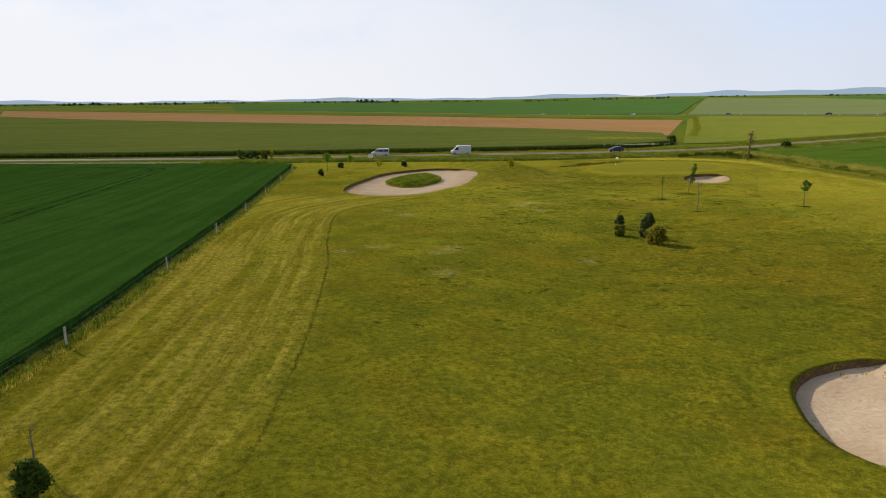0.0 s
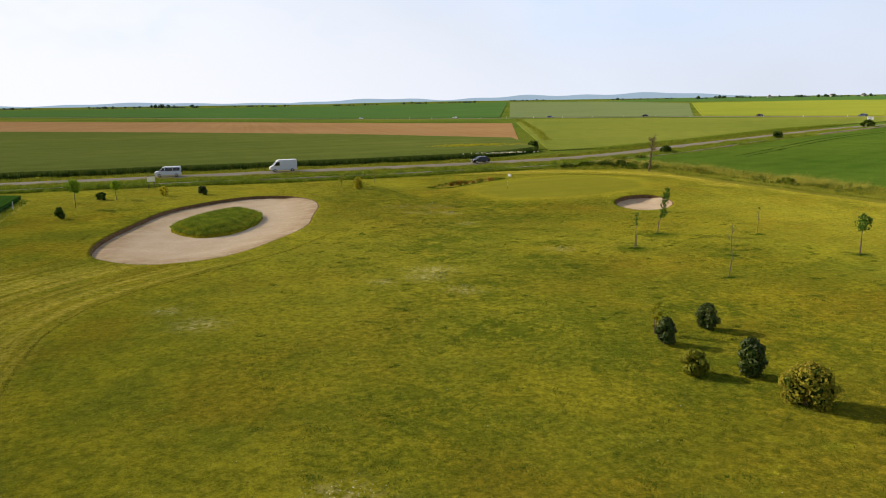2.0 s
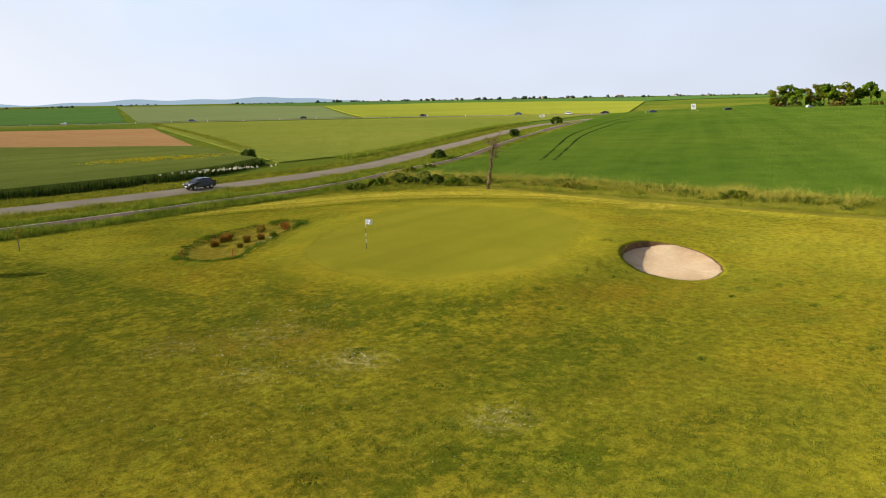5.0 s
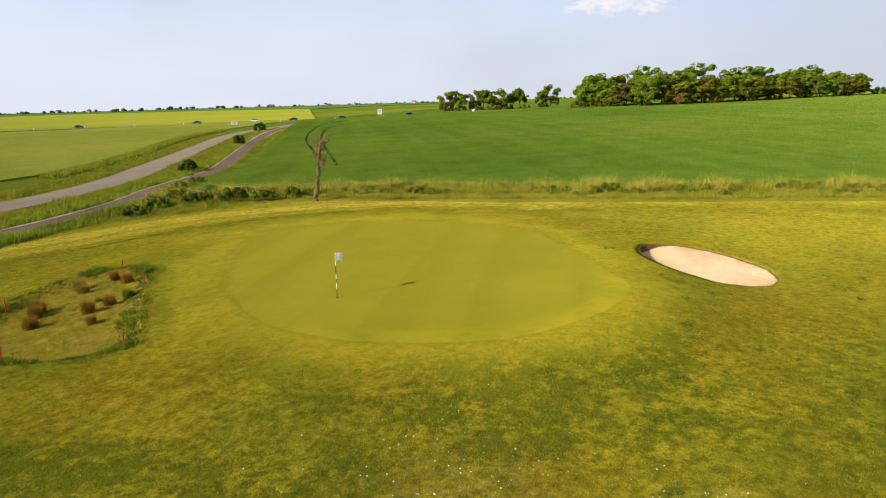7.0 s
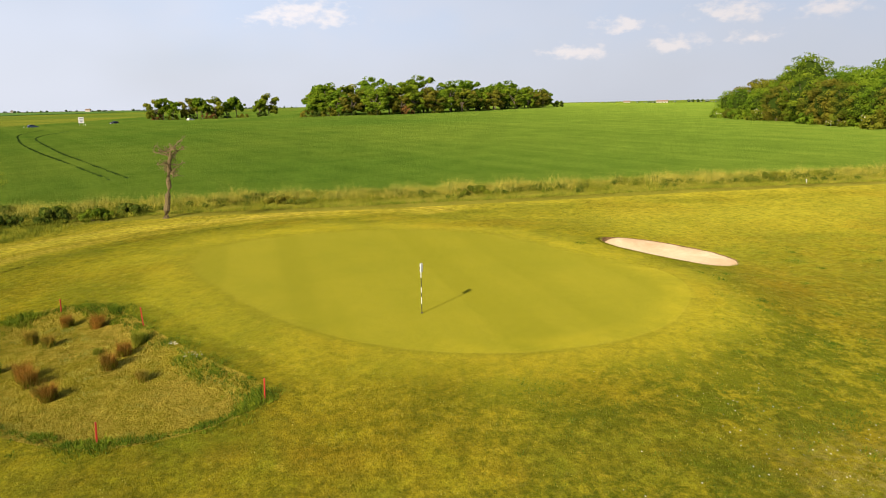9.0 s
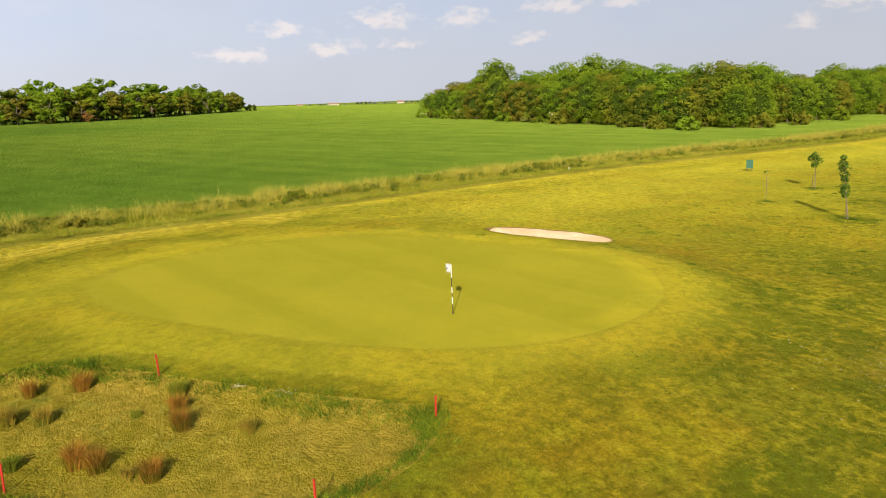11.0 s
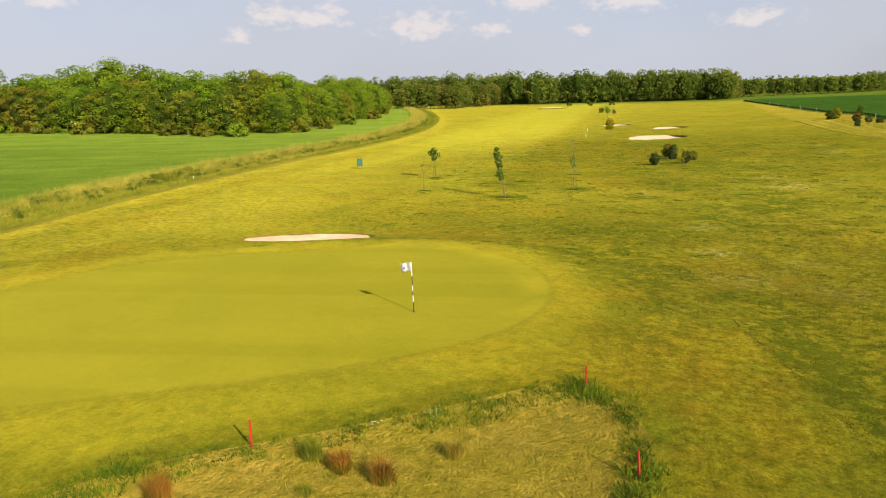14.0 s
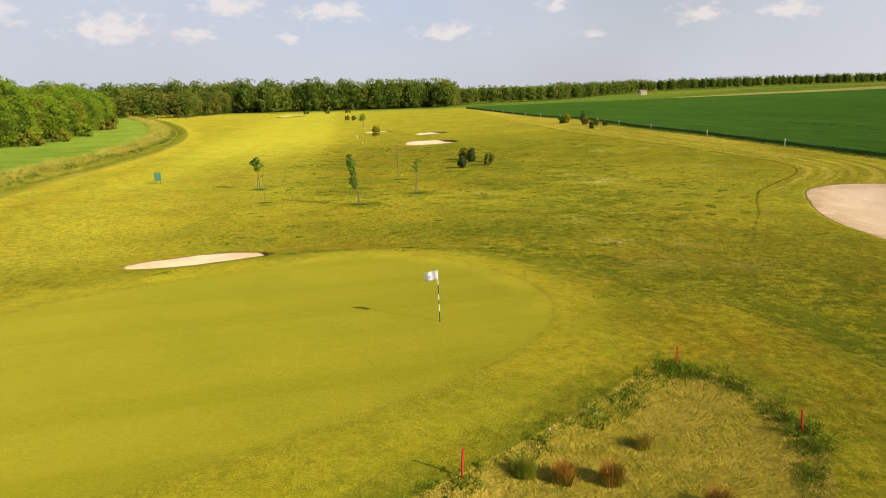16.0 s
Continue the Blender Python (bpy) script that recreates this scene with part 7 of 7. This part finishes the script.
def vehicle(name, kind, x, y, turn, paint, label, group=""):
    ob = root(name, x, y, H(x, y) + 0.12, turn)
    if kind == "panel_van":
        prof = [(-2.75, 0.35), (2.55, 0.35), (2.72, 0.55), (2.70, 0.95), (2.05, 1.25), (1.25, 2.15), (0.95, 2.38), (-2.65, 2.42), (-2.75, 2.25)]
        half, taper, wb = 0.98, lambda z: 1.0 - 0.05 * max(0, z - 1.0), (-1.75, 1.75)
        panes = [[(1.95, 1.28), (1.28, 2.02), (0.75, 2.02), (0.75, 1.28)]]
        screen = [(2.02, -0.8, 1.30), (2.02, 0.8, 1.30), (1.33, 0.75, 2.10), (1.33, -0.75, 2.10)]
    elif kind == "minibus":
        prof = [(-2.45, 0.32), (2.25, 0.32), (2.42, 0.5), (2.40, 0.95), (1.65, 1.18), (0.85, 1.86), (0.55, 1.93), (-2.30, 1.95), (-2.45, 1.75)]
        half, taper, wb = 0.95, lambda z: 1.0 - 0.09 * max(0, z - 0.9), (-1.5, 1.55)
        panes = [[(1.50, 1.18), (0.86, 1.74), (0.62, 1.74), (0.62, 1.18)], [(0.52, 1.14), (0.52, 1.76), (-0.80, 1.76), (-0.80, 1.14)], [(-0.90, 1.14), (-0.90, 1.76), (-2.20, 1.74), (-2.20, 1.14)]]
        screen = [(1.62, -0.78, 1.20), (1.62, 0.78, 1.20), (0.92, 0.70, 1.84), (0.92, -0.70, 1.84)]
    else:
        prof = [(-1.95, 0.30), (1.90, 0.30), (2.02, 0.48), (1.98, 0.78), (1.05, 0.95), (0.35, 1.42), (-0.2, 1.50), (-1.25, 1.45), (-1.85, 1.05), (-2.02, 0.62)]
        half, taper, wb = 0.86, lambda z: 1.0 - 0.28 * max(0, z - 0.85), (-1.25, 1.25)
        panes = [[(0.98, 0.97), (0.40, 1.36), (-0.12, 1.40), (-0.12, 0.96)], [(-0.20, 0.96), (-0.20, 1.40), (-1.10, 1.36), (-1.55, 1.02)]]
        screen = [(1.02, -0.72, 0.99), (1.02, 0.72, 0.99), (0.40, 0.60, 1.41), (0.40, -0.60, 1.41)]
    bm = bmesh.new()
    shell(bm, prof, half, taper)
    body = part("body", bm, paint, ob)
    for s in (-1, 1):
        for c in panes:
            pane(body, "side_window", c, s, half, taper, GLASS)
        bm = bmesh.new()
        m = panes[0][0]
        box(bm, m[0] - 0.05, s * (half + 0.10), m[1] + 0.08, 0.10, 0.20, 0.18, 0.02)
        part("mirror", bm, BLACKPAINT, ob)
        fx = max(p[0] for p in prof)
        bm = bmesh.new()
        box(bm, fx - 0.10, s * half * 0.74, 0.74, 0.16, 0.34, 0.18, 0.03)
        part("headlight", bm, LAMP, ob)
        bm = bmesh.new()
        box(bm, min(p[0] for p in prof) + 0.04, s * half * 0.86, 0.95, 0.10, 0.16, 0.40, 0.02)
        part("tail_light", bm, TAIL, ob)
        for wx in wb:
            wheel(ob, wx, s * (half - 0.10))
    slab(body, "windscreen", screen, GLASS)
    bm = bmesh.new()
    box(bm, max(p[0] for p in prof) - 0.02, 0, 0.45, 0.14, half * 1.7, 0.22, 0.04)
    part("bumper", bm, BLACKPAINT, ob)
    bm = bmesh.new()
    box(bm, max(p[0] for p in prof) + 0.055, 0, 0.50, 0.02, 0.5, 0.11)
    part("plate", bm, WHITEPAINT, ob)
    return tagged(ob, label, "van" if kind != "car" else "car", group)


vehicle("panel_van", "panel_van", -6.5, 178.0, 190, VANPAINT, "white high-roofed panel van driving on the country road")
vehicle("minibus", "minibus", -28.3, 174.7, 189, VANPAINT, "silver-white passenger van with dark windows on the road")
vehicle("hatchback_car", "car", 36.0, 182.3, 192, CARPAINT, "small black hatchback car on the country road")
hs = np.concatenate([[0], np.cumsum(np.linalg.norm(np.diff(HIGHWAY, axis=0), axis=1))])
for i, (s, p, lab) in enumerate(((70, CARPAINT, "dark car on the far main road"), (104, VANPAINT, "pale car on the far main road"), (150, CARPAINT, "dark car on the far main road"), (190, BLUEPAINT, "blue car on the far main road"), (214, CARPAINT, "dark car on the far main road"), (232, VANPAINT, "pale car on the far main road"), (262, BLUEPAINT, "blue car on the far main road"), (318, CARPAINT, "dark car on the far main road"), (398, CARPAINT, "dark car on the far main road"), (470, BLUEPAINT, "blue car on the far main road"), (560, VANPAINT, "pale car on the far main road"), (660, VANPAINT, "pale car on the far main road"))):
    x, y = np.interp(s, hs, HIGHWAY[:, 0]), np.interp(s, hs, HIGHWAY[:, 1])
    x2, y2 = np.interp(s + 4, hs, HIGHWAY[:, 0]), np.interp(s + 4, hs, HIGHWAY[:, 1])
    a = math.degrees(math.atan2(y2 - y, x2 - x)) + (180 if i % 2 else 0)
    nx, ny = -math.sin(radians(a)) * -1.9, math.cos(radians(a)) * -1.9
    vehicle("far_car", "car", x + nx, y + ny, a, p, lab, "cars on the main road")


def road_sign(x, y, w, h, top, turn, label):
    ob = root("road_sign", x, y, None, turn)
    for s in (-0.35, 0.35):
        bm = bmesh.new()
        tube(bm, [(s * w, 0, -0.2), (s * w, 0, top)], (0.05, 0.05), 6)
        part("post", bm, STEEL, ob)
    bm = bmesh.new()
    box(bm, 0, -0.08, top - h / 2, w, 0.05, h, 0.01)
    part("panel", bm, WHITEPAINT, ob)
    for k in range(3):
        bm = bmesh.new()
        box(bm, 0, -0.112, top - h * (0.25 + 0.25 * k), w * (0.7 - 0.12 * k), 0.012, h * 0.08)
        part("line_of_writing", bm, BLUE, ob)
    return tagged(ob, label, "road sign")


road_sign(318, 276, 2.2, 2.6, 4.2, -60, "large white road sign at the far junction")
road_sign(236, 300, 2.4, 1.2, 2.2, -50, "low white sign by the far road")
# white posts along the main road
for i in range(20):
    s = 170 + i * 24
    x, y = np.interp(s, hs, HIGHWAY[:, 0]), np.interp(s, hs, HIGHWAY[:, 1])
    x2, y2 = np.interp(s + 4, hs, HIGHWAY[:, 0]), np.interp(s + 4, hs, HIGHWAY[:, 1])
    l = math.hypot(x2 - x, y2 - y)
    ob = root("verge_post", x + (y2 - y) / l * -5.4, y - (x2 - x) / l * -5.4)
    bm = bmesh.new()
    box(bm, 0, 0, 0.5, 0.14, 0.14, 1.2, 0.02)
    part("post", bm, WHITEPAINT, ob)
    tagged(ob, "white marker post on the main road verge", "verge post", "white posts on the main road")


# ---- far buildings and far tree clumps ----
def farmhouse(x, y, w, d, h, turn, label):
    ob = root("farmhouse", x, y, None, turn)
    bm = bmesh.new()
    box(bm, 0, 0, h / 2 - 0.3, w, d, h + 0.6)
    wall = part("wall", bm, PLASTER, ob)
    bm = bmesh.new()
    e = 0.4
    a = [bm.verts.new(p) for p in ((-w / 2 - e, -d / 2 - e, h), (w / 2 + e, -d / 2 - e, h), (w / 2 + e, d / 2 + e, h), (-w / 2 - e, d / 2 + e, h), (-w / 2 - e, 0, h + d * 0.45), (w / 2 + e, 0, h + d * 0.45))]
    for q in ((0, 1, 5, 4), (2, 3, 4, 5), (3, 0, 4), (1, 2, 5), (3, 2, 1, 0)):
        bm.faces.new([a[k] for k in q])
    roof = part("roof", bm, ROOF, ob)
    bm = bmesh.new()
    box(bm, w * 0.3, 0, h + d * 0.45, 0.8, 0.8, 1.8)
    part("chimney", bm, ROOF, roof)
    for k in range(3):
        for s in (-1, 1):
            bm = bmesh.new()
            box(bm, -w * 0.3 + w * 0.3 * k, s * (d / 2 + 0.02), h * 0.5, 1.0, 0.08, 1.3)
            part("window", bm, GLASS, wall)
    return tagged(ob, label, "house", "far houses")


farmhouse(-197, -524, 7, 5, 2.4, 20, "small far house with a pale wall and tiled roof")
for i, (x, y) in enumerate(((1500, 1900), (1560, 1850), (1620, 1780), (1760, 1650), (1830, 1600), (1960, 1500), (2050, 1350), (2120, 1280), (1350, 1980), (2200, 1100))):
    farmhouse(x, y, 14 + i % 3 * 4, 9, 5, 30 * i, "distant village house on the skyline")


for x, y, w, turn in ((1560, -420, 24, 70), (1500, -560, 16, 65), (1590, -350, 14, 75)):
    farmhouse(x, y, w, 8, 3.2, turn, "far pale farm shed on the field skyline")


def far_clump(x, y, w, h, seed, label):
    rg = np.random.default_rng(seed)
    ob = root("far_trees", x, y)
    turn = math.degrees(math.atan2(y - 100, x - 20)) + 90
    ob.matrix_basis = pose(x, y, H(x, y) - 1, 0, 0, turn)
    h *= 0.72
    n = max(14, int(w / (h * 0.4)))
    bl = []
    for i in range(n):
        r = h * (0.10 + 0.34 * rg.uniform(0, 1) ** 2)
        bl.append((rg.uniform(-w / 2, w / 2), rg.normal(0, h * 0.3), r * rg.uniform(0.7, 1.1), r))
    crown_mesh("crowns", bl, 18, h * 0.12, HAZED_WOOD, ob, seed, 0.8)
    return tagged(ob, label, "trees", "far tree clumps", kind="stuff")


for i, (a, r, w, h) in enumerate(((-30, 2600, 420, 22), (-23, 2900, 300, 20), (-14, 2700, 260, 20), (-11.5, 2500, 210, 30), (-6, 2600, 160, 16), (-3, 2400, 90, 14), (3, 2300, 150, 15), (9, 2300, 180, 15), (12, 2200, 60, 18), (17, 2500, 120, 14), (26, 2400, 200, 14), (31, 2200, 90, 22), (35, 2500, 260, 20), (40, 2300, 240, 18), (45, 2200, 260, 22), (50, 2300, 300, 20), (56, 2300, 240, 16), (62, 2400, 280, 16), (67, 2400, 160, 14), (72, 2500, 300, 16), (-36, 2700, 300, 16), (98, 2000, 120, 10), (103, 2000, 160, 10), (106.5, 1900, 110, 12), (109, 1900, 70, 10), (113, 1800, 150, 17), (114.6, 1800, 60, 14), (78, 2500, 200, 16))):
    far_clump(20 + r * math.sin(radians(a)), 100 + r * math.cos(radians(a)), w, h, 300 + i, "distant clump of trees on the skyline")
